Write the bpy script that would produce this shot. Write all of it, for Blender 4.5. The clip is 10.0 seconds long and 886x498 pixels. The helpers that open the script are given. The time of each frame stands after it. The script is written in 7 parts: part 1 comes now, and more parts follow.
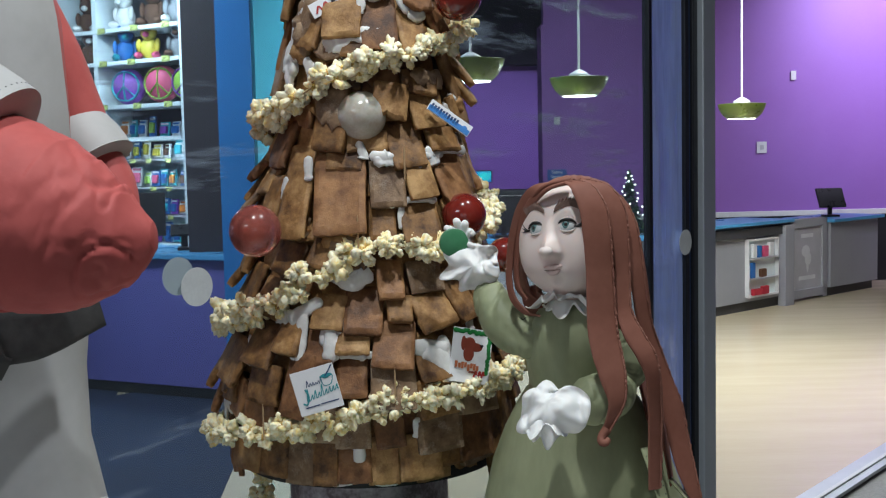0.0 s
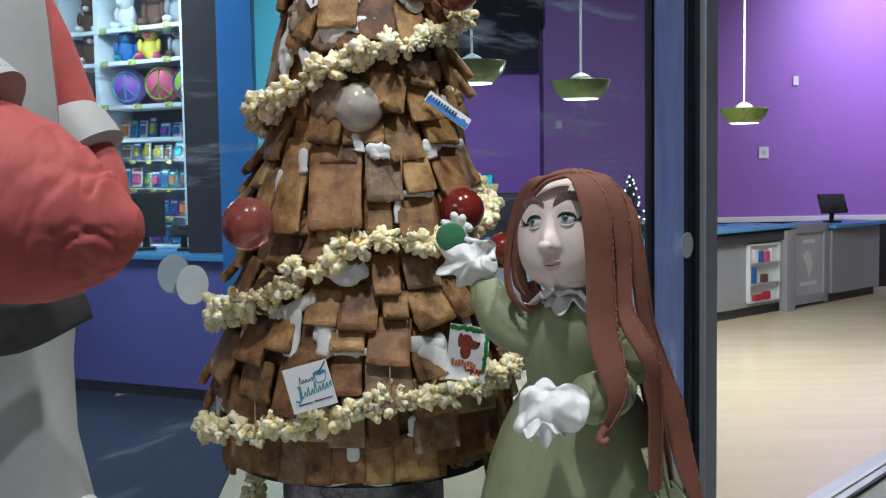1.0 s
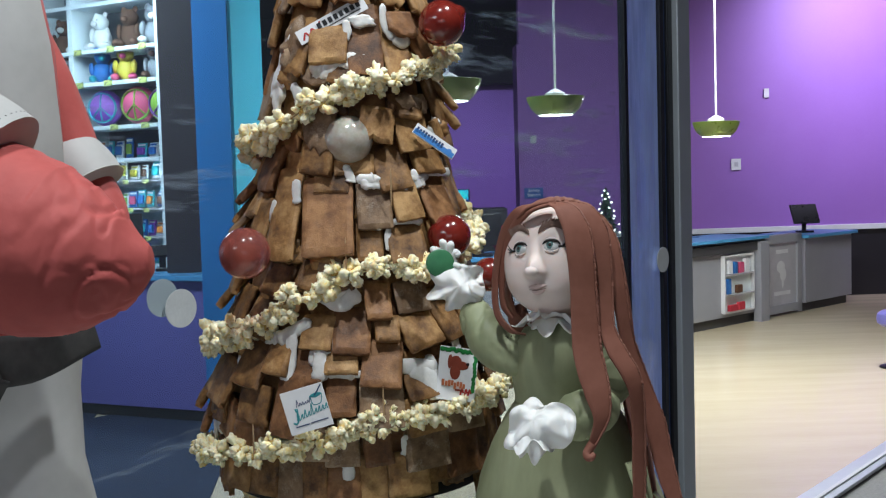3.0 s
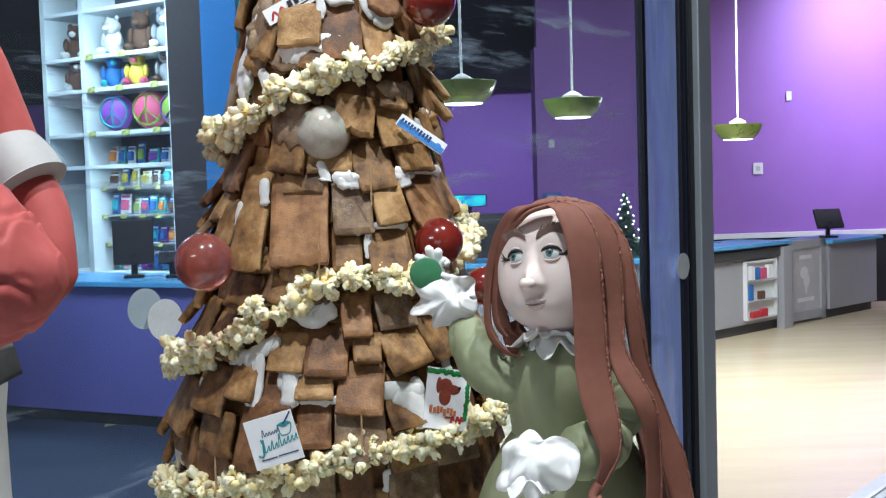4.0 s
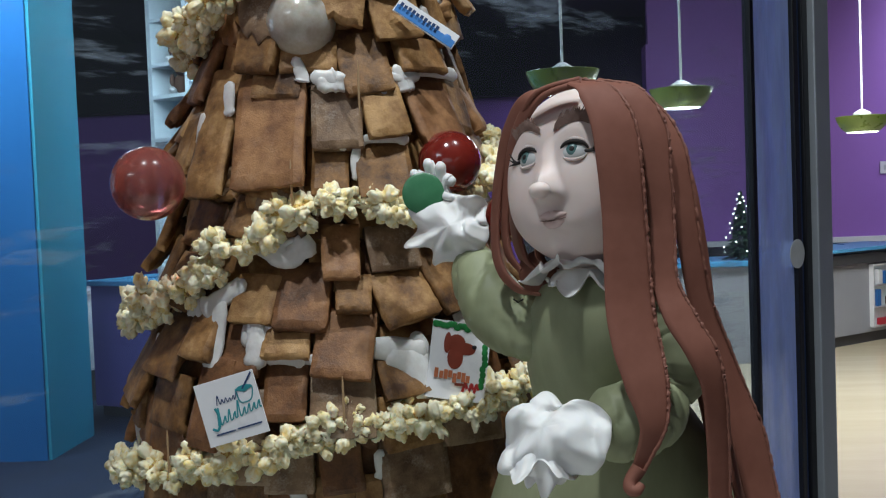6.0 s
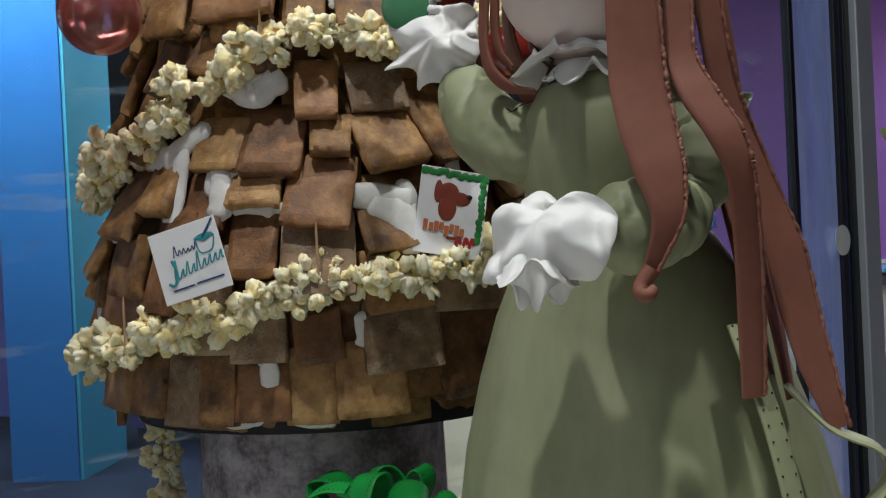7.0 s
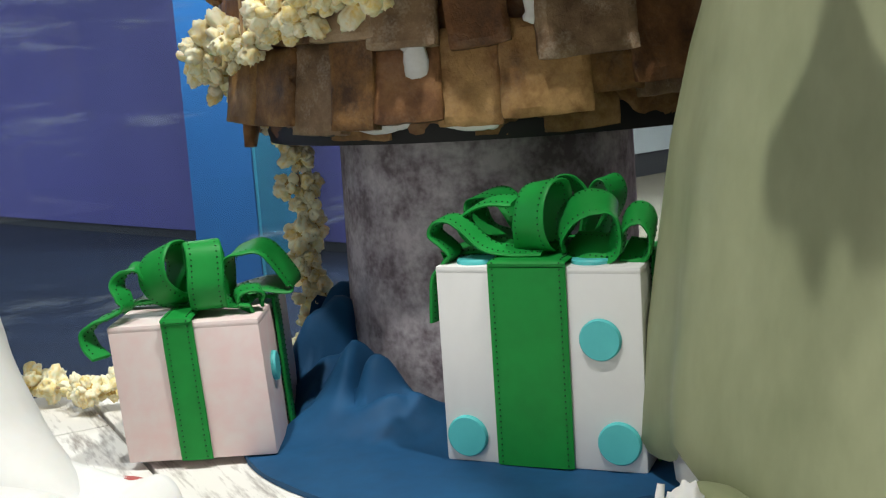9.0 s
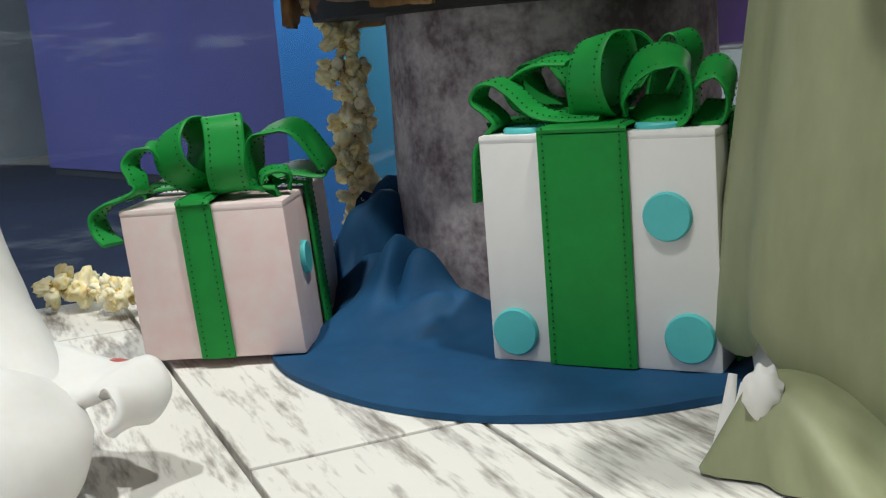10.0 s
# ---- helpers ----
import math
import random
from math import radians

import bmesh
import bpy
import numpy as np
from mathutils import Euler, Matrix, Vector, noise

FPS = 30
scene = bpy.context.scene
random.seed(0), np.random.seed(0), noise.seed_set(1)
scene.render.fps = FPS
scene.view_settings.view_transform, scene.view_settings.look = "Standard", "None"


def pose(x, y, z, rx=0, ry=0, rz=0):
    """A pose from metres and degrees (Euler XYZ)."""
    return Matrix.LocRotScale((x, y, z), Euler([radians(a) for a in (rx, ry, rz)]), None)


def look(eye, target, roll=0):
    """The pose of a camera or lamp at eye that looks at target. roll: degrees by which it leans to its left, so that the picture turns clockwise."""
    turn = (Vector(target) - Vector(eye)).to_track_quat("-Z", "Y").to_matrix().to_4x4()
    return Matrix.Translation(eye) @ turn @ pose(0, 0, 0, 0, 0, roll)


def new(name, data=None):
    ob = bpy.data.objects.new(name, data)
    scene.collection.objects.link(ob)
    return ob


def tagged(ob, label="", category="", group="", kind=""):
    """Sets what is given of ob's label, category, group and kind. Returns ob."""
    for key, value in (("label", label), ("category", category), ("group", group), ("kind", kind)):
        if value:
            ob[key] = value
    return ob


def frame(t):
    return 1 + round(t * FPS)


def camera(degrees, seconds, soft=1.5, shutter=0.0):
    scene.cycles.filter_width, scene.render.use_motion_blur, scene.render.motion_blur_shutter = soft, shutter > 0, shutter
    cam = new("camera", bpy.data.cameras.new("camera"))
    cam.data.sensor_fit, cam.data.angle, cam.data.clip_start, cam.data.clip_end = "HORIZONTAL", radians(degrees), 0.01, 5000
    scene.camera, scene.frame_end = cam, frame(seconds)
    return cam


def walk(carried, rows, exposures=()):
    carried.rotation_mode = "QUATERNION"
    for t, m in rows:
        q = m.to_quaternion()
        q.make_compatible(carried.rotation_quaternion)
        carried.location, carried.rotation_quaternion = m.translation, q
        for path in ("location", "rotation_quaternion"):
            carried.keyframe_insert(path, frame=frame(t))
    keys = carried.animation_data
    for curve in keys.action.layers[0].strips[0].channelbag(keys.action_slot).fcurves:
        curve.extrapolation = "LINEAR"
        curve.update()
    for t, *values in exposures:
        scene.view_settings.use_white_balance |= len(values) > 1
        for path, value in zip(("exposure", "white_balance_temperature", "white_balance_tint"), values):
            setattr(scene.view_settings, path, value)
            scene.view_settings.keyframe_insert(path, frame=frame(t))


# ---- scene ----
cam = camera(43.0, 10.0, soft=1.2)

PATH = [
    (0, 0.0000, 0.0000, 1.7417, 85.411, 1.247, -0.100),
    (0.5, 0.0042, 0.0342, 1.7319, 85.476, 0.957, 0.070),
    (1, 0.0049, 0.0298, 1.7274, 85.629, 0.865, -0.017),
    (1.5, -0.0018, -0.0109, 1.7374, 85.630, 1.259, -0.494),
    (2, -0.0112, -0.0569, 1.7458, 85.819, 1.266, -0.998),
    (2.5, -0.0195, -0.0652, 1.7481, 86.127, 1.640, -1.440),
    (4, 0.0294, 0.1507, 1.7368, 86.644, 1.765, -0.294),
    (4.5, 0.0452, 0.2357, 1.7257, 86.971, 1.980, 0.355),
    (5, 0.0430, 0.3060, 1.7066, 87.250, 2.126, 0.777),
    (6.3, 0.1372, 0.4786, 1.5850, 87.471, 2.175, 6.219),
    (6.5, 0.1222, 0.5025, 1.5450, 88.235, 2.386, 5.314),
    (7, 0.1459, 0.5668, 1.4630, 89.468, 2.736, 7.671),
    (7.5, 0.1386, 0.6140, 1.4250, 87.786, 2.580, 10.834),
    (8, 0.1055, 0.6399, 1.4120, 84.600, 2.350, 12.020),
    (8.5, 0.1024, 0.6942, 1.3826, 82.548, 3.022, 14.197),
    (9, 0.1059, 0.7478, 1.3542, 81.095, 3.764, 16.524),
    (9.5, 0.1111, 0.7964, 1.3183, 80.269, 4.445, 19.480),
    (10, 0.1087, 0.8302, 1.2917, 79.327, 4.545, 21.605),
]
walk(cam, [(r[0], pose(*r[1:])) for r in PATH],
     [(0.0, -0.06, 5950, 5), (2.7, -0.06, 5950, 5), (3.9, 0.48, 5850, 5), (4.5, 0.38, 5800, 5), (5.0, 0.12, 5800, 5), (5.2, 0.06, 5850, 5), (6.4, -0.26, 5950, 5), (7.2, -0.08, 6400, 7), (8.0, 0.20, 6550, 7), (9.0, 0.45, 6550, 5), (9.5, 0.40, 6550, 5), (10.0, 0.20, 6500, 5)])

# ---- light ----
world = bpy.data.worlds.new("world")
scene.world = world
world.use_nodes = True
world.node_tree.nodes["Background"].inputs[0].default_value = (0.55, 0.6, 0.75, 1)
world.node_tree.nodes["Background"].inputs[1].default_value = 0.010


def area_lamp(name, at, to, size, size_y, power, color=(1, 1, 1)):
    data = bpy.data.lights.new(name, "AREA")
    data.shape, data.size, data.size_y, data.energy, data.color = "RECTANGLE", size, size_y, power, color
    ob = new(name, data)
    ob.matrix_world = look(at, to)
    return ob


def spot_lamp(name, at, to, degrees, power, color=(1, 1, 1), soft=0.1, blend=0.6):
    data = bpy.data.lights.new(name, "SPOT")
    data.spot_size, data.energy, data.color, data.shadow_soft_size, data.spot_blend = radians(degrees), power, color, soft, blend
    ob = new(name, data)
    ob.matrix_world = look(at, to)
    return ob


# two unseen overhead lamps set by the shadows; the others are added fill
area_lamp("unseen_light", (0.78, 1.00, 3.8), (0.0, 1.40, 1.4), 0.10, 0.10, 35, (1.0, 0.985, 0.96))
area_lamp("unseen_light", (-0.22, 0.42, 3.8), (0.0, 1.40, 1.4), 0.10, 0.10, 35, (1.0, 0.985, 0.96))
# added fill from the front left
area_lamp("unseen_light", (-2.6, -2.0, 3.6), (-1, 1.5, 1.0), 1.6, 0.6, 20, (0.95, 0.98, 1.0))
# added broad front fill for the doll's face and the gift fronts
area_lamp("front_fill_light", (-0.4, -4.5, 2.3), (0, 1.5, 1.4), 3.6, 1.4, 12.0, (0.97, 0.98, 1.0))
# added bluish lamp on the side wall, for the glass to reflect
area_lamp("unseen_light", (-8.6, 3.5, 3.9), (-12.0, 4.5, 1.6), 4.0, 0.8, 620, (0.72, 0.82, 1.0))
# store: area lamps added at the ceiling without fittings, then shelf and wall lamps
area_lamp("store_fill_light", (2.6, 8.6, 4.2), (2.6, 9.0, 0), 3.0, 1.2, 330, (1.0, 0.98, 0.93))
area_lamp("store_fill_light", (-1.4, 9.4, 4.2), (-1.4, 9.0, 0), 2.0, 1.0, 85, (0.80, 0.88, 1.0))
# added to brighten the tall purple panel
area_lamp("store_fill_light", (-3.4, 6.4, 4.2), (-3.6, 7.6, 0), 2.0, 1.0, 190, (0.90, 0.94, 1.0))
area_lamp("shelf_light", (-2.9, 9.55, 3.35), (-3.0, 10.6, 1.4), 1.4, 0.15, 46, (0.80, 0.95, 1.0))
area_lamp("shelf_light", (-2.66, 10.12, 1.94), (-2.62, 10.36, 1.2), 0.7, 0.04, 7, (0.80, 0.97, 1.0))
spot_lamp("wall_spot", (6.0, 12.7, 4.4), (6.3, 15.0, 3.2), 114, 680, (0.86, 0.76, 1.0), 0.10, 0.9)
spot_lamp("wall_spot", (1.2, 15.5, 4.1), (1.0, 20.8, 0.9), 66, 860, (0.80, 0.70, 1.0), 0.2, 0.95)


# ---- materials ----
def mat(name, c1, c2=None, scale=12.0, rough=0.5, bump=0.15, fine=140.0, metal=0.0, trans=0.0, glow=0.0, vary=0.0, coat=0.0,
        sss=0.0, spec=0.5, depth=0.002, stretch=(1, 1, 1), lo=0.35, hi=0.65, ior=1.45):
    m = bpy.data.materials.new(name)
    m.use_nodes = True
    nt = m.node_tree
    nd, ln = nt.nodes, nt.links
    b = nd["Principled BSDF"]
    c2 = c2 or tuple(v * 0.82 for v in c1)
    tc = nd.new("ShaderNodeTexCoord")
    mp = nd.new("ShaderNodeMapping")
    mp.inputs["Scale"].default_value = stretch
    ln.new(tc.outputs["Object"], mp.inputs[0])
    n1 = nd.new("ShaderNodeTexNoise")
    n1.inputs["Scale"].default_value, n1.inputs["Detail"].default_value, n1.inputs["Roughness"].default_value = scale, 6, 0.6
    n2 = nd.new("ShaderNodeTexNoise")
    n2.inputs["Scale"].default_value, n2.inputs["Detail"].default_value = fine, 3
    ln.new(mp.outputs[0], n1.inputs[0]), ln.new(mp.outputs[0], n2.inputs[0])
    ramp = nd.new("ShaderNodeValToRGB")
    ramp.color_ramp.elements[0].position, ramp.color_ramp.elements[1].position = lo, hi
    ramp.color_ramp.elements[0].color, ramp.color_ramp.elements[1].color = (*c2, 1), (*c1, 1)
    mixf = nd.new("ShaderNodeMath")
    mixf.operation = "MULTIPLY_ADD"
    mixf.inputs[1].default_value = 0.25
    ln.new(n2.outputs[0], mixf.inputs[0])
    sub = nd.new("ShaderNodeMath")
    sub.operation = "MULTIPLY_ADD"
    sub.inputs[1].default_value, sub.inputs[2].default_value = 0.75, 0.0
    ln.new(n1.outputs[0], sub.inputs[0]), ln.new(sub.outputs[0], mixf.inputs[2])
    ln.new(mixf.outputs[0], ramp.inputs[0])
    col = ramp.outputs[0]
    if vary:
        info = nd.new("ShaderNodeObjectInfo")
        hsv = nd.new("ShaderNodeHueSaturation")
        rng = nd.new("ShaderNodeMapRange")
        rng.inputs[3].default_value, rng.inputs[4].default_value = 1 - vary, 1 + vary
        ln.new(info.outputs["Random"], rng.inputs[0]), ln.new(rng.outputs[0], hsv.inputs["Value"]), ln.new(col, hsv.inputs["Color"])
        col = hsv.outputs[0]
    ln.new(col, b.inputs["Base Color"])
    rr = nd.new("ShaderNodeMapRange")
    rr.inputs[3].default_value, rr.inputs[4].default_value = max(rough - 0.12, 0.02), min(rough + 0.12, 1)
    ln.new(n1.outputs[0], rr.inputs[0]), ln.new(rr.outputs[0], b.inputs["Roughness"])
    b.inputs["Metallic"].default_value, b.inputs["Transmission Weight"].default_value = metal, trans
    b.inputs["Coat Weight"].default_value, b.inputs["Specular IOR Level"].default_value, b.inputs["IOR"].default_value = coat, spec, ior
    if sss:
        b.inputs["Subsurface Weight"].default_value, b.inputs["Subsurface Radius"].default_value, b.inputs["Subsurface Scale"].default_value = sss, (1, 0.6, 0.4), 0.01
    if glow:
        ln.new(col, b.inputs["Emission Color"])
        b.inputs["Emission Strength"].default_value = glow
    if bump:
        bp = nd.new("ShaderNodeBump")
        bp.inputs["Strength"].default_value, bp.inputs["Distance"].default_value = bump, depth
        ln.new(mixf.outputs[0], bp.inputs["Height"]), ln.new(bp.outputs[0], b.inputs["Normal"])
    return m


# the film layer paints in the haze of reflections on the glass
def glass_mat(name, tint, gloss=0.035, rough=0.0, film=None, veil=0.0, blotch=0.0):
    m = bpy.data.materials.new(name)
    m.use_nodes = True
    nd, ln = m.node_tree.nodes, m.node_tree.links
    nd.remove(nd["Principled BSDF"])
    tr, gl, mx, fr = nd.new("ShaderNodeBsdfTransparent"), nd.new("ShaderNodeBsdfGlossy"), nd.new("ShaderNodeMixShader"), nd.new("ShaderNodeLayerWeight")
    pw, ad = nd.new("ShaderNodeMath"), nd.new("ShaderNodeMath")
    pw.operation, ad.operation = "POWER", "MULTIPLY_ADD"
    pw.inputs[1].default_value, ad.inputs[1].default_value, ad.inputs[2].default_value = 5.0, 0.9, gloss
    tr.inputs[0].default_value, gl.inputs["Roughness"].default_value, fr.inputs[0].default_value = (*tint, 1), rough, 0.5
    ln.new(fr.outputs["Facing"], pw.inputs[0]), ln.new(pw.outputs[0], ad.inputs[0]), ln.new(ad.outputs[0], mx.inputs[0])
    ln.new(tr.outputs[0], mx.inputs[1]), ln.new(gl.outputs[0], mx.inputs[2])
    last = mx.outputs[0]
    if film:
        di, m2 = nd.new("ShaderNodeBsdfDiffuse"), nd.new("ShaderNodeMixShader")
        di.inputs[0].default_value, m2.inputs[0].default_value = (*film, 1), veil
        ln.new(last, m2.inputs[1]), ln.new(di.outputs[0], m2.inputs[2])
        if blotch:
            # paints uneven reflections into the film: long upright streaks and blotches
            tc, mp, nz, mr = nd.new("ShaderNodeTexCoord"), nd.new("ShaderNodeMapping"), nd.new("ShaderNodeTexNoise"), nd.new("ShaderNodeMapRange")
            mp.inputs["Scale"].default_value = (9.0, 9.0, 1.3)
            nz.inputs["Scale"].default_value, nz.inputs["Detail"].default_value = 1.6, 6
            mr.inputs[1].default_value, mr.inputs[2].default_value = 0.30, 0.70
            mr.inputs[3].default_value, mr.inputs[4].default_value = veil * (1 - blotch), veil * (1 + blotch)
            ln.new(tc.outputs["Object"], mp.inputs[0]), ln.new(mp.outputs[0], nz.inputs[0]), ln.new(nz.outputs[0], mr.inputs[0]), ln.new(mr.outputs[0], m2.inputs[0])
        last = m2.outputs[0]
    ln.new(last, nd["Material Output"].inputs[0])
    return m


def cloud_film(name):
    """Wisps like cloud on clear film: streaks of translucent white."""
    m = bpy.data.materials.new(name)
    m.use_nodes = True
    nd, ln = m.node_tree.nodes, m.node_tree.links
    b = nd["Principled BSDF"]
    b.inputs["Base Color"].default_value, b.inputs["Roughness"].default_value = (0.75, 0.8, 0.9, 1), 0.8
    tc, mp = nd.new("ShaderNodeTexCoord"), nd.new("ShaderNodeMapping")
    mp.inputs["Scale"].default_value = (1.2, 1.2, 8.5)
    big, fine = nd.new("ShaderNodeTexNoise"), nd.new("ShaderNodeTexNoise")
    big.inputs["Scale"].default_value, big.inputs["Detail"].default_value = 1.15, 2
    fine.inputs["Scale"].default_value, fine.inputs["Detail"].default_value, fine.inputs["Roughness"].default_value = 5.0, 10, 0.7
    mul, ramp = nd.new("ShaderNodeMath"), nd.new("ShaderNodeValToRGB")
    mul.operation = "MULTIPLY"
    ramp.color_ramp.elements[0].position, ramp.color_ramp.elements[1].position = 0.285, 0.46
    ramp.color_ramp.elements[0].color, ramp.color_ramp.elements[1].color = (0.0, 0.0, 0.0, 1), (0.32, 0.32, 0.32, 1)
    ln.new(tc.outputs["Object"], mp.inputs[0]), ln.new(mp.outputs[0], big.inputs[0]), ln.new(mp.outputs[0], fine.inputs[0])
    ln.new(big.outputs[0], mul.inputs[0]), ln.new(fine.outputs[0], mul.inputs[1]), ln.new(mul.outputs[0], ramp.inputs[0])
    ln.new(ramp.outputs[0], b.inputs["Alpha"])
    return m


def ginger_mat(name, dark, mid, tan, flour, floury):
    """Baked dough: mottled browns, pale worn rims, pits and a dusting of flour; each piece differs."""
    m = bpy.data.materials.new(name)
    m.use_nodes = True
    nd, ln = m.node_tree.nodes, m.node_tree.links
    b = nd["Principled BSDF"]
    geo, info = nd.new("ShaderNodeNewGeometry"), nd.new("ShaderNodeObjectInfo")
    seed = nd.new("ShaderNodeMath")
    seed.operation = "MULTIPLY"
    seed.inputs[1].default_value = 47.0
    ln.new(info.outputs["Random"], seed.inputs[0])

    def noise4(scale, detail, rough):
        n = nd.new("ShaderNodeTexNoise")
        n.noise_dimensions = "4D"
        n.inputs["Scale"].default_value, n.inputs["Detail"].default_value, n.inputs["Roughness"].default_value = scale, detail, rough
        ln.new(geo.outputs["Position"], n.inputs["Vector"]), ln.new(seed.outputs[0], n.inputs["W"])
        return n.outputs[0]

    def math_node(op, x, y):
        n = nd.new("ShaderNodeMath")
        n.operation = op
        for i, q in enumerate((x, y)):
            if isinstance(q, (int, float)):
                n.inputs[i].default_value = q
            else:
                ln.new(q, n.inputs[i])
        return n.outputs[0]

    big, crumb, pit = noise4(34.0, 5, 0.62), noise4(170.0, 6, 0.7), noise4(560.0, 3, 0.6)
    tone = math_node("ADD", math_node("MULTIPLY", big, 0.76), math_node("MULTIPLY", crumb, 0.24))
    piece = math_node("MULTIPLY", math_node("SUBTRACT", info.outputs["Random"], 0.5), 0.16)
    ramp = nd.new("ShaderNodeValToRGB")
    cr = ramp.color_ramp
    cr.elements[0].position, cr.elements[1].position = 0.33, 0.66
    cr.elements[0].color, cr.elements[1].color = (*dark, 1), (*tan, 1)
    e = cr.elements.new(0.49)
    e.color = (*mid, 1)
    ln.new(math_node("ADD", tone, piece), ramp.inputs[0])
    # flour dusted in patches
    veil = nd.new("ShaderNodeMapRange")
    veil.inputs[1].default_value, veil.inputs[2].default_value, veil.inputs[3].default_value, veil.inputs[4].default_value = 0.52, 0.72, 0.0, floury
    ln.new(math_node("ADD", math_node("MULTIPLY", noise4(48.0, 3, 0.5), 0.6), math_node("MULTIPLY", pit, 0.4)), veil.inputs[0])
    mix = nd.new("ShaderNodeMixRGB")
    mix.inputs[2].default_value = (*flour, 1)
    ln.new(veil.outputs[0], mix.inputs[0]), ln.new(ramp.outputs[0], mix.inputs[1])
    ln.new(mix.outputs[0], b.inputs["Base Color"])
    rr = nd.new("ShaderNodeMapRange")
    rr.inputs[3].default_value, rr.inputs[4].default_value = 0.42, 0.78
    ln.new(crumb, rr.inputs[0]), ln.new(rr.outputs[0], b.inputs["Roughness"])
    b.inputs["Specular IOR Level"].default_value = 0.4
    # cracks and pits
    crack = math_node("MINIMUM", math_node("MULTIPLY", math_node("ABSOLUTE", math_node("SUBTRACT", noise4(42.0, 3, 0.55), 0.44), 0.0), 12.0), 0.22)
    hgt = math_node("ADD", math_node("ADD", math_node("MULTIPLY", big, 0.25), math_node("MULTIPLY", crumb, 0.40)), math_node("ADD", math_node("MULTIPLY", pit, 0.40), math_node("MULTIPLY", crack, 0.5)))
    bp = nd.new("ShaderNodeBump")
    bp.inputs["Strength"].default_value, bp.inputs["Distance"].default_value = 0.45, 0.0026
    ln.new(hgt, bp.inputs["Height"]), ln.new(bp.outputs[0], b.inputs["Normal"])
    return m


GINGER = ginger_mat("gingerbread", (0.064, 0.028, 0.011), (0.238, 0.120, 0.039), (0.48, 0.288, 0.115), (0.50, 0.42, 0.33), 0.14)
GINGER_RED = ginger_mat("red_brown_gingerbread", (0.062, 0.026, 0.011), (0.190, 0.085, 0.032), (0.35, 0.178, 0.072), (0.45, 0.35, 0.27), 0.18)
GINGER_PALE = ginger_mat("gingerbread_floured", (0.11, 0.062, 0.034), (0.24, 0.152, 0.085), (0.40, 0.285, 0.175), (0.55, 0.48, 0.39), 0.55)
CORE = mat("dark_core", (0.045, 0.02, 0.01), (0.015, 0.008, 0.006), 18, 0.7, 0.5)
BOARD_BLACK = mat("black_foam_board", (0.012, 0.011, 0.012), None, 20, 0.6, 0.1)
ICING = mat("royal_icing", (0.78, 0.77, 0.75), (0.64, 0.62, 0.59), 25, 0.35, 0.25, 200, sss=0.1, depth=0.002)
POPCORN = mat("popcorn", (0.95, 0.90, 0.67), (0.86, 0.65, 0.21), 1.1, 0.6, 0.45, 6, vary=0.09, sss=0.14, depth=0.0016, lo=0.37, hi=0.55)
CORN_BUTTER = mat("buttered_popcorn", (0.74, 0.55, 0.17), (0.62, 0.42, 0.10), 2, 0.55, 0.3, 9, sss=0.1, depth=0.001)
HULL = mat("popcorn_hull", (0.55, 0.30, 0.07), (0.35, 0.16, 0.03), 60, 0.5, 0.3)
RED_BALL = mat("red_sugar_bubble", (0.27, 0.030, 0.020), (0.17, 0.016, 0.012), 22, 0.16, 0.30, 150, trans=0.30, coat=0.8, ior=1.4, depth=0.0012)
PINK_BALL = mat("rosy_sugar_bubble", (0.58, 0.19, 0.155), (0.44, 0.105, 0.085), 14, 0.18, 0.30, 150, trans=0.68, coat=0.8, ior=1.25, depth=0.0012)
PEARL = mat("pearl_bubble", (0.88, 0.84, 0.74), (0.70, 0.63, 0.52), 70, 0.18, 0.5, 320, sss=0.25, trans=0.45, coat=0.7, depth=0.0006)
CARD = mat("white_card", (0.80, 0.80, 0.81), (0.76, 0.76, 0.78), 30, 0.3, 0.02, coat=0.3)
INK_TEAL = mat("teal_ink", (0.05, 0.30, 0.34), None, 60, 0.4, 0)
INK_NAVY = mat("navy_ink", (0.03, 0.06, 0.16), None, 60, 0.4, 0)
INK_RED = mat("red_ink", (0.42, 0.03, 0.03), None, 60, 0.4, 0)
INK_BLUE = mat("blue_ink", (0.08, 0.25, 0.62), None, 60, 0.4, 0)
INK_BLACK = mat("black_ink", (0.02, 0.02, 0.025), None, 60, 0.4, 0)
INK_BROWN = mat("brown_ink", (0.24, 0.05, 0.03), None, 60, 0.4, 0)
INK_ORANGE = mat("orange_ink", (0.55, 0.18, 0.08), None, 60, 0.4, 0)
INK_GREEN = mat("green_ink", (0.03, 0.25, 0.06), (0.02, 0.12, 0.03), 90, 0.4, 0)
WOODPICK = mat("toothpick", (0.45, 0.30, 0.16), None, 60, 0.6, 0.1)
BARK = mat("mottled_trunk", (0.50, 0.45, 0.475), (0.150, 0.115, 0.130), 30, 0.72, 0.55, 220, depth=0.002, lo=0.40, hi=0.62)
SKIN = mat("pale_fondant", (0.78, 0.66, 0.61), (0.74, 0.61, 0.56), 10, 0.5, 0.05, 120, sss=0.2, depth=0.0006)
HAIR = mat("brown_fondant", (0.230, 0.096, 0.067), (0.180, 0.070, 0.047), 12, 0.62, 0.16, 110, spec=0.25, depth=0.001)
HAIR_EDGE = mat("brown_rope", (0.25, 0.105, 0.07), (0.165, 0.062, 0.042), 160, 0.6, 0.6, 300, depth=0.002)
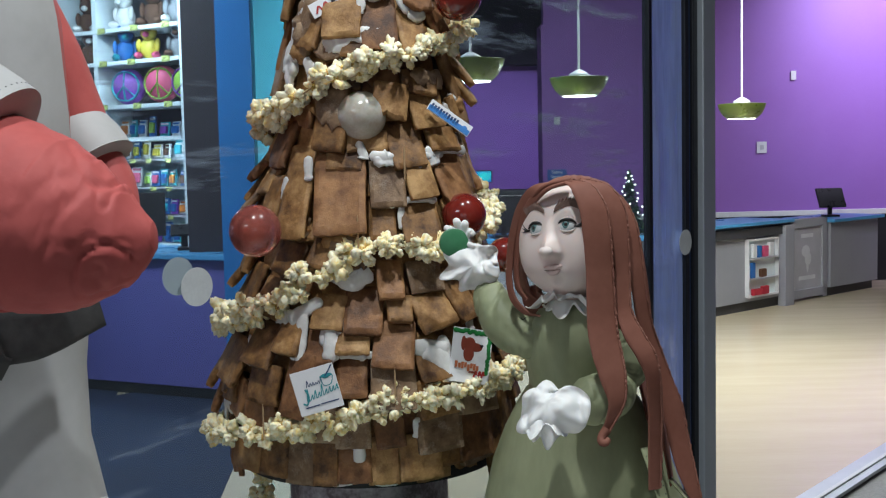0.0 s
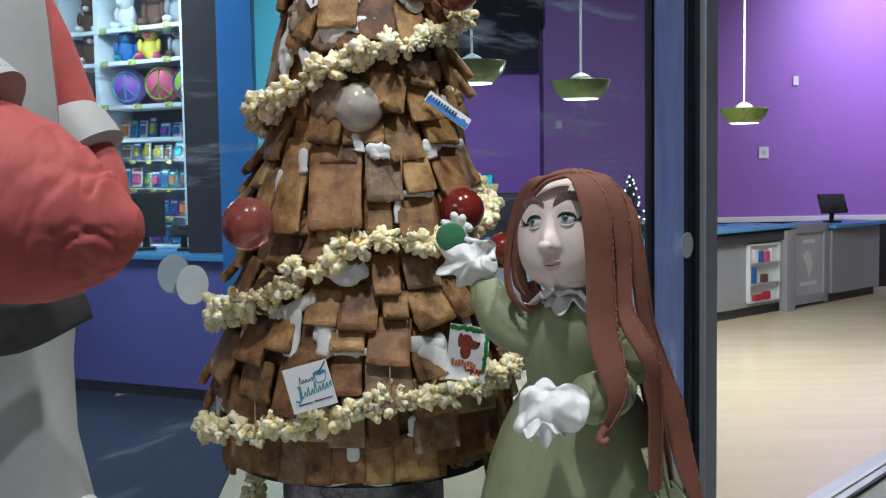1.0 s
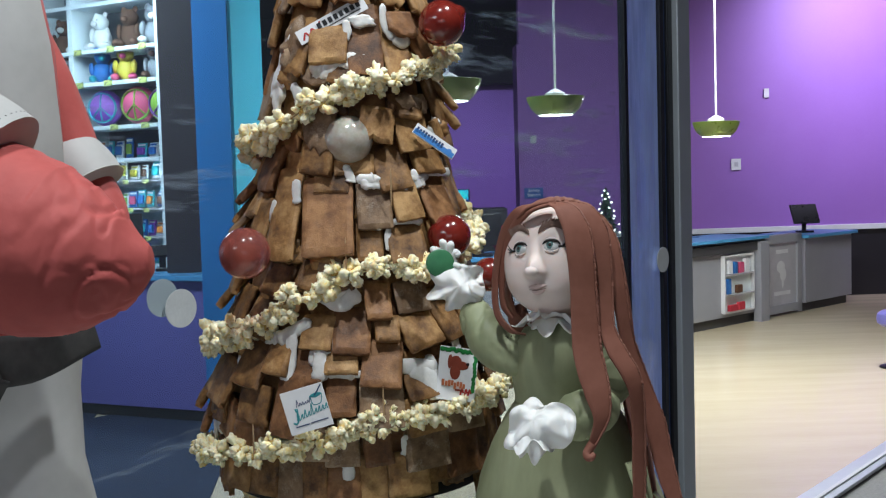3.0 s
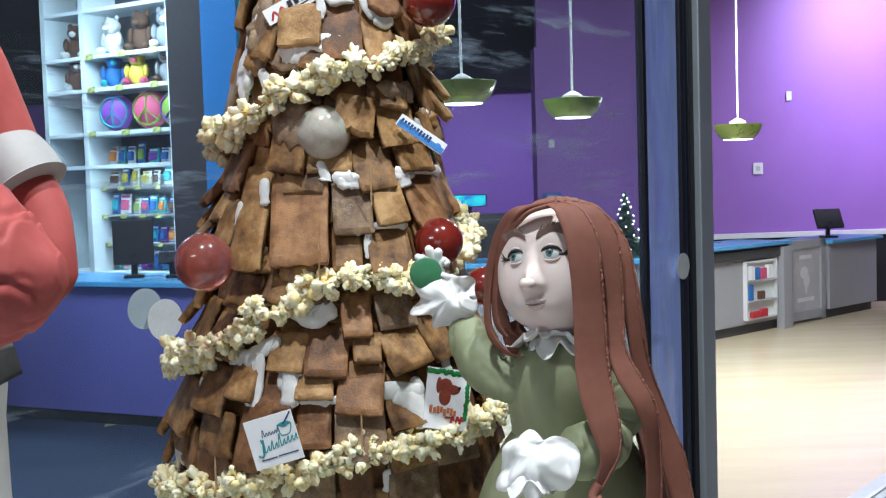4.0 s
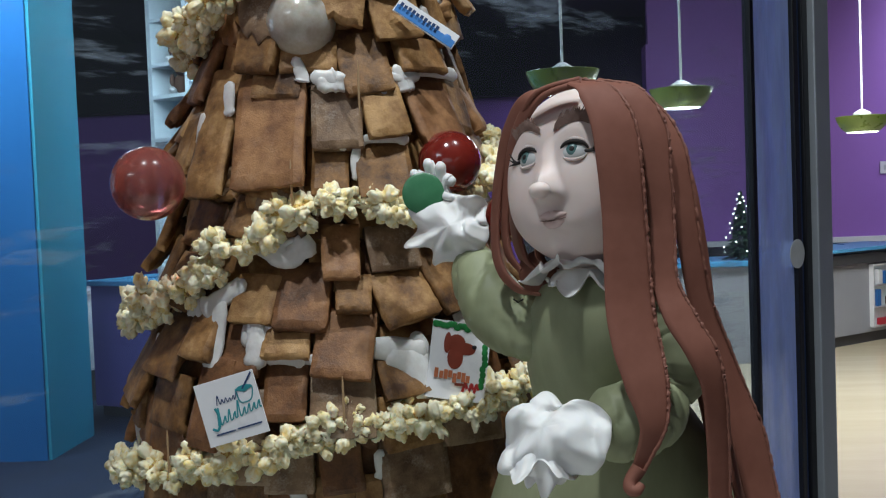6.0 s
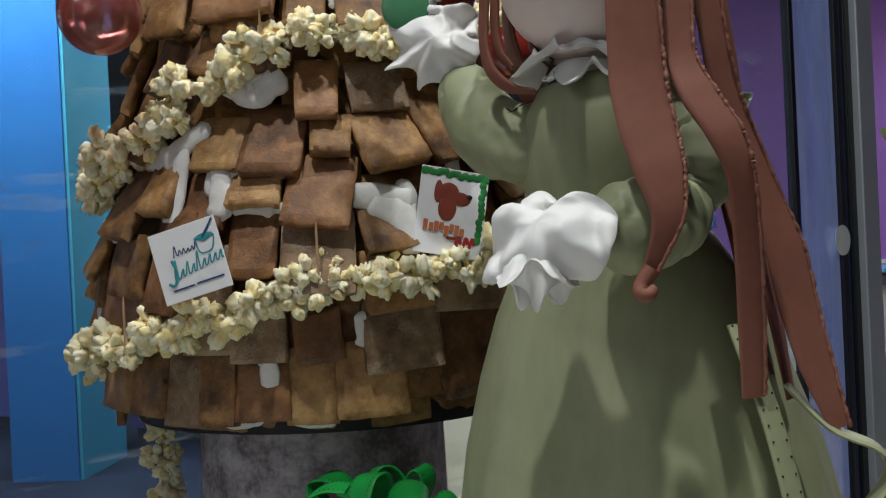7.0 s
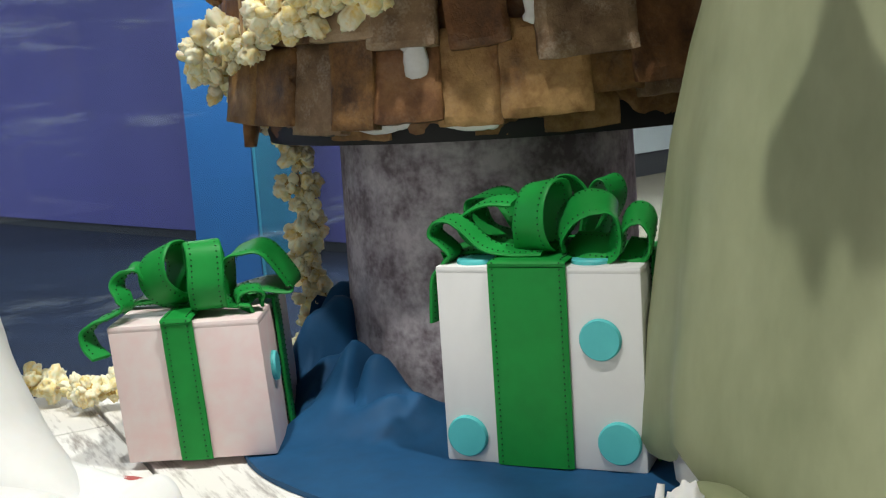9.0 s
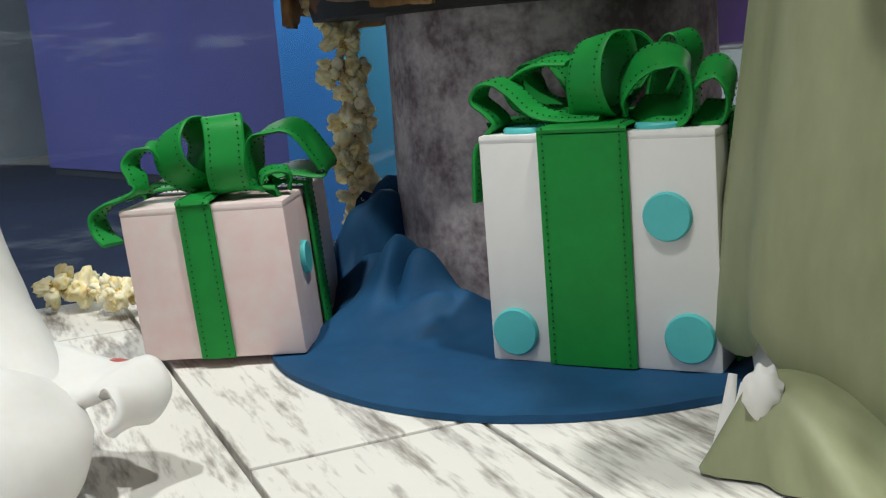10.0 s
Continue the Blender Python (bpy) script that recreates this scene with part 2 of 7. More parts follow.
DRESS = mat("sage_fondant", (0.345, 0.362, 0.218), (0.228, 0.252, 0.142), 10, 0.52, 0.20, 60, depth=0.0018, spec=0.35, stretch=(1.5, 1.5, 0.55), lo=0.32, hi=0.68)
LACE = mat("white_fondant", (0.80, 0.79, 0.77), (0.74, 0.73, 0.71), 20, 0.55, 0.08, sss=0.1, depth=0.001)
EYE_WHITE = mat("eye_white", (0.62, 0.64, 0.63), None, 30, 0.35, 0)
IRIS = mat("grey_green_iris", (0.13, 0.24, 0.23), (0.07, 0.14, 0.14), 200, 0.3, 0)
LASH = mat("dark_lash", (0.02, 0.014, 0.012), None, 40, 0.6, 0)
BROW = mat("taupe_brow", (0.25, 0.165, 0.135), (0.15, 0.09, 0.07), 200, 0.8, 0.5)
LIP = mat("muted_lip", (0.72, 0.54, 0.50), None, 40, 0.5, 0)
COAT_RED = mat("coral_red_fondant", (0.51, 0.115, 0.104), (0.41, 0.083, 0.076), 9, 0.68, 0.55, 55, depth=0.004, spec=0.35)
# white of the coat doll, darkened to hold the trousers' shade
TRIM = mat("dimmed_white_fondant", (0.47, 0.465, 0.455), (0.41, 0.405, 0.395), 8, 0.6, 0.12, 70, depth=0.0015)
BELT = mat("charcoal_belt", (0.06, 0.057, 0.055), (0.02, 0.02, 0.02), 16, 0.6, 0.4, 90)
GREEN = mat("green_fondant", (0.012, 0.285, 0.046), (0.010, 0.215, 0.034), 10, 0.52, 0.10, 120, depth=0.001, spec=0.35)
STITCH = mat("stitch_mark", (0.004, 0.085, 0.016), None, 40, 0.7, 0)
GIFT_WHITE = mat("gift_white_fondant", (0.80, 0.79, 0.78), (0.75, 0.74, 0.73), 12, 0.5, 0.08, 90, depth=0.001)
GIFT_PINK = mat("gift_pink_white_fondant", (0.80, 0.72, 0.70), (0.80, 0.53, 0.53), 5.5, 0.5, 0.08, 90, depth=0.001, lo=0.3, hi=0.6)
AQUA = mat("aqua_fondant", (0.11, 0.56, 0.56), (0.09, 0.50, 0.51), 25, 0.5, 0.05)
CLOTH_BLUE = mat("blue_fondant_cloth", (0.013, 0.082, 0.195), (0.008, 0.050, 0.126), 9, 0.66, 0.25, 90, spec=0.3, depth=0.002)
COOKIE_GREEN = mat("green_disc", (0.06, 0.205, 0.095), (0.045, 0.165, 0.075), 40, 0.35, 0.05)
PLANK = mat("whitewashed_board", (0.84, 0.82, 0.78), (0.30, 0.27, 0.245), 34, 0.6, 0.5, 190, vary=0.07, stretch=(0.34, 2.2, 1), depth=0.001, lo=0.36, hi=0.50)
PLANK_EDGE = mat("board_gap", (0.10, 0.085, 0.075), None, 30, 0.8, 0.2)
PURPLE = mat("purple_wall_paint", (0.280, 0.130, 0.455), (0.260, 0.115, 0.42), 1.2, 0.55, 0.05, 60)
PURPLE_PANEL = mat("purple_laminate", (0.150, 0.135, 0.39), (0.125, 0.11, 0.34), 1.0, 0.35, 0.03, 60)
RAIL = mat("white_rail", (0.66, 0.66, 0.68), None, 3, 0.5, 0.02)
BLACK_WALL = mat("black_wainscot", (0.015, 0.014, 0.017), None, 2, 0.5, 0.05)
CEIL = mat("black_ceiling", (0.010, 0.010, 0.012), None, 2, 0.8, 0.1)
MALL = mat("mall_plaster", (0.42, 0.43, 0.46), None, 2, 0.8, 0.1)
MALL_FLOOR = mat("grey_speckled_floor", (0.26, 0.25, 0.24), (0.17, 0.165, 0.16), 60, 0.6, 0.1)
WOOD = mat("pale_maple_floor", (0.585, 0.495, 0.345), (0.545, 0.455, 0.31), 2.0, 0.16, 0.02, 30, spec=0.35, stretch=(0.35, 2.4, 1), vary=0.035)
CARPET = mat("navy_carpet", (0.013, 0.024, 0.058), (0.008, 0.014, 0.036), 3, 0.85, 0.4, 80)
METAL = mat("brushed_aluminium", (0.50, 0.53, 0.56), (0.44, 0.47, 0.50), 20, 0.42, 0.03, metal=0.6)
FRAME_GREY = mat("grey_door_post", (0.43, 0.46, 0.49), (0.39, 0.42, 0.45), 6, 0.45, 0.03, metal=0.3)
FRAME_DARK = mat("black_gasket", (0.010, 0.011, 0.015), None, 20, 0.4, 0.03)
BLUE_COL = mat("blue_column_paint", (0.045, 0.225, 0.56), (0.036, 0.19, 0.50), 1.5, 0.4, 0.05)
CYAN_COL = mat("cyan_column_paint", (0.10, 0.52, 0.70), (0.09, 0.47, 0.64), 1.5, 0.4, 0.05)
DARK_COL = mat("dark_taupe_column", (0.042, 0.036, 0.042), (0.03, 0.026, 0.03), 1.5, 0.5, 0.1)
COUNTER_GREY = mat("grey_laminate", (0.30, 0.30, 0.33), (0.27, 0.27, 0.30), 2.5, 0.45, 0.03)
COUNTER_TOP = mat("blue_worktop", (0.10, 0.33, 0.60), None, 3, 0.3, 0.02)
DARK_GREY = mat("dark_kickplate", (0.06, 0.06, 0.065), None, 5, 0.5, 0.05)
FROST = mat("frosted_panel", (0.44, 0.43, 0.47), None, 4, 0.4, 0.02)
SHELF_WHITE = mat("white_shelf", (0.70, 0.76, 0.78), None, 3, 0.5, 0.03)
SHELF_BACK = mat("dark_shelf_back", (0.05, 0.055, 0.065), None, 3, 0.6, 0.03)
SLAT_BACK = mat("pale_slatwall", (0.42, 0.55, 0.56), None, 3, 0.5, 0.03)
LAMP_GREEN = mat("olive_green_glass", (0.17, 0.22, 0.035), (0.14, 0.19, 0.03), 10, 0.3, 0.03, trans=0.15, coat=0.4)
BULB = mat("lamp_diffuser", (1.0, 0.98, 0.93), None, 10, 0.5, 0, glow=5.0)
# the cord is no lamp: a faint glow keeps it bright
CORD = mat("glowing_white_cord", (0.80, 0.80, 0.80), None, 30, 0.5, 0, glow=0.15)
DOWN = mat("downlight_glow", (0.95, 0.98, 1.0), None, 10, 0.5, 0, glow=9.0)
SCREEN = mat("monitor_black", (0.012, 0.012, 0.014), None, 8, 0.3, 0)
SCREEN_ON = mat("screen_glow", (0.05, 0.55, 0.50), (0.02, 0.14, 0.40), 6, 0.4, 0, glow=1.2, lo=0.45, hi=0.55)
FIR = mat("fir_needles", (0.020, 0.055, 0.025), (0.012, 0.03, 0.015), 30, 0.8, 0.3)
FAIRY = mat("fairy_light", (1.0, 0.95, 0.85), None, 10, 0.5, 0, glow=6.0)
SIGN_BLUE = mat("sign_blue", (0.02, 0.10, 0.36), None, 10, 0.4, 0)
WHITE_TEXT = mat("sign_white", (0.75, 0.75, 0.78), None, 10, 0.5, 0)
DOT_FILM = mat("white_film_dot", (0.72, 0.74, 0.74), None, 10, 0.6, 0)
# slight painted haze over the main glass
GLASS = glass_mat("shopfront_glass", (0.80, 0.85, 0.88), 0.035, 0.0, (0.50, 0.58, 0.68), 0.018)
# blue tint and pale film stand in for the reflected mall
GLASS_BLUE = glass_mat("blue_veil_glass", (0.60, 0.65, 0.86), 0.25, 0.0, (0.46, 0.55, 0.84), 0.58, 0.5)
CLOUD = cloud_film("cloud_film")


# ---- geometry helpers ----
class Acc:
    """Collects vertices and faces, with a material slot for each face."""

    def __init__(self):
        self.v, self.f, self.m = [], [], []

    def add(self, v, f, m=0):
        k = len(self.v)
        self.v += [tuple(p) for p in v]
        self.f += [tuple(i + k for i in q) for q in f]
        self.m += [m] * len(f)
        return self

    def mesh(self, name, mats, smooth=True, angle=40):
        me = bpy.data.meshes.new(name)
        me.from_pydata(self.v, [], self.f)
        for q in mats:
            me.materials.append(q)
        me.polygons.foreach_set("material_index", self.m)
        bm = bmesh.new()
        bm.from_mesh(me)
        bmesh.ops.recalc_face_normals(bm, faces=bm.faces)
        bm.to_mesh(me)
        bm.free()
        me.polygons.foreach_set("use_smooth", [smooth] * len(me.polygons))
        if smooth and angle < 180:
            me.set_sharp_from_angle(angle=radians(angle))
        me.update()
        return me

    def ob(self, name, mats, parent=None, label="", smooth=True, angle=40):
        o = new(name, self.mesh(name, mats if isinstance(mats, (list, tuple)) else [mats], smooth, angle))
        if parent:
            o.parent = parent
        if label:
            o["label"] = label
        return o


def thing(name, label, category, group="", kind="", at=(0, 0, 0)):
    o = new(name)
    o.location, o.empty_display_size = at, 0.05
    return tagged(o, label, category, group, kind)


def smooth_path(pts, n=8):
    """Catmull-Rom through the points."""
    p = np.array(pts, float)
    p = np.vstack([2 * p[0] - p[1], p, 2 * p[-1] - p[-2]])
    out = []
    for i in range(1, len(p) - 2):
        for t in np.arange(n) / n:
            a, b, c, d = p[i - 1], p[i], p[i + 1], p[i + 2]
            out.append(0.5 * (2 * b + (c - a) * t + (2 * a - 5 * b + 4 * c - d) * t * t + (3 * b - a - 3 * c + d) * t ** 3))
    out.append(p[-2])
    return np.array(out)


def sweep(pts, rad, n=10, flat=1.0, side=None, closed=False, power=1.0):
    """A tube along pts. rad: one radius or one a point; flat: thickness against width; side: the way of the width."""
    p = np.array(pts, float)
    k = len(p)
    r = np.full(k, rad) if np.isscalar(rad) else np.interp(np.linspace(0, 1, k), np.linspace(0, 1, len(rad)), rad)
    t = np.gradient(p, axis=0)
    if closed:
        t = np.roll(p, -1, 0) - np.roll(p, 1, 0)
    t /= np.linalg.norm(t, axis=1)[:, None] + 1e-12
    if side is None:
        s = np.cross(t[0], (0, 0, 1.0) if abs(t[0][2]) < 0.9 else (1.0, 0, 0))
        sides = []
        for i in range(k):
            s = s - t[i] * (s @ t[i])
            s = s / (np.linalg.norm(s) + 1e-12)
            sides.append(s)
        sides = np.array(sides)
    else:
        sides = np.array(side, float)
        if sides.ndim == 1:
            sides = np.tile(sides, (k, 1))
        sides = sides - t * (sides * t).sum(1)[:, None]
        sides /= np.linalg.norm(sides, axis=1)[:, None] + 1e-12
    up = np.cross(t, sides)
    a = np.linspace(0, 2 * np.pi, n, endpoint=False)
    ca, sa = np.cos(a), np.sin(a)
    if power != 1.0:
        ca, sa = np.sign(ca) * abs(ca) ** power, np.sign(sa) * abs(sa) ** power
    v = p[:, None] + r[:, None, None] * (sides[:, None] * ca[None, :, None] + up[:, None] * sa[None, :, None] * (flat if np.isscalar(flat) else np.array(flat)[:, None, None]))
    v = v.reshape(-1, 3)
    f = []
    for i in range(k if closed else k - 1):
        for j in range(n):
            i2, j2 = (i + 1) % k, (j + 1) % n
            f.append((i * n + j, i * n + j2, i2 * n + j2, i2 * n + j))
    if not closed:
        f += [tuple(range(n))[::-1], tuple(range((k - 1) * n, k * n))]
    return v, f


def strip(pts, side, width, thick=0.004):
    """A flat band with rounded edges along pts; side: the way across it."""
    return sweep(pts, np.array(width) / 2 if not np.isscalar(width) else width / 2, 12, flat=thick / (np.max(width)), side=side, power=0.55)


def ball(c, r, seg=20, rings=12, basis=None, bend=None):
    """An ellipsoid; bend(unit points) gives a factor for each point."""
    r = np.array((r, r, r) if np.isscalar(r) else r, float)
    v = [(0, 0, 1)]
    for i in range(1, rings):
        th = np.pi * i / rings
        for j in range(seg):
            ph = 2 * np.pi * j / seg
            v.append((np.sin(th) * np.cos(ph), np.sin(th) * np.sin(ph), np.cos(th)))
    v.append((0, 0, -1))
    u = np.array(v)
    k = bend(u)[:, None] if bend else 1.0
    w = u * r * k
    if basis is not None:
        w = w @ np.array(basis)
    w = w + np.array(c)
    f = [(0, 1 + j, 1 + (j + 1) % seg) for j in range(seg)]
    for i in range(rings - 2):
        for j in range(seg):
            a, b = 1 + i * seg + j, 1 + i * seg + (j + 1) % seg
            f.append((a, a + seg, b + seg, b))
    e, k0 = len(v) - 1, 1 + (rings - 2) * seg
    f += [(e, k0 + (j + 1) % seg, k0 + j) for j in range(seg)]
    return w, f


def lathe(profile, at=(0, 0), seg=48, wob=None, cap=True):
    """Profile of (radius, z) turned round the upright axis at 'at'; wob(angle, z) gives a factor on the radius."""
    v, f = [], []
    for r, z in profile:
        for j in range(seg):
            a = 2 * np.pi * j / seg
            k = wob(a, z) if wob else 1.0
            v.append((at[0] + r * k * np.sin(a), at[1] - r * k * np.cos(a), z))
    for i in range(len(profile) - 1):
        for j in range(seg):
            f.append((i * seg + j, i * seg + (j + 1) % seg, (i + 1) * seg + (j + 1) % seg, (i + 1) * seg + j))
    if cap:
        f += [tuple(range(seg))[::-1], tuple(range((len(profile) - 1) * seg, len(profile) * seg))]
    return v, f


def box(c, s, m=None, bevel=0.0):
    """A box with its edges cut off by bevel. c: middle; s: size; m: a pose laid on after."""
    bm = bmesh.new()
    bmesh.ops.create_cube(bm, size=1, matrix=Matrix.Translation(c) @ Matrix.Diagonal((*s, 1)))
    if bevel:
        bmesh.ops.bevel(bm, geom=list(bm.edges), offset=bevel, segments=2, profile=0.6, affect="EDGES")
    if m is not None:
        bm.transform(m)
    bm.verts.index_update()
    v, f = [tuple(q.co) for q in bm.verts], [tuple(q.index for q in w.verts) for w in bm.faces]
    bm.free()
    return v, f


def along(x0, y0, x1, y1):
    """A pose whose x axis runs from the first to the second point on the floor."""
    return pose(x0, y0, 0, 0, 0, math.degrees(math.atan2(y1 - y0, x1 - x0))), math.hypot(x1 - x0, y1 - y0)


# ---- setting ----
def slab(name, c, s, material, label, m=None, bevel=0.0, category=""):
    o = Acc().add(*box(c, s, m, bevel)).ob(name, material, smooth=False)
    return tagged(o, label, category or name.split("_")[0], kind="structure")


slab("ground", (0, 0, -0.06), (400, 400, 0.1), MALL_FLOOR, "speckled grey mall floor", category="floor")
tri_v = [(-14, 30, 0.0), (14.0, 30, 0.0), (14.0, 20.0, 0.0), (-2.6, 0.1, 0.0), (-14, -2.0, 0)]
floor_ob = Acc().add([(x, y, 0.004) for x, y, z in tri_v] + [(x, y, -0.03) for x, y, z in tri_v],
                     [(0, 1, 2, 3, 4)[::-1], (5, 6, 7, 8, 9)] + [(i, (i + 1) % 5, 5 + (i + 1) % 5, 5 + i) for i in range(5)]).ob("floor", WOOD, smooth=False)
tagged(floor_ob, "pale maple wooden shop floor with a soft sheen", "floor", kind="structure")
carpet = [(-14, -2.0), (-14, 14.0), (-2.9, 10.6), (-2.50, 8.4), (-1.45, 9.6), (-1.15, 5.2), (-1.9, 1.2)]
cn = len(carpet)
tagged(Acc().add([(x, y, 0.010) for x, y in carpet] + [(x, y, -0.01) for x, y in carpet],
                 [tuple(range(cn)), tuple(range(2 * cn - 1, cn - 1, -1))] + [(i, (i + 1) % cn, cn + (i + 1) % cn, cn + i) for i in range(cn)]).ob("floor_carpet", CARPET, smooth=False),
       "navy carpet beside the wooden shop floor", "carpet", kind="structure")
slab("ceiling", (0, 14, 4.75), (40, 36, 0.2), CEIL, "black open shop ceiling", category="ceiling")
# mall side out of view: added ceiling and walls that bounce fill light
slab("ceiling_mall", (0, -9, 4.0), (40, 18, 0.2), MALL, "unseen pale mall ceiling", category="ceiling")
slab("wall_mall", (0, -7.0, 2), (30, 0.2, 4), MALL, "unseen pale mall wall", category="wall")
slab("wall_mall_side", (-12, 8, 2.4), (0.2, 34, 4.8), MALL, "unseen pale side wall", category="wall")
slab("wall_east", (14.2, 8, 2.4), (0.2, 34, 4.8), PURPLE, "purple painted side wall", category="wall")
slab("wall_north", (0, 21.0, 2.4), (40, 0.2, 4.8), PURPLE, "purple painted far wall", category="wall")
slab("bulkhead", (0, 20.6, 4.05), (40, 0.5, 1.3), CEIL, "black bulkhead under the ceiling", category="wall")
# purple wall behind the tills, with a white rail over a black wainscot
m, ln = along(1.36, 14.72, 8.4, 15.02)
slab("wall_tills", (ln / 2, 0.10, 2.84), (ln, 0.18, 3.8), PURPLE, "purple painted wall lit from above", m, category="wall")
slab("wainscot", (ln / 2, 0.09, 0.45), (ln, 0.18, 0.90), BLACK_WALL, "black lower part of the wall", m, category="wall")
slab("trim_rail", (ln / 2, -0.015, 0.925), (ln, 0.06, 0.07), RAIL, "white dado rail", m, 0.008, "trim")
slab("wall_return", (-0.01, 0.20, 1.72), (0.05, 0.42, 3.44), PURPLE, "purple end of the wall", m, category="wall")

# shop front: glass, posts and threshold along one slanting line
m_front, ln = along(-2.62, 0.10, 1.036, 4.53)
door_m, door_ln = along(1.036, 4.53, 6.2, 10.72)
slab("threshold", (door_ln / 2, 0, 0.012), (door_ln, 0.16, 0.02), METAL, "brushed metal door track on the floor", door_m, 0.004, "threshold")
slab("threshold_rib", (door_ln / 2, -0.02, 0.026), (door_ln, 0.025, 0.012), RAIL, "pale rib of the door track", door_m, 0.003, "threshold")
slab("door_post", (ln - 0.005, 0, 2.0), (0.105, 0.10, 4.0), FRAME_GREY, "grey metal end post of the glass shop front", m_front, 0.006, "post")
slab("gasket", (ln - 0.078, 0, 2.0), (0.040, 0.05, 4.0), FRAME_DARK, "black gasket beside the grey post", m_front, 0.004, "trim")
# navy strip that draws the blue reflection line between the gaskets
slab("gasket_line", (ln - 0.112, 0, 2.0), (0.016, 0.03, 4.0), INK_NAVY, "navy strip painted as a blue reflection line on the gasket", m_front, 0.003, "trim")
slab("gasket_inner", (ln - 0.137, 0, 2.0), (0.030, 0.04, 4.0), FRAME_DARK, "black gasket of the glass", m_front, 0.004, "trim")
slab("glass_joint", (ln - 0.415, 0, 2.0), (0.024, 0.03, 4.0), FRAME_DARK, "black joint between two panes of glass", m_front, 0.004, "trim")
slab("sill_front", (ln / 2, 0, 0.03), (ln, 0.12, 0.06), METAL, "metal sill of the shop front", m_front, 0.004, "sill")
g = slab("window_1", ((ln - 0.434) / 2, 0, 2.03), (ln - 0.434, 0.010, 3.94), GLASS, "clear shop window glass", m_front, category="window")
g.visible_shadow = False
g = slab("window_2", (ln - 0.276, 0, 2.03), (0.242, 0.010, 3.94), GLASS_BLUE, "glass pane with a painted blue reflection beside the door post", m_front, category="window")
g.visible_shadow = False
film = slab("window_film", ((ln - 0.434) / 2, 0.009, 2.0), (ln - 0.50, 0.002, 3.9), CLOUD, "film with pale cloud-like streaks on the glass", m_front, category="film")
film.visible_shadow = False


def glass_dot(s, z, r, y):
    a = Acc().add(*sweep([(0, -0.0008, 0), (0, 0.0008, 0)], r, 40))
    o = a.ob("glass_disc", DOT_FILM, angle=30)
    o.matrix_world = m_front @ pose(s, y, z)
    tagged(o, "round white safety sticker, or the drawn ghost of one, on the shop glass", "sticker", "glass stickers")


glass_dot(3.215, 1.46, 0.045, -0.007)
# second disc drawn as the first sticker's ghost reflection in the glass
glass_dot(3.178, 1.487, 0.044, 0.012)
glass_dot(ln - 0.165, 1.395, 0.050, -0.024)

# columns and the purple service counter on the carpet
def column(x, y, w, d, turn, m1, m2, h, label):
    t = thing("column", label, "column", "blue columns" if m1 is BLUE_COL else "", "structure", (x, y, 0))
    t.rotation_euler[2] = radians(turn)
    Acc().add(*box((w / 2, -0.01, h / 2), (w, 0.02, h), None, 0.003)).ob("panel", m1, t, smooth=False)
    Acc().add(*box((w + 0.011, d / 2, h / 2), (0.022, d, h), None, 0.003)).ob("panel", m2, t, smooth=False)
    Acc().add(*box((w / 2, d / 2, h / 2), (w, d - 0.002, h), None, 0.0)).ob("core", DARK_COL, t, smooth=False)


column(-1.475, 7.55, 0.235, 0.9, -5, BLUE_COL, CYAN_COL, 4.6, "blue column with a cyan side in the shop")
column(-3.68, 7.45, 0.45, 0.78, 3, BLUE_COL, CYAN_COL, 4.6, "blue column with a cyan side on the carpet")
column(-1.885, 8.35, 0.265, 0.4, 0, DARK_COL, DARK_COL, 4.6, "dark taupe column behind the counter")

m_desk, ln = along(-9.6, 11.8, -1.50, 8.02)
desk = thing("service_counter", "long purple service counter with a blue worktop", "counter")
Acc().add(*box((6.7 + (ln - 6.7) / 2, 0.35, 0.575), (ln - 6.7, 0.7, 0.95), m_desk, 0.004)).ob("front", PURPLE_PANEL, desk, smooth=False)
slab("wall_panel", (2.9, 0.30, 1.45), (5.8, 0.50, 2.7), PURPLE_PANEL, "tall purple laminate panel on the carpet", m_desk, 0.004, "wall panel")
slab("wall_panel_base", (2.9, 0.32, 0.05), (5.76, 0.44, 0.1), DARK_GREY, "dark plinth under the purple panel", m_desk, 0.0, "plinth")


def grey_counter(x0, y0, x1, y1):
    """A pale grey counter on a high dark plinth."""
    m, w = along(x0, y0, x1, y1)
    t = thing("service_counter", "pale grey counter on a high dark plinth", "counter", "grey counters")
    t.matrix_world = m
    Acc().add(*box((w / 2, -0.03, 0.14), (w, 0.40, 0.28), None, 0.004)).ob("plinth", DARK_GREY, t, smooth=False)
    Acc().add(*box((w / 2, -0.02, 0.60), (w, 0.46, 0.64), None, 0.006)).ob("body", SHELF_WHITE, t, smooth=False)
    Acc().add(*box((w / 2, -0.02, 0.94), (w + 0.02, 0.52, 0.04), None, 0.006)).ob("worktop", FROST, t, smooth=False)


grey_counter(-3.65, 10.42, -4.30, 9.20)
grey_counter(-1.0, 15.2, -1.9, 13.6)
Acc().add(*box((6.7 + (ln - 6.7) / 2, 0.37, 0.05), (ln - 6.72, 0.62, 0.1), m_desk)).ob("kickplate", DARK_GREY, desk, smooth=False)
Acc().add(*box((6.7 + (ln - 6.7) / 2, 0.33, 1.07), (ln - 6.66, 0.78, 0.04), m_desk, 0.008)).ob("worktop", COUNTER_TOP, desk, smooth=False)


# ---- display table with whitewashed boards laid on the slant ----
TZ = 1.112
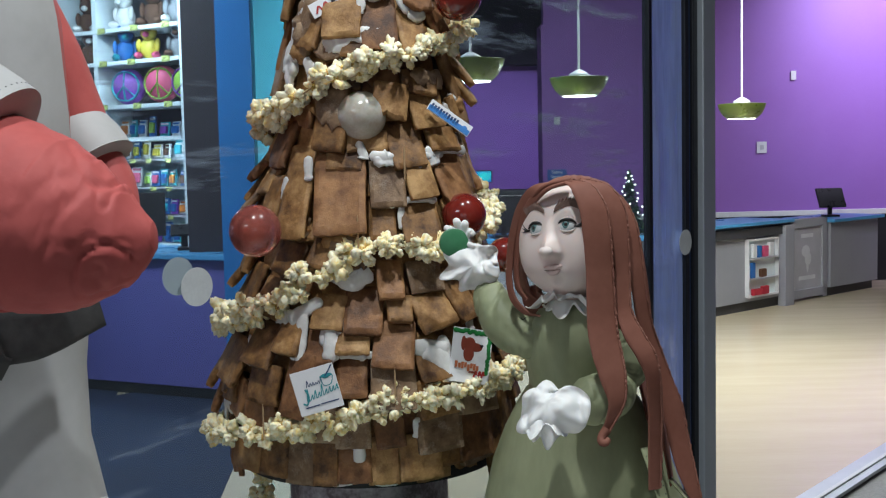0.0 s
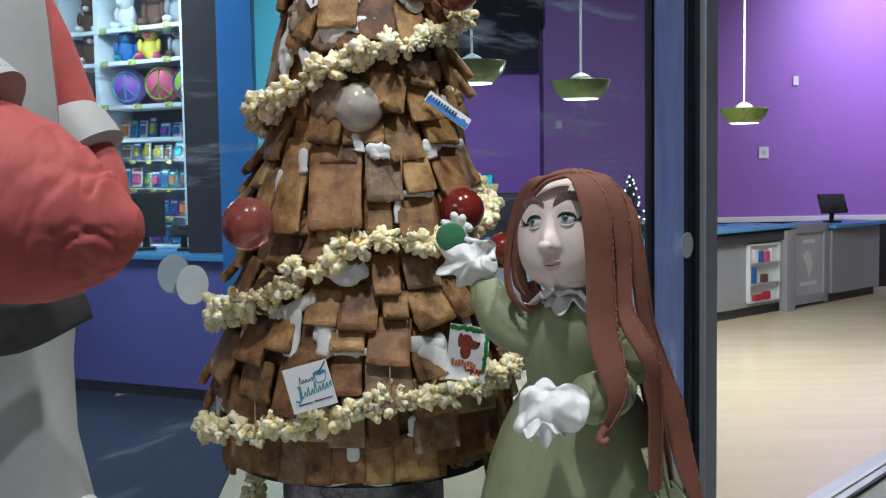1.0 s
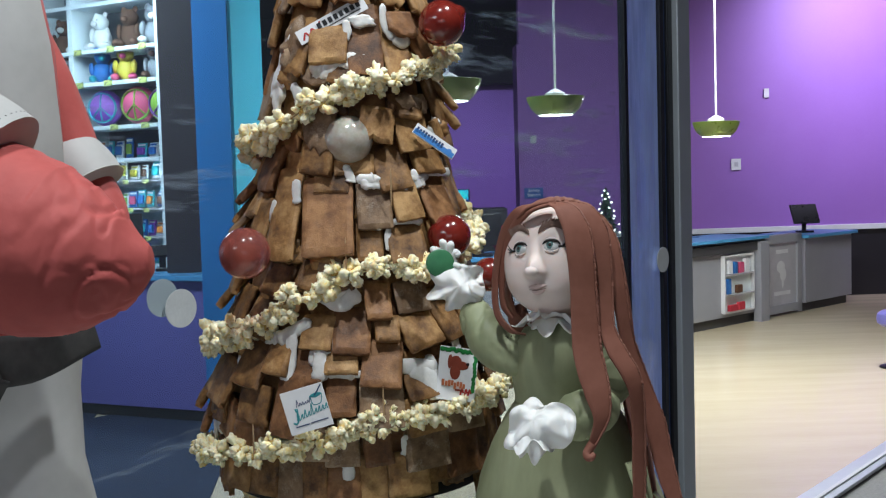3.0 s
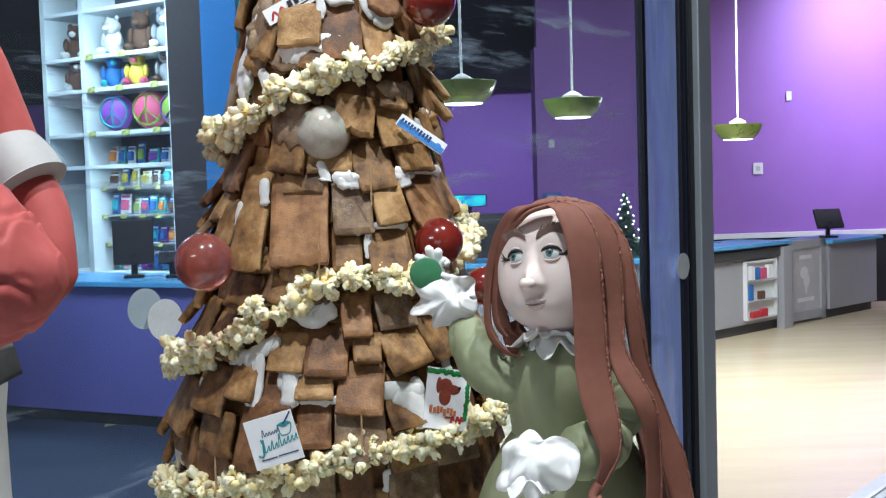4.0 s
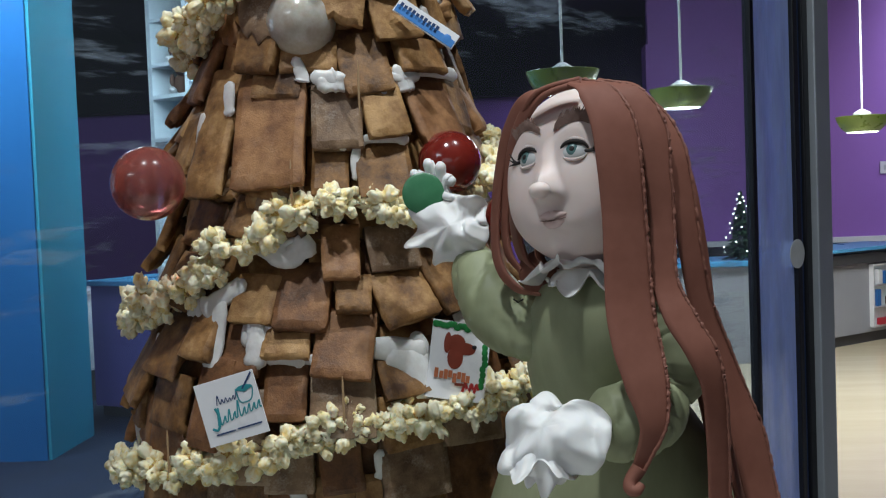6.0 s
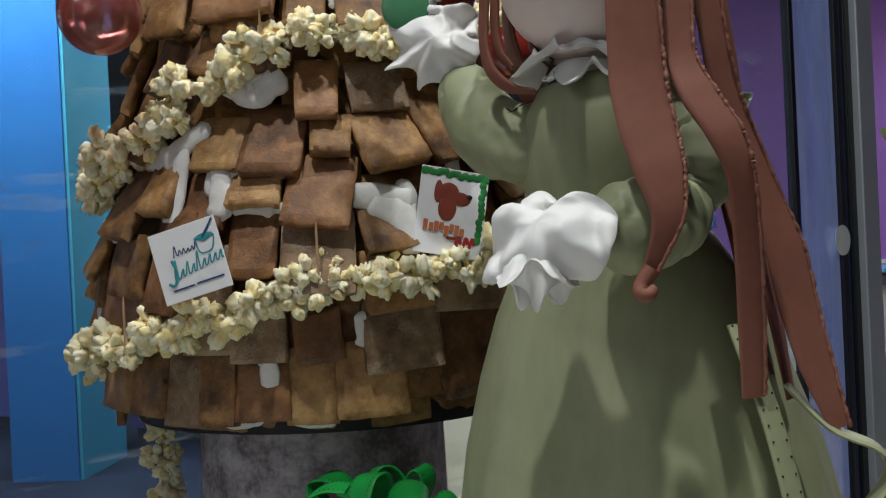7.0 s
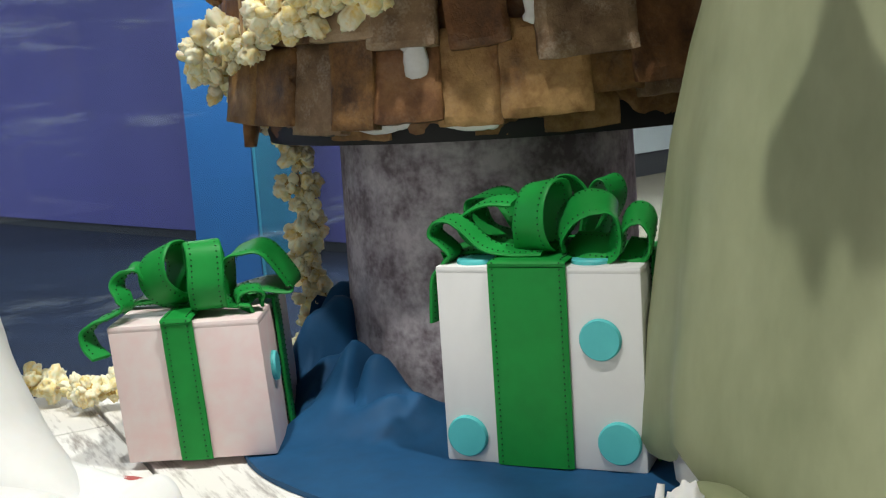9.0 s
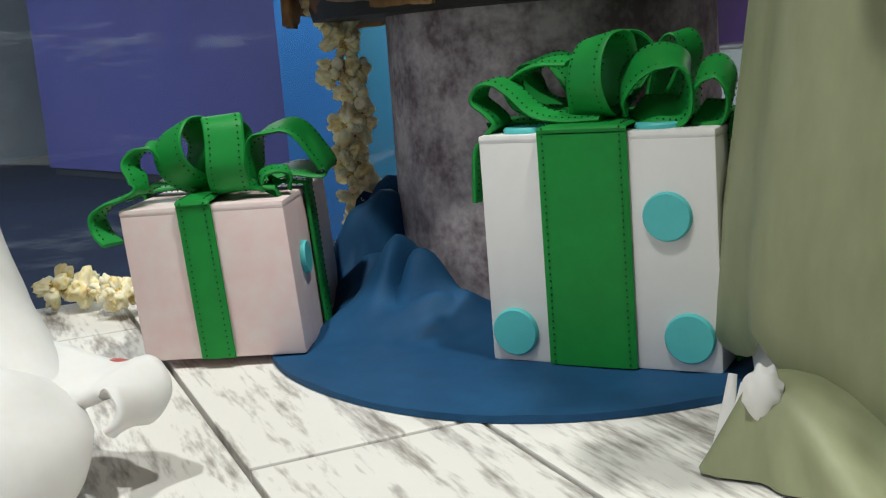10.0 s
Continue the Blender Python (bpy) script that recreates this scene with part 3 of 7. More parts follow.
S0, S1, N0, N1 = -1.412, -0.46, 0.25, 1.285
table = thing("display_table", "display table topped with whitewashed diagonal boards", "table")
m_tab = pose(0, 0, 0, 0, 0, -45)
Acc().add(*box(((S0 + S1) / 2, (N0 + N1) / 2, TZ - 0.030), (S1 - S0, N1 - N0, 0.044), m_tab, 0.004)).ob("tabletop", PLANK_EDGE, table, smooth=False)
Acc().add(*box(((S0 + S1) / 2, (N0 + N1) / 2, (TZ - 0.052) / 2), (S1 - S0 - 0.03, N1 - N0 - 0.03, TZ - 0.053), m_tab, 0.006)).ob("base", BOARD_BLACK, table, "black cloth-covered base", smooth=False)
for k in range(-5, 5):
    n0, n1 = max(N0, 0.757 + 0.113 * k), min(N1, 0.757 + 0.113 * (k + 1))
    if n1 - n0 < 0.02:
        continue
    s = -0.98 - 0.62 * 2 + (0.31 if k % 2 else 0.0)
    while s < S1:
        a, b = max(s, S0), min(s + 0.62, S1)
        if b - a > 0.02:
            o = Acc().add(*box(((a + b) / 2, (n0 + n1) / 2, TZ - 0.004), (b - a - 0.003, n1 - n0 - 0.0028, 0.008), None, 0.0012)).ob("plank", PLANK, table, smooth=False)
            o.matrix_basis = m_tab
        s += 0.62


# ---- gingerbread tree ----
PROFILE = [(1.30, .186), (1.335, .188), (1.42, .196), (1.46, .198), (1.51, .184), (1.565, .166), (1.673, .145), (1.773, .121),
           (1.84, .114), (1.905, .105), (1.97, .093), (2.1, .070), (2.3, .03)]


def cone_r(z):
    return float(np.interp(z, [a for a, b in PROFILE], [b for a, b in PROFILE]))


def axis(z):
    return -0.108 + 0.02 * (z - 1.35), 1.60 - 0.10 * (z - 1.35)


TREE_K, TREE_EYE = 1.028, 1.7417


def set_back(p):
    """The whole cone drawn a little larger and deeper."""
    return Vector((p[0] * TREE_K, p[1] * TREE_K, TREE_EYE + (p[2] - TREE_EYE) * TREE_K))


def on_tree(ph, z, off=0.0):
    """A place on the cone: ph degrees from the front, to the right."""
    ax, ay = axis(z)
    r = cone_r(z) + off
    return set_back((ax + r * math.sin(radians(ph)), ay - r * math.cos(radians(ph)), z))


def tree_basis(ph, z, flare=10):
    """Across, out and up on the cone at a place."""
    slope = math.atan2(cone_r(z - 0.03) - cone_r(z + 0.03), 0.06) + radians(flare)
    out = Vector((math.sin(radians(ph)), -math.cos(radians(ph)), 0))
    across = Vector((math.cos(radians(ph)), math.sin(radians(ph)), 0))
    up = Vector((0, 0, 1)) * math.cos(slope) - out * math.sin(slope)
    return across, across.cross(up), up


tree = thing("gingerbread_tree", "gingerbread tree of overlapping brown cookie shingles with icing", "gingerbread tree", at=(-0.12, 1.6, TZ))
bpy.context.view_layer.update()


def keep_place(o, parent):
    o.parent = parent
    o.matrix_parent_inverse = Matrix.Translation(parent.location).inverted()
    return o


v, f = [], []
a = Acc()
prof = [(r - 0.016, z) for z, r in PROFILE if z > 1.335]
seg = 40
for r, z in prof:
    ax, ay = axis(z)
    for j in range(seg):
        t = 2 * np.pi * j / seg
        v.append(set_back((ax + r * np.sin(t), ay - r * np.cos(t), z)))
for i in range(len(prof) - 1):
    for j in range(seg):
        f.append((i * seg + j, i * seg + (j + 1) % seg, (i + 1) * seg + (j + 1) % seg, (i + 1) * seg + j))
f += [tuple(range(seg))[::-1], tuple(range((len(prof) - 1) * seg, len(prof) * seg))]
keep_place(a.add(v, f).ob("core", CORE), tree)
v, f = lathe([(0.168, 1.320), (0.184, 1.321), (0.186, 1.330), (0.184, 1.340), (0.1, 1.342)], axis(1.33), 56)
keep_place(Acc().add([set_back(p) for p in v], f).ob("base_disc", BOARD_BLACK, tree, "black round board under the cone"), tree)
keep_place(Acc().add(*lathe([(0.1150, TZ + 0.0005), (0.1148, 1.14), (0.1140, 1.2), (0.1130, 1.28), (0.1125, 1.325)], (-0.1135, 1.594), 72,
                            lambda t, z: 1 + 0.006 * math.sin(3 * t + 9 * z))).ob("trunk", BARK, tree, "mottled purple-brown round trunk"), tree)


def cookie_mesh(seed, ragged=0.0):
    """A unit slab, 1 wide and 1 high, with worn, uneven edges; thickness along y."""
    r = random.Random(seed)
    n = 11
    g = np.linspace(-0.5, 0.5, n)
    skew, bow = r.uniform(-0.05, 0.05), r.uniform(-0.15, 0.15)
    corner = r.choice((-1, 0, 1)) if ragged else 0
    vs = []
    for sgn in (-1, 1):
        for j, zz in enumerate(g):
            for i, xx in enumerate(g):
                edge = max(abs(xx), abs(zz))
                x = xx * (1 + skew * zz * 2) + 0.018 * noise.noise((seed * 3.1, zz * 7, xx * 0.6))
                z = zz + 0.018 * noise.noise((xx * 6, seed * 1.9, 4))
                if abs(xx) > 0.49 and abs(zz) > 0.49:
                    x, z = x * 0.98, z * 0.98
                low = max(0.0, 0.5 - zz)
                if ragged:
                    z += low * ragged * (0.5 + 0.9 * noise.noise((xx * 5, seed * 2.3, 0)) + 0.8 * noise.noise((xx * 13, seed, 2)))
                    if corner:
                        z += low * 0.5 * max(0.0, xx * corner * 2 - 0.3)
                y = sgn * (0.5 - (0.13 if edge > 0.49 else 0.0)) + bow * (xx * xx - 0.1)
                y += 0.09 * noise.noise((xx * 3, zz * 3, seed + sgn * 3)) + 0.06 * noise.noise((xx * 11, zz * 11, seed + sgn))
                vs.append((x, y, z))
    fs = []
    for k in (0, 1):
        for j in range(n - 1):
            for i in range(n - 1):
                fs.append((k * n * n + j * n + i, k * n * n + j * n + i + 1, k * n * n + (j + 1) * n + i + 1, k * n * n + (j + 1) * n + i))
    rim = [j for j in range(n)] + [j * n + n - 1 for j in range(1, n)] + [n * n - 1 - j for j in range(1, n)] + [n * (n - 1) - j * n for j in range(1, n - 1)]
    for q in range(len(rim)):
        b, c = rim[q], rim[(q + 1) % len(rim)]
        fs.append((b, c, c + n * n, b + n * n))
    return Acc().add(vs, fs)


COOKIES = [cookie_mesh(s).mesh("cookie", [GINGER], True, 48) for s in range(9)] + [cookie_mesh(s + 40, 0.12).mesh("cookie", [GINGER], True, 48) for s in range(5)]
COOKIES += [cookie_mesh(s + 60, 0.10).mesh("cookie_red", [GINGER_RED], True, 48) for s in range(6)]
COOKIES_NEAT = COOKIES[:9] + [cookie_mesh(s + 80).mesh("cookie_red", [GINGER_RED], True, 48) for s in range(6)] + [cookie_mesh(s + 90).mesh("cookie_pale", [GINGER_PALE], True, 48) for s in range(3)]
COOKIES_PALE = [cookie_mesh(s + 20, 0.12).mesh("cookie_pale", [GINGER_PALE], True, 48) for s in range(4)]
rng = random.Random(11)


def cookie(ph, z, w, h, tilt=0.0, lift=0.004, pale=False, flare=9, neat=False):
    o = new("gingerbread_shingle", rng.choice(COOKIES_NEAT if neat else COOKIES_PALE if pale else COOKIES))
    x, y, u = tree_basis(ph, z, flare)
    m = Matrix((x, y, u)).transposed().to_4x4()
    o.matrix_basis = Matrix.Translation(on_tree(ph, z, lift)) @ m @ pose(0, 0, 0, rng.uniform(-3, 3), tilt, rng.uniform(-4, 4)) @ Matrix.Diagonal((w * TREE_K, 0.0112 * rng.uniform(0.85, 1.25), h * TREE_K, 1))
    return keep_place(o, tree)


# rows of the front, from the top down: turn, height, width, length, lean
FRONT = [
    [(11, 1.923, 0.045, 0.105, 0), (38, 1.945, 0.044, 0.037, -8), (33, 1.903, 0.042, 0.061, 0), (57, 1.926, 0.04, 0.076, -12), (-12, 1.919, 0.05, 0.05, 0), (-36, 1.92, 0.045, 0.082, 10), (-20, 1.886, 0.05, 0.044, -15), (-2, 1.887, 0.033, 0.042, 20)],
    [(35, 1.839, 0.05, 0.031, 6), (-18, 1.815, 0.045, 0.076, 0), (16, 1.815, 0.045, 0.048, 10), (39, 1.806, 0.05, 0.051, -4), (24, 1.761, 0.046, 0.066, -8), (-17, 1.774, 0.044, 0.042, 8), (50, 1.767, 0.055, 0.035, 0), (3, 1.765, 0.051, 0.028, 0), (67, 1.805, 0.05, 0.048, -15)],
    [(-10, 1.699, 0.066, 0.106, 0), (-34, 1.703, 0.043, 0.127, 0), (13, 1.712, 0.045, 0.064, 0), (29, 1.723, 0.039, 0.066, -6), (51, 1.716, 0.055, 0.073, -4), (-9, 1.742, 0.048, 0.029, 4), (-50, 1.694, 0.034, 0.064, -6), (51, 1.668, 0.052, 0.049, 0)],
    [(10, 1.663, 0.033, 0.049, 0), (27, 1.663, 0.051, 0.058, 0), (-11, 1.655, 0.031, 0.032, 20), (-35, 1.619, 0.045, 0.049, 14), (-16, 1.624, 0.041, 0.04, 10), (-2, 1.628, 0.031, 0.05, 0), (-29, 1.65, 0.037, 0.024, 0)],
    [(12, 1.591, 0.034, 0.053, 0), (28, 1.593, 0.046, 0.043, -3), (29, 1.55, 0.053, 0.052, -14), (43, 1.567, 0.038, 0.077, -16), (1, 1.553, 0.048, 0.066, 3), (15, 1.554, 0.032, 0.036, 5), (-13, 1.552, 0.042, 0.047, 6), (56, 1.551, 0.043, 0.064, -18), (-41, 1.568, 0.05, 0.052, 14)],
    [(12, 1.511, 0.052, 0.064, 10), (-3, 1.515, 0.042, 0.034, 0), (-16, 1.508, 0.040, 0.051, 3), (-40, 1.51, 0.05, 0.064, 6), (-58, 1.48, 0.055, 0.065, 8), (27, 1.493, 0.052, 0.067, -4), (-28, 1.52, 0.037, 0.047, 4)],
    [(-3, 1.473, 0.038, 0.055, 2), (11, 1.464, 0.057, 0.066, 0), (-37, 1.46, 0.052, 0.052, 5), (-56, 1.435, 0.05, 0.056, 16), (-22, 1.462, 0.036, 0.083, 8), (27, 1.441, 0.058, 0.05, -3), (-13, 1.449, 0.036, 0.049, 0), (44, 1.435, 0.062, 0.044, 0)],
    [(-3, 1.399, 0.044, 0.036, 0), (10, 1.4, 0.038, 0.042, -6), (28, 1.398, 0.062, 0.056, -2), (44, 1.394, 0.056, 0.084, -3), (59, 1.392, 0.055, 0.08, -6), (-40, 1.414, 0.056, 0.048, 8), (-14, 1.406, 0.046, 0.036, 0), (-27, 1.412, 0.044, 0.046, 4)],
    [(-49, 1.364, 0.058, 0.052, 4), (-35, 1.362, 0.048, 0.052, 3), (-23, 1.359, 0.044, 0.060, 3), (-13, 1.363, 0.033, 0.062, 0), (-3, 1.366, 0.044, 0.062, 0), (8, 1.361, 0.042, 0.060, -2), (21, 1.365, 0.055, 0.060, -2), (33, 1.370, 0.047, 0.046, -3), (46, 1.374, 0.055, 0.062, -6)],
]
for i, row in enumerate(FRONT):
    for j, (ph, z, w, h, lean) in enumerate(row):
        cookie(ph, z, w, h, lean + rng.uniform(-3, 3), 0.007 + 0.0035 * ((j * 5 + i) % 3), (i * 7 + j * 3) % 8 == 2, rng.uniform(11, 19) if i in (3, 4, 5) else rng.uniform(7, 15), i > 3 or i == 2)
# an under-layer all round, and the sides and back
for i, z in enumerate(np.arange(1.355, 2.27, 0.046)):
    r = cone_r(z)
    n = max(5, int(2 * math.pi * r / 0.050))
    for j in range(n):
        ph = (360 * (j + 0.5 * (i % 2)) / n + rng.uniform(-3, 3) + 180) % 360 - 180
        front = -58 < ph < 62 and z < 1.97
        if front:
            cookie(ph, z, 0.050, 0.062, rng.uniform(-4, 4), -0.011, False, 4)
        else:
            cookie(ph, z + rng.uniform(-0.008, 0.008), rng.uniform(0.036, 0.054), rng.uniform(0.052, 0.075), rng.uniform(-9, 9),
                   rng.uniform(0.001, 0.008), rng.random() < 0.2, rng.uniform(5, 18))
# shingles that stand off on the flanks
for ph, z, tilt in ((-82, 1.742, 0), (-88, 1.715, 0), (-78, 1.70, 0), (-86, 1.66, 4), (-80, 1.60, 6), (-85, 1.46, 8), (-80, 1.43, 10), (84, 1.865, -6), (80, 1.84, -10), (86, 1.56, -8)):
    cookie(ph, z, 0.036, 0.066, tilt, 0.012, False, 30)


def icing(path, radius, flat=0.34, drop=True):
    pts = smooth_path([on_tree(ph, z, 0.0150) for ph, z in path], 6)
    out = np.array([(p - set_back((*axis(p[2]), p[2]))).normalized() for p in map(Vector, pts)])
    side = np.cross(np.gradient(pts, axis=0), out)
    k = len(pts)
    rad = radius * (0.75 + 0.5 * np.sin(np.linspace(0.3, 2.6, k)) + 0.25 * np.array([noise.noise((p[0] * 90, p[2] * 90, 2)) for p in pts]))
    if drop:
        rad[-max(2, k // 4):] *= 1.25
    rad[0] *= 0.35
    rad[-1] *= 0.45
    a = Acc().add(*sweep(pts, rad, 10, flat, side))
    keep_place(a.ob("icing_drip", ICING, tree, angle=180), tree)


for path, r in (([(-24, 1.560), (-23, 1.521), (-24, 1.488)], 0.0075), ([(-13, 1.545), (-11, 1.518), (-11, 1.492)], 0.0085), 
                ([(-3, 1.386), (-1, 1.380), (-1, 1.356)], 0.0062), ([(-29, 1.749), (-28, 1.732), (-27, 1.717)], 0.006), ([(-12, 1.604), (-4, 1.588), (4, 1.604)], 0.009),
                ([(-16, 1.568), (-24, 1.552), (-30, 1.542)], 0.008), ([(-8, 1.499), (-3, 1.501), (2, 1.498)], 0.0042), ([(20, 1.690), (29, 1.692), (37, 1.689)], 0.0042),
                ([(5, 1.686), (11, 1.688), (16, 1.685)], 0.004), ([(43, 1.753), (55, 1.754), (70, 1.752)], 0.005), ([(17, 1.508), (25, 1.504), (33, 1.497)], 0.0095), ([(22, 1.503), (29, 1.490), (33, 1.462)], 0.0110), ([(26, 1.503), (32, 1.488), (35, 1.468)], 0.009),
                ([(30, 1.518), (32, 1.498), (30, 1.482)], 0.007), ([(19, 1.418), (20, 1.404), (20, 1.390)], 0.0065), ([(-17, 1.338), (-9, 1.335), (-3, 1.338)], 0.005),
                ([(2, 1.337), (8, 1.334), (13, 1.336)], 0.005), ([(-2, 1.766), (1, 1.749), (1, 1.743)], 0.0055), ([(4, 1.748), (11, 1.745), (14, 1.747)], 0.0065),
                ([(36, 1.758), (38, 1.742), (39, 1.733)], 0.005), ([(25, 1.972), (25, 1.945), (31, 1.926)], 0.0048), ([(30, 1.927), (37, 1.922), (43, 1.929)], 0.006),
                ([(-6, 1.893), (2, 1.899), (12, 1.896)], 0.0085), ([(-36, 1.873), (-31, 1.859), (-29, 1.849)], 0.007), ([(-1, 1.951), (0, 1.936), (-2, 1.926)], 0.005),
                ([(-50, 1.518), (-46, 1.496), (-45, 1.480)], 0.006), ([(-66, 1.424), (-66, 1.412), (-69, 1.397)], 0.007), ([(19, 1.688), (18, 1.668), (19, 1.654)], 0.004),
                ([(30, 1.741), (30, 1.726)], 0.005), ([(-42, 1.723), (-42, 1.706), (-41, 1.694)], 0.005), ([(46, 1.556), (45, 1.533), (45, 1.516)], 0.006),
                ([(-36, 1.95), (-40, 1.92), (-38, 1.885)], 0.009), ([(-44, 1.93), (-46, 1.90), (-45, 1.868)], 0.007), ([(62, 1.825), (68, 1.81), (72, 1.79)], 0.009), ([(44, 1.898), (52, 1.892), (60, 1.885)], 0.007)):
    icing(path, r)


def blotch(ph, z, w, h, seed, thick=0.005, material=None, off=0.013):
    """A spread of icing with a torn outline, thin at its rim, lying on the shingles."""
    R, S = 9, 44
    front, back = [], []
    for i in range(R):
        u = i / (R - 1)
        for j in range(S):
            a = 2 * math.pi * j / S
            k = 1 + 0.55 * noise.noise((1.2 * math.cos(a) + seed, 1.2 * math.sin(a), 2.2)) + 0.12 * noise.noise((2.6 * math.cos(a), 2.6 * math.sin(a) + seed, 5))
            if math.sin(a) < -0.3:
                k *= 1 + 0.45 * max(0, noise.noise((math.cos(a) * 4, seed, 9)))
            dx, dz = u * k * w / 2 * math.cos(a), u * k * h / 2 * math.sin(a)
            zz = z + dz
            pp = ph + math.degrees(dx / (cone_r(zz) + 0.01))
            lift = thick * (1 - u ** 5) ** 0.5 * (0.8 + 0.6 * noise.noise((dx * 90 + seed, dz * 90, 1))) + thick * 0.08 * noise.noise((dx * 300, dz * 300, seed))
            front.append(on_tree(pp, zz, off + max(0.0006, lift)))
            back.append(on_tree(pp, zz, off - 0.004))
    n = R * S
    fs = [(i * S + j, i * S + (j + 1) % S, (i + 1) * S + (j + 1) % S, (i + 1) * S + j) for i in range(R - 1) for j in range(S)]
    fs += [(n - S + j, n - S + (j + 1) % S, 2 * n - S + (j + 1) % S, 2 * n - S + j) for j in range(S)]
    keep_place(Acc().add(front + back, fs).ob("icing_smear", material or ICING, tree, angle=180), tree)


for i, (ph, z, w, h, th) in enumerate(((-11, 1.530, 0.026, 0.052, 0.0035), (-4, 1.597, 0.052, 0.020, 0.005), (-6, 1.892, 0.040, 0.036, 0.008), (-17, 1.896, 0.026, 0.040, 0.006),
                                        (-40, 1.915, 0.040, 0.080, 0.008), (-50, 1.870, 0.026, 0.050, 0.006), (62, 1.805, 0.034, 0.046, 0.007), (46, 1.845, 0.030, 0.026, 0.005), (-30, 1.66, 0.026, 0.030, 0.006), (-13, 1.665, 0.030, 0.026, 0.006),
                                        (-62, 1.415, 0.024, 0.020, 0.004), (-8, 1.640, 0.034, 0.034, 0.006), (12, 1.742, 0.030, 0.018, 0.005), (40, 1.745, 0.030, 0.018, 0.005), (9, 1.95, 0.030, 0.018, 0.004), (-33, 1.545, 0.028, 0.020, 0.005), (2, 1.501, 0.034, 0.010, 0.003), (18, 1.689, 0.020, 0.012, 0.003))):
    blotch(ph, z, w, h, i * 4.7 + 1, th, GINGER_PALE if i in (4, 8, 7, 11) else ICING)


# broken crumbs of cookie
def lump(ph, z, r, seed):
    b = lambda u: np.array([1 + 0.5 * noise.noise((p[0] * 1.3 + seed, p[1] * 1.3, p[2] * 1.3)) + 0.3 * noise.noise((p[0] * 4 + seed, p[1] * 4, p[2] * 4)) for p in u])
    keep_place(Acc().add(*ball(on_tree(ph, z, 0.012), (r, r * 0.55, r * 0.9), 20, 14, None, b)).ob("crumb", rng.choice((GINGER, GINGER_PALE)), tree, angle=180), tree)


for i, (ph, z, r) in enumerate(((-2, 1.648, 0.012), (-8, 1.656, 0.009), (-14, 1.64, 0.010), (-38, 1.905, 0.016), (-40, 1.88, 0.014), (63, 1.812, 0.014), (-27, 1.654, 0.012), (-30, 1.662, 0.009), (34, 1.846, 0.013), (-58, 1.40, 0.009), (-62, 1.435, 0.008), (-18, 1.632, 0.007), (-3, 1.885, 0.010))):
    lump(ph, z, r, i * 3.1)


# ---- popcorn garland ----
def popcorn_mesh(seed):
    """One puffed kernel: swollen lobes with creases and flaps between them, as one surface."""
    r = random.Random(seed * 7 + 3)
    lobes = []
    n = r.choice((7, 8, 9))
    for i in range(n):
        th, zz = 2.4 * i + r.uniform(-0.6, 0.6), 1 - 2 * (i + 0.5) / n
        d = np.array((math.cos(th) * math.sqrt(1 - zz * zz), math.sin(th) * math.sqrt(1 - zz * zz), zz)) * r.uniform(0.44, 0.82)
        lobes.append((d, r.uniform(0.26, 0.46)))

    def puff(u):
        k = np.full(len(u), 0.40)
        for d, s in lobes:
            b = u @ d
            q = s * s - (d @ d - b * b)
            k = np.maximum(k, np.where(q > 0, b + np.sqrt(np.maximum(q, 0)), 0))
        w = np.array([0.13 * noise.noise((p[0] * 3.2 + seed, p[1] * 3.2, p[2] * 3.2)) + 0.13 * noise.noise((p[0] * 8 + seed, p[1] * 8, p[2] * 8)) - 0.26 * max(0, 1 - 5 * abs(noise.noise((p[0] * 2.6, p[1] * 2.6 + seed * 3, p[2] * 2.6)))) for p in u])
        return k * (1 + w)

    v, f = ball((0, 0, 0), 1.08, 44, 30, None, puff)
    d = np.linalg.norm(np.array(v), axis=1)
    a = Acc().add(v, f)
    a.m = [(1 if (q[0] // 5 + seed) % 4 == 0 else 2) if max(d[i] for i in q) < 0.50 else 0 for q in f]
    return a.mesh("popcorn", [POPCORN, HULL, CORN_BUTTER], True, 180)


CORN = [popcorn_mesh(s) for s in range(9)]
garland = thing("popcorn_garland", "string of pale yellow popcorn wound round the tree", "garland", at=(-0.11, 1.6, 1.335))
rng = random.Random(21)


def kernel(p, r):
    o = new("popcorn", rng.choice(CORN))
    keep_place(o, garland)
    o.matrix_basis = Matrix.Translation(p) @ pose(0, 0, 0, rng.uniform(0, 360), rng.uniform(0, 360), rng.uniform(0, 360)) @ Matrix.Diagonal((r * rng.uniform(0.85, 1.15), r * rng.uniform(0.85, 1.15), r, 1))


turns = [(-180, 1.335), (-130, 1.345), (-78, 1.372), (-48, 1.390), (-32, 1.404), (-20, 1.407), (-12, 1.420), (-4, 1.424), (2, 1.430), (7, 1.437), (14, 1.447), (22, 1.448), (31, 1.442), (41, 1.450), (50, 1.453), (66, 1.462), (120, 1.490), (180, 1.510), (240, 1.520),
         (284, 1.533), (310, 1.545), (323, 1.564), (334, 1.588), (344, 1.606), (352, 1.621), (362, 1.631), (371, 1.631), (378, 1.633), (386, 1.632), (396, 1.628), (417, 1.644), (470, 1.69), (540, 1.74), (600, 1.775),
         (640, 1.795), (664, 1.808), (678, 1.818), (688, 1.828), (699, 1.843), (712, 1.853), (725, 1.863), (739, 1.873), (754, 1.875), (768, 1.889), (790, 1.903), (807, 1.918), (860, 1.96), (940, 2.02)]
ph_s = np.array([q[0] for q in turns], float)
z_s = np.array([q[1] for q in turns])
ph = -110.0
string = []
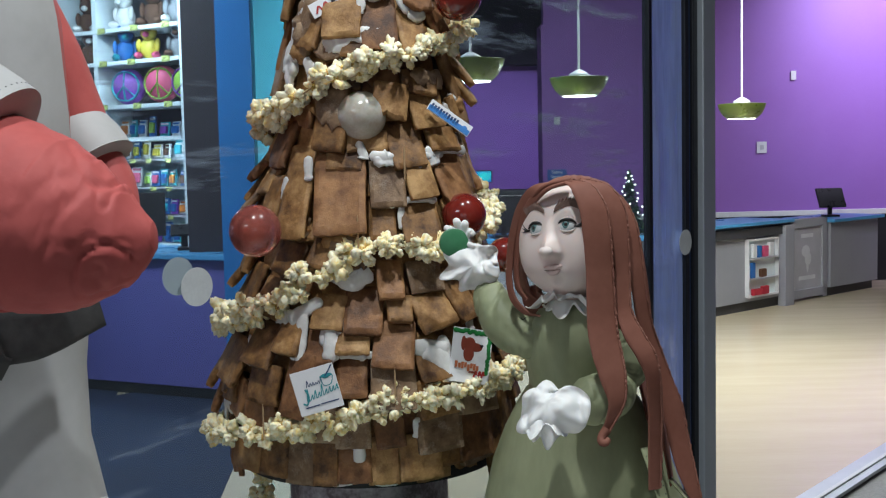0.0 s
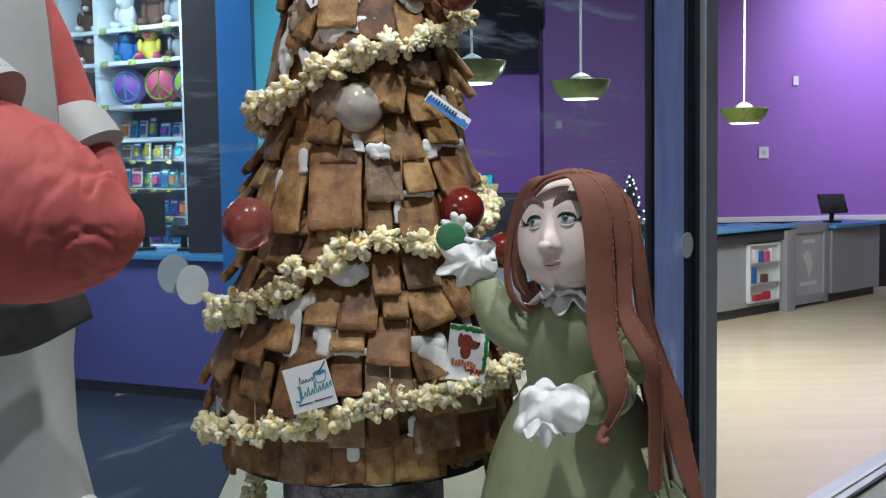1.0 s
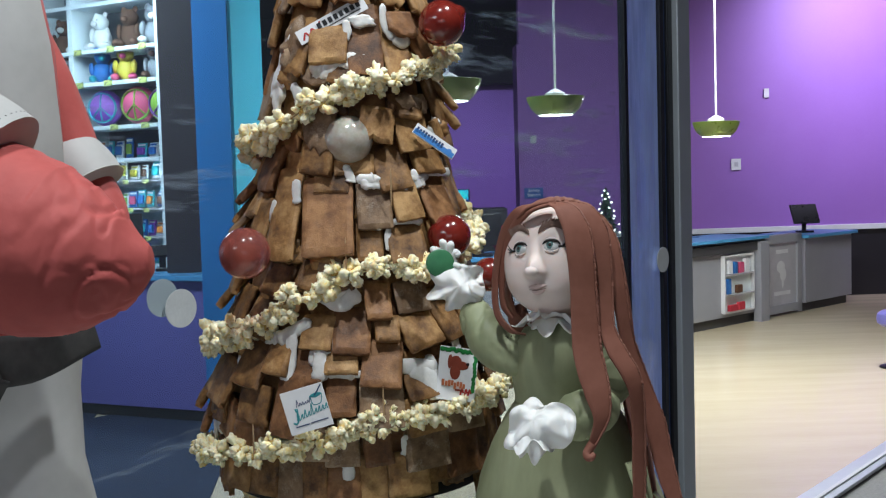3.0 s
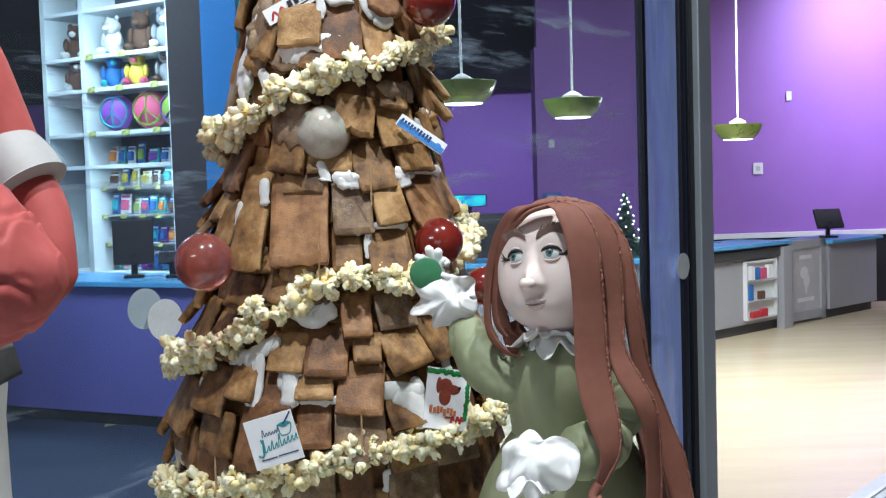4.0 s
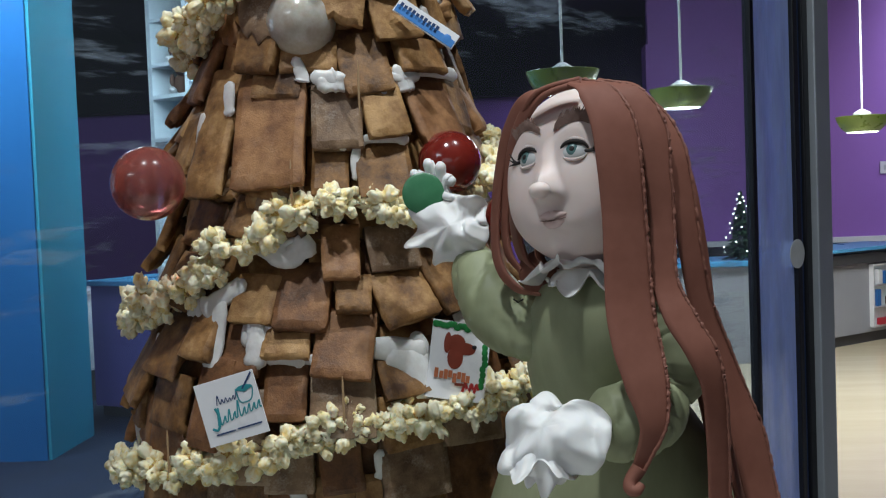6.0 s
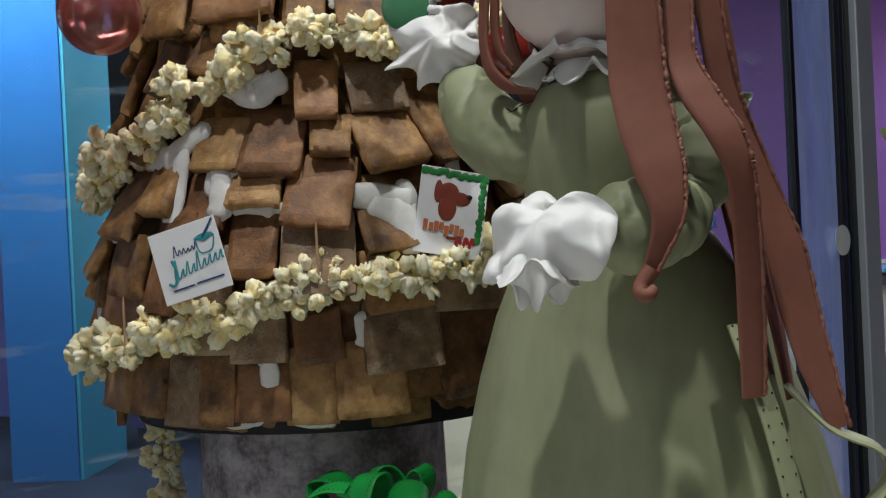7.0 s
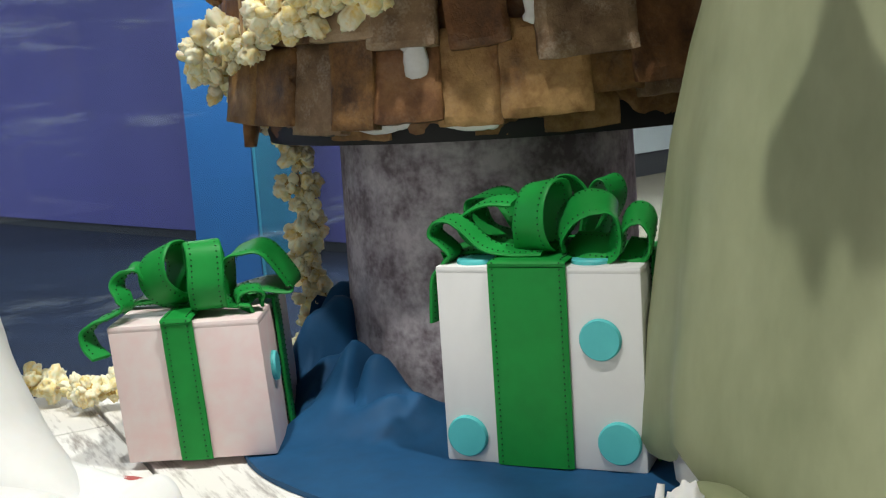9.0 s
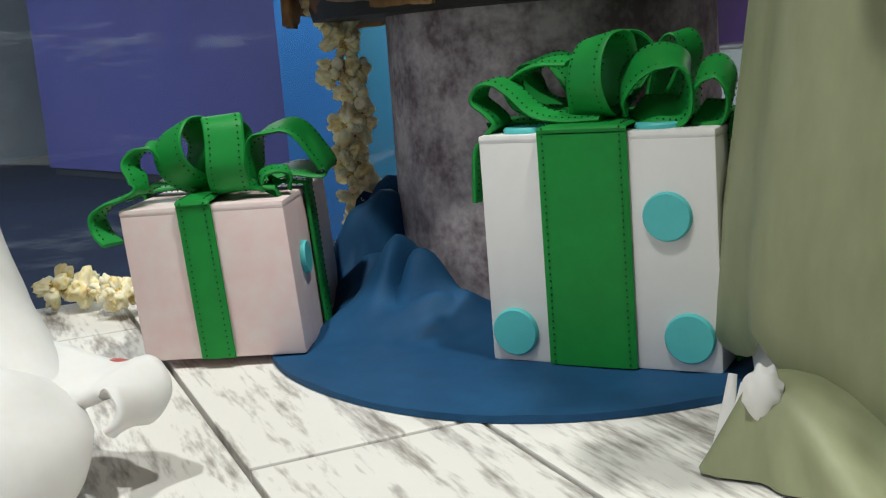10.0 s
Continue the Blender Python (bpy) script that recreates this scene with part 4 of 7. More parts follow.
while ph < 930:
    z = float(np.interp(ph, ph_s, z_s))
    out = 0.012 * math.exp(-(((ph + 235) % 360 - 180) / 20) ** 2) if ph < 330 else 0.0
    p = on_tree(ph, z, 0.022 + out)
    string.append(p)
    for lo, hi in ((0.0140, 0.0192), (0.0105, 0.0150)):
        jit = Vector((rng.uniform(-1, 1), rng.uniform(-1, 1), rng.uniform(-1, 1))) * 0.0095
        kernel(p + jit, rng.uniform(lo, hi))
    ph += math.degrees(0.0162 / (cone_r(z) + 0.022))
# loose end hanging behind the trunk and lying on the boards
tail = smooth_path([on_tree(-110, 1.345, 0.022), (-0.285, 1.585, 1.33), (-0.268, 1.575, 1.30), (-0.263, 1.575, 1.24), (-0.258, 1.57, 1.185), (-0.262, 1.565, 1.145), (-0.30, 1.545, 1.128), (-0.36, 1.50, 1.128), (-0.41, 1.475, 1.130), (-0.47, 1.49, 1.128)], 6)
acc_l = 1.0
for i in range(1, len(tail)):
    acc_l += np.linalg.norm(tail[i] - tail[i - 1])
    if acc_l > 0.0155:
        acc_l = 0.0
        for q in range(2):
            kernel(Vector(tail[i]) + Vector((rng.uniform(-1, 1), rng.uniform(-1, 1), rng.uniform(-0.3, 1))) * 0.0075, rng.uniform(0.0115, 0.0155))
keep_place(Acc().add(*sweep([tuple(p) for p in tail] + [], 0.0011, 5)).ob("string", WOODPICK, garland), garland)
keep_place(Acc().add(*sweep(string, 0.0011, 5)).ob("string", WOODPICK, garland), garland)

# toothpicks that pin the garland
for ph, z in ((11, 1.468), (-1, 1.655), (-34, 1.417), (20, 1.74)):
    p = on_tree(ph, z, 0.030)
    o = Acc().add(*sweep([(0, 0, -0.030), (0, 0, -0.02), (0, 0, 0.012), (0, 0, 0.020)], [0.0003, 0.0011, 0.0011, 0.0003], 8)).ob("toothpick", WOODPICK)
    o.location = p
    tagged(o, "wooden toothpick pinning the popcorn garland to the tree", "toothpick", "toothpicks")


# ---- bubbles and cards on the tree ----
def bubble(c, r, material, label, tip=None):
    def bend(u):
        k = np.ones(len(u))
        if tip is not None:
            d = (u @ np.array(Vector(tip).normalized()))
            k = 1 + 0.16 * np.clip((d - 0.93) / 0.07, 0, 1) ** 1.5
        return k
    o = Acc().add(*ball((0, 0, 0), r, 48, 32, None, bend)).ob("ornament_ball", material, angle=180)
    o.location, o.scale = set_back(c), (TREE_K,) * 3
    tagged(o, label, "ornament", "sugar bubble ornaments")


bubble((-0.2310, 1.385, 1.6580), 0.0325, PINK_BALL, "glossy translucent red sugar ball on the tree")
bubble((0.028, 1.455, 1.668), 0.0290, RED_BALL, "glossy dark red sugar ball behind the green disc")
bubble((0.080, 1.455, 1.616), 0.0225, RED_BALL, "small dark red sugar ball behind the doll's sleeve")
bubble((0.026, 1.455, 1.947), 0.0305, RED_BALL, "glossy red sugar ball with a small tip", (1.0, -0.2, 0.55))
bubble((-0.099, 1.432, 1.798), 0.0315, PEARL, "pearly white translucent sugar ball on the tree")


def card(a, b, c, name, label):
    """A card with its corners at a (top left), b (top right), c (bottom right); returns a thing whose x and z are the card's."""
    a, b, c = set_back(a), set_back(b), set_back(c)
    x = (b - a).normalized()
    y = x.cross(c - b).normalized()
    z = x.cross(y)
    w, h = (b - a).length, abs((c - b).dot(z))
    t = thing(name, label, "card", "sponsor cards")
    t.matrix_world = Matrix.Translation(a) @ Matrix((x, y, z)).transposed().to_4x4()
    return t, w, h


def flat(t, pts, material, name, lift, r=0.0006):
    """A printed stroke on a card."""
    p = smooth_path([(x, lift, z) for x, z in pts], 5)
    Acc().add(*sweep(p, r, 8, 0.18, np.cross(np.gradient(p, axis=0), (0, 1, 0)))).ob(name, material, t)


def bar(t, x, z, w, h, material, name, lift):
    Acc().add(*box((x + w / 2, lift, z - h / 2), (w, 0.0004, h), None, 0.0001)).ob(name, material, t, smooth=False)


def sheet(t, w, h):
    Acc().add(*box((w / 2, 0, -h / 2), (w, 0.0016, h), None, 0.0004)).ob("sheet", CARD, t, smooth=False)


L1, L2 = -0.0012, -0.0016
t, w, h = card((-0.1917, 1.362, 1.4823), (-0.1389, 1.360, 1.4967), (-0.126, 1.3565, 1.4435), "sponsor_card", "white square card with teal and navy script strokes")
sheet(t, w, h)
rr = random.Random(5)
for i in range(6):
    x, hh = 0.0165 + 0.0036 * i, (0.0085, 0.0045, 0.0050, 0.0040, 0.0050, 0.0085)[i]
    flat(t, [(x, -0.0225 + 0.0004 * i), (x + 0.0012, -0.0225 + hh * 0.6), (x + 0.0024, -0.0225 + hh), (x + 0.0030, -0.0215)], INK_NAVY, "script_stroke", L1, 0.00045)
for i in range(9):
    x, hh = 0.0130 + 0.0048 * i, (0.0150, 0.0060, 0.0100, 0.0060, 0.0140, 0.0060, 0.0070, 0.0060, 0.0065)[i]
    flat(t, [(x, -0.0395 + 0.0007 * i), (x + 0.0018, -0.0395 + hh * 0.6 + 0.0007 * i), (x + 0.0036, -0.0395 + hh + 0.0007 * i), (x + 0.0030, -0.0385 + 0.0007 * i), (x + 0.0046, -0.0388 + 0.0007 * i)], INK_TEAL, "script_stroke", L1, 0.00062)
flat(t, [(0.007, -0.041), (0.012, -0.043), (0.016, -0.034), (0.014, -0.024)], INK_TEAL, "script_stroke", L2, 0.0011)
flat(t, [(0.0365, -0.013), (0.038, -0.024), (0.043, -0.026), (0.049, -0.024), (0.052, -0.014), (0.044, -0.0165), (0.0365, -0.013)], INK_TEAL, "bowl_drawing", L1, 0.0006)
Acc().add(*ball((0.0445, L1, -0.0135), (0.0078, 0.0003, 0.0026), 16, 6)).ob("bowl_drawing", INK_TEAL, t)
flat(t, [(0.043, -0.014), (0.049, -0.008), (0.0545, -0.002)], INK_NAVY, "spoon_drawing", L2, 0.0008)
bar(t, 0.009, -0.0465, 0.018, 0.0014, INK_NAVY, "text_bar", L1)
bar(t, 0.029, -0.0460, 0.023, 0.0014, INK_NAVY, "text_bar", L1)

t, w, h = card((0.0117, 1.418, 1.5292), (0.0620, 1.435, 1.5185), (0.0618, 1.4215, 1.4500), "sponsor_card", "white card with a brown figure, orange stroke and green leafy border")
sheet(t, w, h)
rr = random.Random(3)
for i in range(18):
    x = w * i / 17
    o = Acc().add(*ball((min(max(x, 0.003), w - 0.003), L1, -0.003 - 0.003 * rr.random()), (0.0035, 0.0004, 0.003), 8, 6)).ob("leaf_print", INK_GREEN, t)
for i in range(12):
    Acc().add(*ball((w - 0.003 - 0.002 * rr.random(), L1, -h * i / 14), (0.003, 0.0004, 0.0035), 8, 6)).ob("leaf_print", INK_GREEN, t)
for c, r in (((0.024, -0.020), (0.0085, 0.0085)), ((0.033, -0.024), (0.0095, 0.0058)), ((0.0155, -0.0200), (0.0034, 0.0095)), ((0.024, -0.033), (0.0075, 0.0105))):
    Acc().add(*ball((c[0], L1, c[1]), (r[0], 0.0004, r[1]), 16, 8)).ob("brown_shape", INK_BROWN, t)
Acc().add(*ball((0.041, L2, -0.0215), (0.0024, 0.0004, 0.002), 10, 6)).ob("black_spot", INK_BLACK, t)
for i, x in enumerate((0.006, 0.0108, 0.0150, 0.0192, 0.0234, 0.0276, 0.0318, 0.0360)):
    bar(t, x, -0.044 - 0.0020 * (i % 3 == 1) - 0.0003 * i, 0.0036, 0.0085 - 0.002 * (i % 2), INK_ORANGE, "orange_bar", L2)
bar(t, 0.026, -0.0555, 0.010, 0.0026, INK_BROWN, "text_bar", L2)
for x in (0.034, 0.040, 0.045):
    flat(t, [(x, -0.063), (x + 0.002, -0.055), (x + 0.004, -0.060)], INK_RED, "red_stroke", L1, 0.0013)

t, w, h = card((-0.009, 1.445, 1.818), (0.042, 1.452, 1.781), (0.047, 1.449, 1.759), "sponsor_card", "narrow white card with a navy bar over a blue band")
sheet(t, w, h)
for i, x in enumerate(np.linspace(0.003, 0.042, 10)):
    bar(t, x, -0.004 - 0.0008 * (i % 3 == 1), 0.0030, 0.0080 - 0.0016 * (i % 3 == 1), INK_NAVY, "text_bar", L1)
bar(t, 0.001, -h + 0.0085, w - 0.002, 0.0075, INK_BLUE, "blue_band", L1)
Acc().add(*ball((w - 0.009, L1, -0.010), (0.0045, 0.0004, 0.005), 12, 6)).ob("blue_mark", INK_BLUE, t)

t, w, h = card((-0.164, 1.436, 1.937), (-0.077, 1.440, 1.983), (-0.068, 1.437, 1.966), "sponsor_card", "long white card with a red swoosh and black bar")
sheet(t, w, h)
flat(t, [(0.006, -0.016), (0.012, -0.008), (0.016, -0.015), (0.022, -0.007), (0.027, -0.015), (0.036, -0.003)], INK_RED, "red_swoosh", L1, 0.0013)
for i, x in enumerate(np.linspace(0.030, 0.088, 8)):
    bar(t, x, -0.0045, 0.0055, 0.0075, INK_BLACK, "text_bar", L2)
bar(t, 0.034, -0.0145, 0.058, 0.0014, INK_BLACK, "text_bar", L1)


# ---- gifts ----
def stitches(path, side, width, lift, parent):
    """Pricked dots along both edges of a band."""
    p = np.array(path, float)
    d = np.concatenate([[0], np.cumsum(np.linalg.norm(np.diff(p, axis=0), axis=1))])
    s = np.arange(0.002, d[-1] - 0.002, 0.0036)
    q = np.stack([np.interp(s, d, p[:, i]) for i in range(3)], 1)
    sd = np.array(side, float)
    sd = np.tile(sd, (len(q), 1)) if sd.ndim == 1 else np.stack([np.interp(s, d, sd[:, i]) for i in range(3)], 1)
    tg = np.gradient(q, axis=0)
    nn = np.cross(tg, sd)
    nn /= np.linalg.norm(nn, axis=1)[:, None] + 1e-12
    a = Acc()
    for i in range(len(q)):
        for e in (-1, 1):
            for l in (-1, 1):
                a.add(*ball(q[i] + sd[i] * e * (width / 2 - 0.0034) + nn[i] * l * lift, (0.00062, 0.00062, 0.00062), 6, 4))
    if a.v:
        tagged(a.ob("stitching", STITCH, parent), kind="stuff")


def ribbon(parent, pts, side, width, name="ribbon", n=6):
    p = smooth_path(pts, n)
    o = Acc().add(*strip(p, side, width, 0.0030)).ob(name, GREEN, parent)
    stitches(p, side, width, 0.0015, o)


def gift(at, turn, slant, w, d, h, paper, band, dots, label, loops, tails):
    t = thing("gift_box", label, "gift", "gift boxes under the tree", at=at)
    t.rotation_euler = (0, 0, radians(turn))
    # the base of the box sits on the support; its front lies along local x
    Acc().add(*box((w / 2, d / 2, h / 2), (w, d, h), None, 0.0022)).ob("box", paper, t, angle=30)
    Acc().add(*box((w / 2, d / 2, h + 0.0004), (w + 0.0003, d + 0.0003, 0.005), None, 0.0020)).ob("lid", paper, t, angle=30)
    bx, bw = band
    e = 0.0022
    ribbon(t, [(bx, -e, 0.001), (bx, -e, h * 0.5), (bx, -e, h - 0.004), (bx, -e, h + 0.003), (bx, 0.002, h + 0.0058), (bx, d / 2, h + 0.0062), (bx, d - 0.002, h + 0.0058), (bx, d + e, h), (bx, d + e, h / 2), (bx, d + e, 0.001)], (1, 0, 0), bw)
    ribbon(t, [(w + e, d / 2, 0.001), (w + e, d / 2, h * 0.5), (w + e, d / 2, h), (w - 0.002, d / 2, h + 0.0066), (w / 2, d / 2, h + 0.0072), (0.002, d / 2, h + 0.0066), (-e, d / 2, h), (-e, d / 2, h / 2), (-e, d / 2, 0.001)], (0, 1, 0), bw * 0.9)
    for face, x, z, r in dots:
        a = Acc()
        if face == "front":
            a.add(*sweep([(x, 0.0005, z), (x, -0.0018, z), (x, -0.0030, z)], [r, r, r * 0.93], 32))
        elif face == "top":
            a.add(*sweep([(x, z, h + 0.003), (x, z, h + 0.0048), (x, z, h + 0.0058)], [r, r, r * 0.93], 32))
        else:
            a.add(*sweep([(w - 0.0005, x, z), (w + 0.0018, x, z), (w + 0.0030, x, z)], [r, r, r * 0.93], 32))
        a.ob("dot", AQUA, t, "aqua fondant dot")
    for pts, sd, wd in loops:
        ribbon(t, pts, sd, wd, "bow_loop", 8)
    for pts, sd, wd in tails:
        ribbon(t, pts, sd, wd, "bow_tail", 8)
    # the hand-made box leans a little to one side
    for o in t.children_recursive:
        for v in o.data.vertices:
            v.co.x += slant * (h - v.co.z)
    return t


H2 = 0.120
gift((-0.0975, 1.389, TZ + 0.0040), -5.5, 0, 0.126, 0.084, H2, GIFT_WHITE, (0.0585, 0.048),
     [("front", 0.101, 0.080, 0.0125), ("front", 0.015, 0.017, 0.0130), ("front", 0.110, 0.018, 0.0130), ("top", 0.022, 0.014, 0.0120), ("top", 0.094, 0.016, 0.0125), ("top", 0.108, 0.068, 0.0120), ("top", 0.020, 0.072, 0.0120)],
     "white gift box with aqua dots and a green ribbon bow",
     [([(0.044, 0.030, H2 + 0.038), (0.0282, 0.030, H2 + 0.0383), (0.0148, 0.030, H2 + 0.0329), (0.0094, 0.030, H2 + 0.0248), (0.0194, 0.030, H2 + 0.0136), (0.046, 0.030, H2 + 0.010)], (0.1, 1, 0.15), 0.022),
      ([(0.058, 0.032, H2 + 0.010), (0.0590, 0.016, H2 + 0.0115), (0.0585, 0.007, H2 + 0.024), (0.0595, 0.008, H2 + 0.038), (0.0620, 0.017, H2 + 0.0480), (0.0665, 0.030, H2 + 0.0485), (0.0672, 0.036, H2 + 0.0386), (0.0630, 0.035, H2 + 0.0233), (0.060, 0.034, H2 + 0.010)], (0.84, -0.50, 0.16), 0.027),
      ([(0.0740, 0.024, H2 + 0.0130), (0.0741, 0.021, H2 + 0.0227), (0.0824, 0.020, H2 + 0.0333), (0.0942, 0.020, H2 + 0.0377), (0.1053, 0.020, H2 + 0.0339), (0.1085, 0.020, H2 + 0.0230), (0.1046, 0.021, H2 + 0.0110), (0.0900, 0.024, H2 + 0.0105), (0.0773, 0.028, H2 + 0.0100)], (-0.32, 0.86, 0.42), 0.029),
      ([(0.1108, 0.022, H2 + 0.0108), (0.1128, 0.020, H2 + 0.0238), (0.1186, 0.019, H2 + 0.0306), (0.1258, 0.019, H2 + 0.0296), (0.1294, 0.020, H2 + 0.0203), (0.1250, 0.024, H2 + 0.0090), (0.112, 0.026, H2 + 0.0090)], (-0.05, 0.88, 0.46), 0.024),
      ([(0.0820, 0.050, H2 + 0.010), (0.0865, 0.056, H2 + 0.0362), (0.0918, 0.056, H2 + 0.0468), (0.0985, 0.056, H2 + 0.0459), (0.1005, 0.056, H2 + 0.0345), (0.0900, 0.050, H2 + 0.011)], (0.35, 0.93, 0.1), 0.020),
      ([(0.062, 0.044, H2 + 0.010), (0.0564, 0.052, H2 + 0.0402), (0.0629, 0.056, H2 + 0.0483), (0.0730, 0.058, H2 + 0.0453), (0.0785, 0.056, H2 + 0.0331), (0.066, 0.046, H2 + 0.011)], (0.55, -0.80, 0.2), 0.022),
      ([(0.050, 0.044, H2 + 0.010), (0.0270, 0.060, H2 + 0.0366), (0.0117, 0.066, H2 + 0.0390), (0.0042, 0.066, H2 + 0.0308), (0.0139, 0.058, H2 + 0.0160), (0.048, 0.046, H2 + 0.011)], (0.35, 0.90, 0.2), 0.022)],
     [([(0.0660, 0.014, H2 + 0.0095), (0.0466, 0.014, H2 + 0.0093), (0.0297, 0.014, H2 + 0.0131), (0.0166, 0.014, H2 + 0.0246), (0.0077, 0.014, H2 + 0.0300), (-0.0006, 0.014, H2 + 0.0285), (-0.0042, 0.014, H2 + 0.0213), (0.0029, 0.014, H2 + 0.0149), (0.0078, 0.014, H2 + 0.0092), (0.0040, 0.014, H2 + 0.0040), (-0.0030, 0.013, H2 - 0.0049), (-0.0040, 0.011, H2 - 0.0190), (-0.0050, 0.011, H2 - 0.0333)], (0.12, 1, 0.1), 0.019)])
H1 = 0.088
gift((-0.308, 1.354, TZ + 0.0055), 16.5, 0.055, 0.097, 0.120, H1, GIFT_PINK, (0.0455, 0.0205),
     [("side", 0.030, 0.052, 0.010)],
     "pinkish white gift box with a green ribbon bow",
     [([(0.0443, 0.034, H1 + 0.0101), (0.0369, 0.024, H1 + 0.0150), (0.0306, 0.018, H1 + 0.0250), (0.0300, 0.019, H1 + 0.0376), (0.0340, 0.027, H1 + 0.0464), (0.0400, 0.038, H1 + 0.0460), (0.0420, 0.044, H1 + 0.0360), (0.0400, 0.041, H1 + 0.0231), (0.0430, 0.038, H1 + 0.0101)], (0.84, -0.38, 0.38), 0.024),
      ([(0.0608, 0.034, H1 + 0.0090), (0.0643, 0.014, H1 + 0.0095), (0.0659, 0.006, H1 + 0.0222), (0.0669, 0.008, H1 + 0.0365), (0.0665, 0.012, H1 + 0.0470), (0.0635, 0.021, H1 + 0.0508), (0.0601, 0.031, H1 + 0.0440), (0.0592, 0.035, H1 + 0.0259), (0.0600, 0.034, H1 + 0.0100)], (1, 0.06, 0.05), 0.0235),
      ([(0.0700, 0.046, H1 + 0.0110), (0.0745, 0.052, H1 + 0.0341), (0.0882, 0.054, H1 + 0.0409), (0.0994, 0.056, H1 + 0.0388), (0.1083, 0.058, H1 + 0.0262), (0.1130, 0.060, H1 + 0.0128), (0.0943, 0.056, H1 + 0.0146), (0.0741, 0.050, H1 + 0.0115)], (0.22, 0.95, 0.20), 0.027),
      ([(0.0700, 0.026, H1 + 0.0095), (0.0879, 0.021, H1 + 0.0088), (0.0822, 0.020, H1 + 0.0106), (0.0826, 0.020, H1 + 0.0162), (0.0890, 0.022, H1 + 0.0186), (0.0960, 0.026, H1 + 0.0165), (0.0950, 0.030, H1 + 0.0095)], (-0.30, 0.95, 0.1), 0.017),
      ([(0.050, 0.044, H1 + 0.010), (0.046, 0.062, H1 + 0.030), (0.048, 0.070, H1 + 0.042), (0.054, 0.078, H1 + 0.034), (0.052, 0.068, H1 + 0.014), (0.050, 0.050, H1 + 0.010)], (1, 0.2, 0), 0.022)],
     [([(0.0400, 0.036, H1 + 0.0105), (0.0263, 0.030, H1 + 0.0240), (0.0233, 0.026, H1 + 0.0317), (0.0177, 0.022, H1 + 0.0358), (0.0108, 0.018, H1 + 0.0329), (0.0079, 0.014, H1 + 0.0268), (0.0111, 0.010, H1 + 0.0198), (0.0115, 0.008, H1 + 0.0134), (0.0042, 0.006, H1 + 0.0098), (-0.0059, 0.004, H1 + 0.0063), (-0.0130, 0.002, H1 - 0.0003), (-0.0113, 0.000, H1 - 0.0091), (-0.0046, -0.004, H1 - 0.0157)], (0.32, 0.93, 0.12), 0.016),
      ([(0.0433, 0.040, H1 + 0.0094), (0.0295, 0.036, H1 + 0.0138), (0.0180, 0.030, H1 + 0.0142), (0.0073, 0.028, H1 + 0.0096), (-0.0028, 0.026, H1 + 0.0064)], (0.2, 0.95, 0.1), 0.016)])

# ---- blue cloth under the trunk ----
rr = random.Random(8)
cloth = Acc()
cc, cr = (-0.082, 1.484), 0.181
N, M = 144, 60
PEAKS = ((-0.226, 1.548, 0.120, 0.020), (-0.236, 1.515, 0.055, 0.022), (-0.205, 1.500, 0.040, 0.018), (-0.252, 1.545, 0.030, 0.018), (-0.190, 1.480, 0.030, 0.018), (-0.170, 1.462, 0.036, 0.018), (-0.150, 1.445, 0.024, 0.018), (-0.200, 1.455, 0.016, 0.022), (-0.120, 1.452, 0.016, 0.018), (-0.09, 1.458, 0.014, 0.020), (-0.04, 1.475, 0.016, 0.020), (0.0, 1.50, 0.03, 0.025))
vs = []
for i in range(M):
    for j in range(N):
        a = 2 * math.pi * j / N
        r = cr * i / (M - 1) * (1 + 0.012 * math.sin(5 * a + 1))
        x, y = cc[0] + r * math.sin(a), cc[1] - r * math.cos(a)
        wx, wy = x + 0.012 * noise.noise((x * 22, y * 22, 3)), y + 0.012 * noise.noise((x * 22, y * 22, 7))
        lift = sum(h * math.exp(-((wx - px) ** 2 + (wy - py) ** 2) / (2 * w * w)) for px, py, h, w in PEAKS)
        lift *= 1 + 0.40 * noise.noise((x * 30 + y * 20, y * 34, 5)) - 0.55 * max(0, 1 - 3.2 * abs(noise.noise((x * 26 - y * 14, y * 20, 9))))
        lift = 0.088 * math.tanh(max(0.0, lift) / 0.088)
        z = TZ + 0.0042 + lift + 0.0010 * noise.noise((x * 30, y * 30, 1))
        vs.append((x, y, z))
fs = [(i * N + j, i * N + (j + 1) % N, (i + 1) * N + (j + 1) % N, (i + 1) * N + j) for i in range(M - 1) for j in range(N)]
base = [(x * 1.0, y, TZ + 0.0004) for x, y, z in vs[-N:]]
cloth.add(vs + base, fs + [((M - 1) * N + j, (M - 1) * N + (j + 1) % N, M * N + (j + 1) % N, M * N + j) for j in range(N)])
tagged(cloth.ob("tree_skirt", CLOTH_BLUE, angle=60), "round blue fondant cloth bunched about the trunk", "tree skirt")

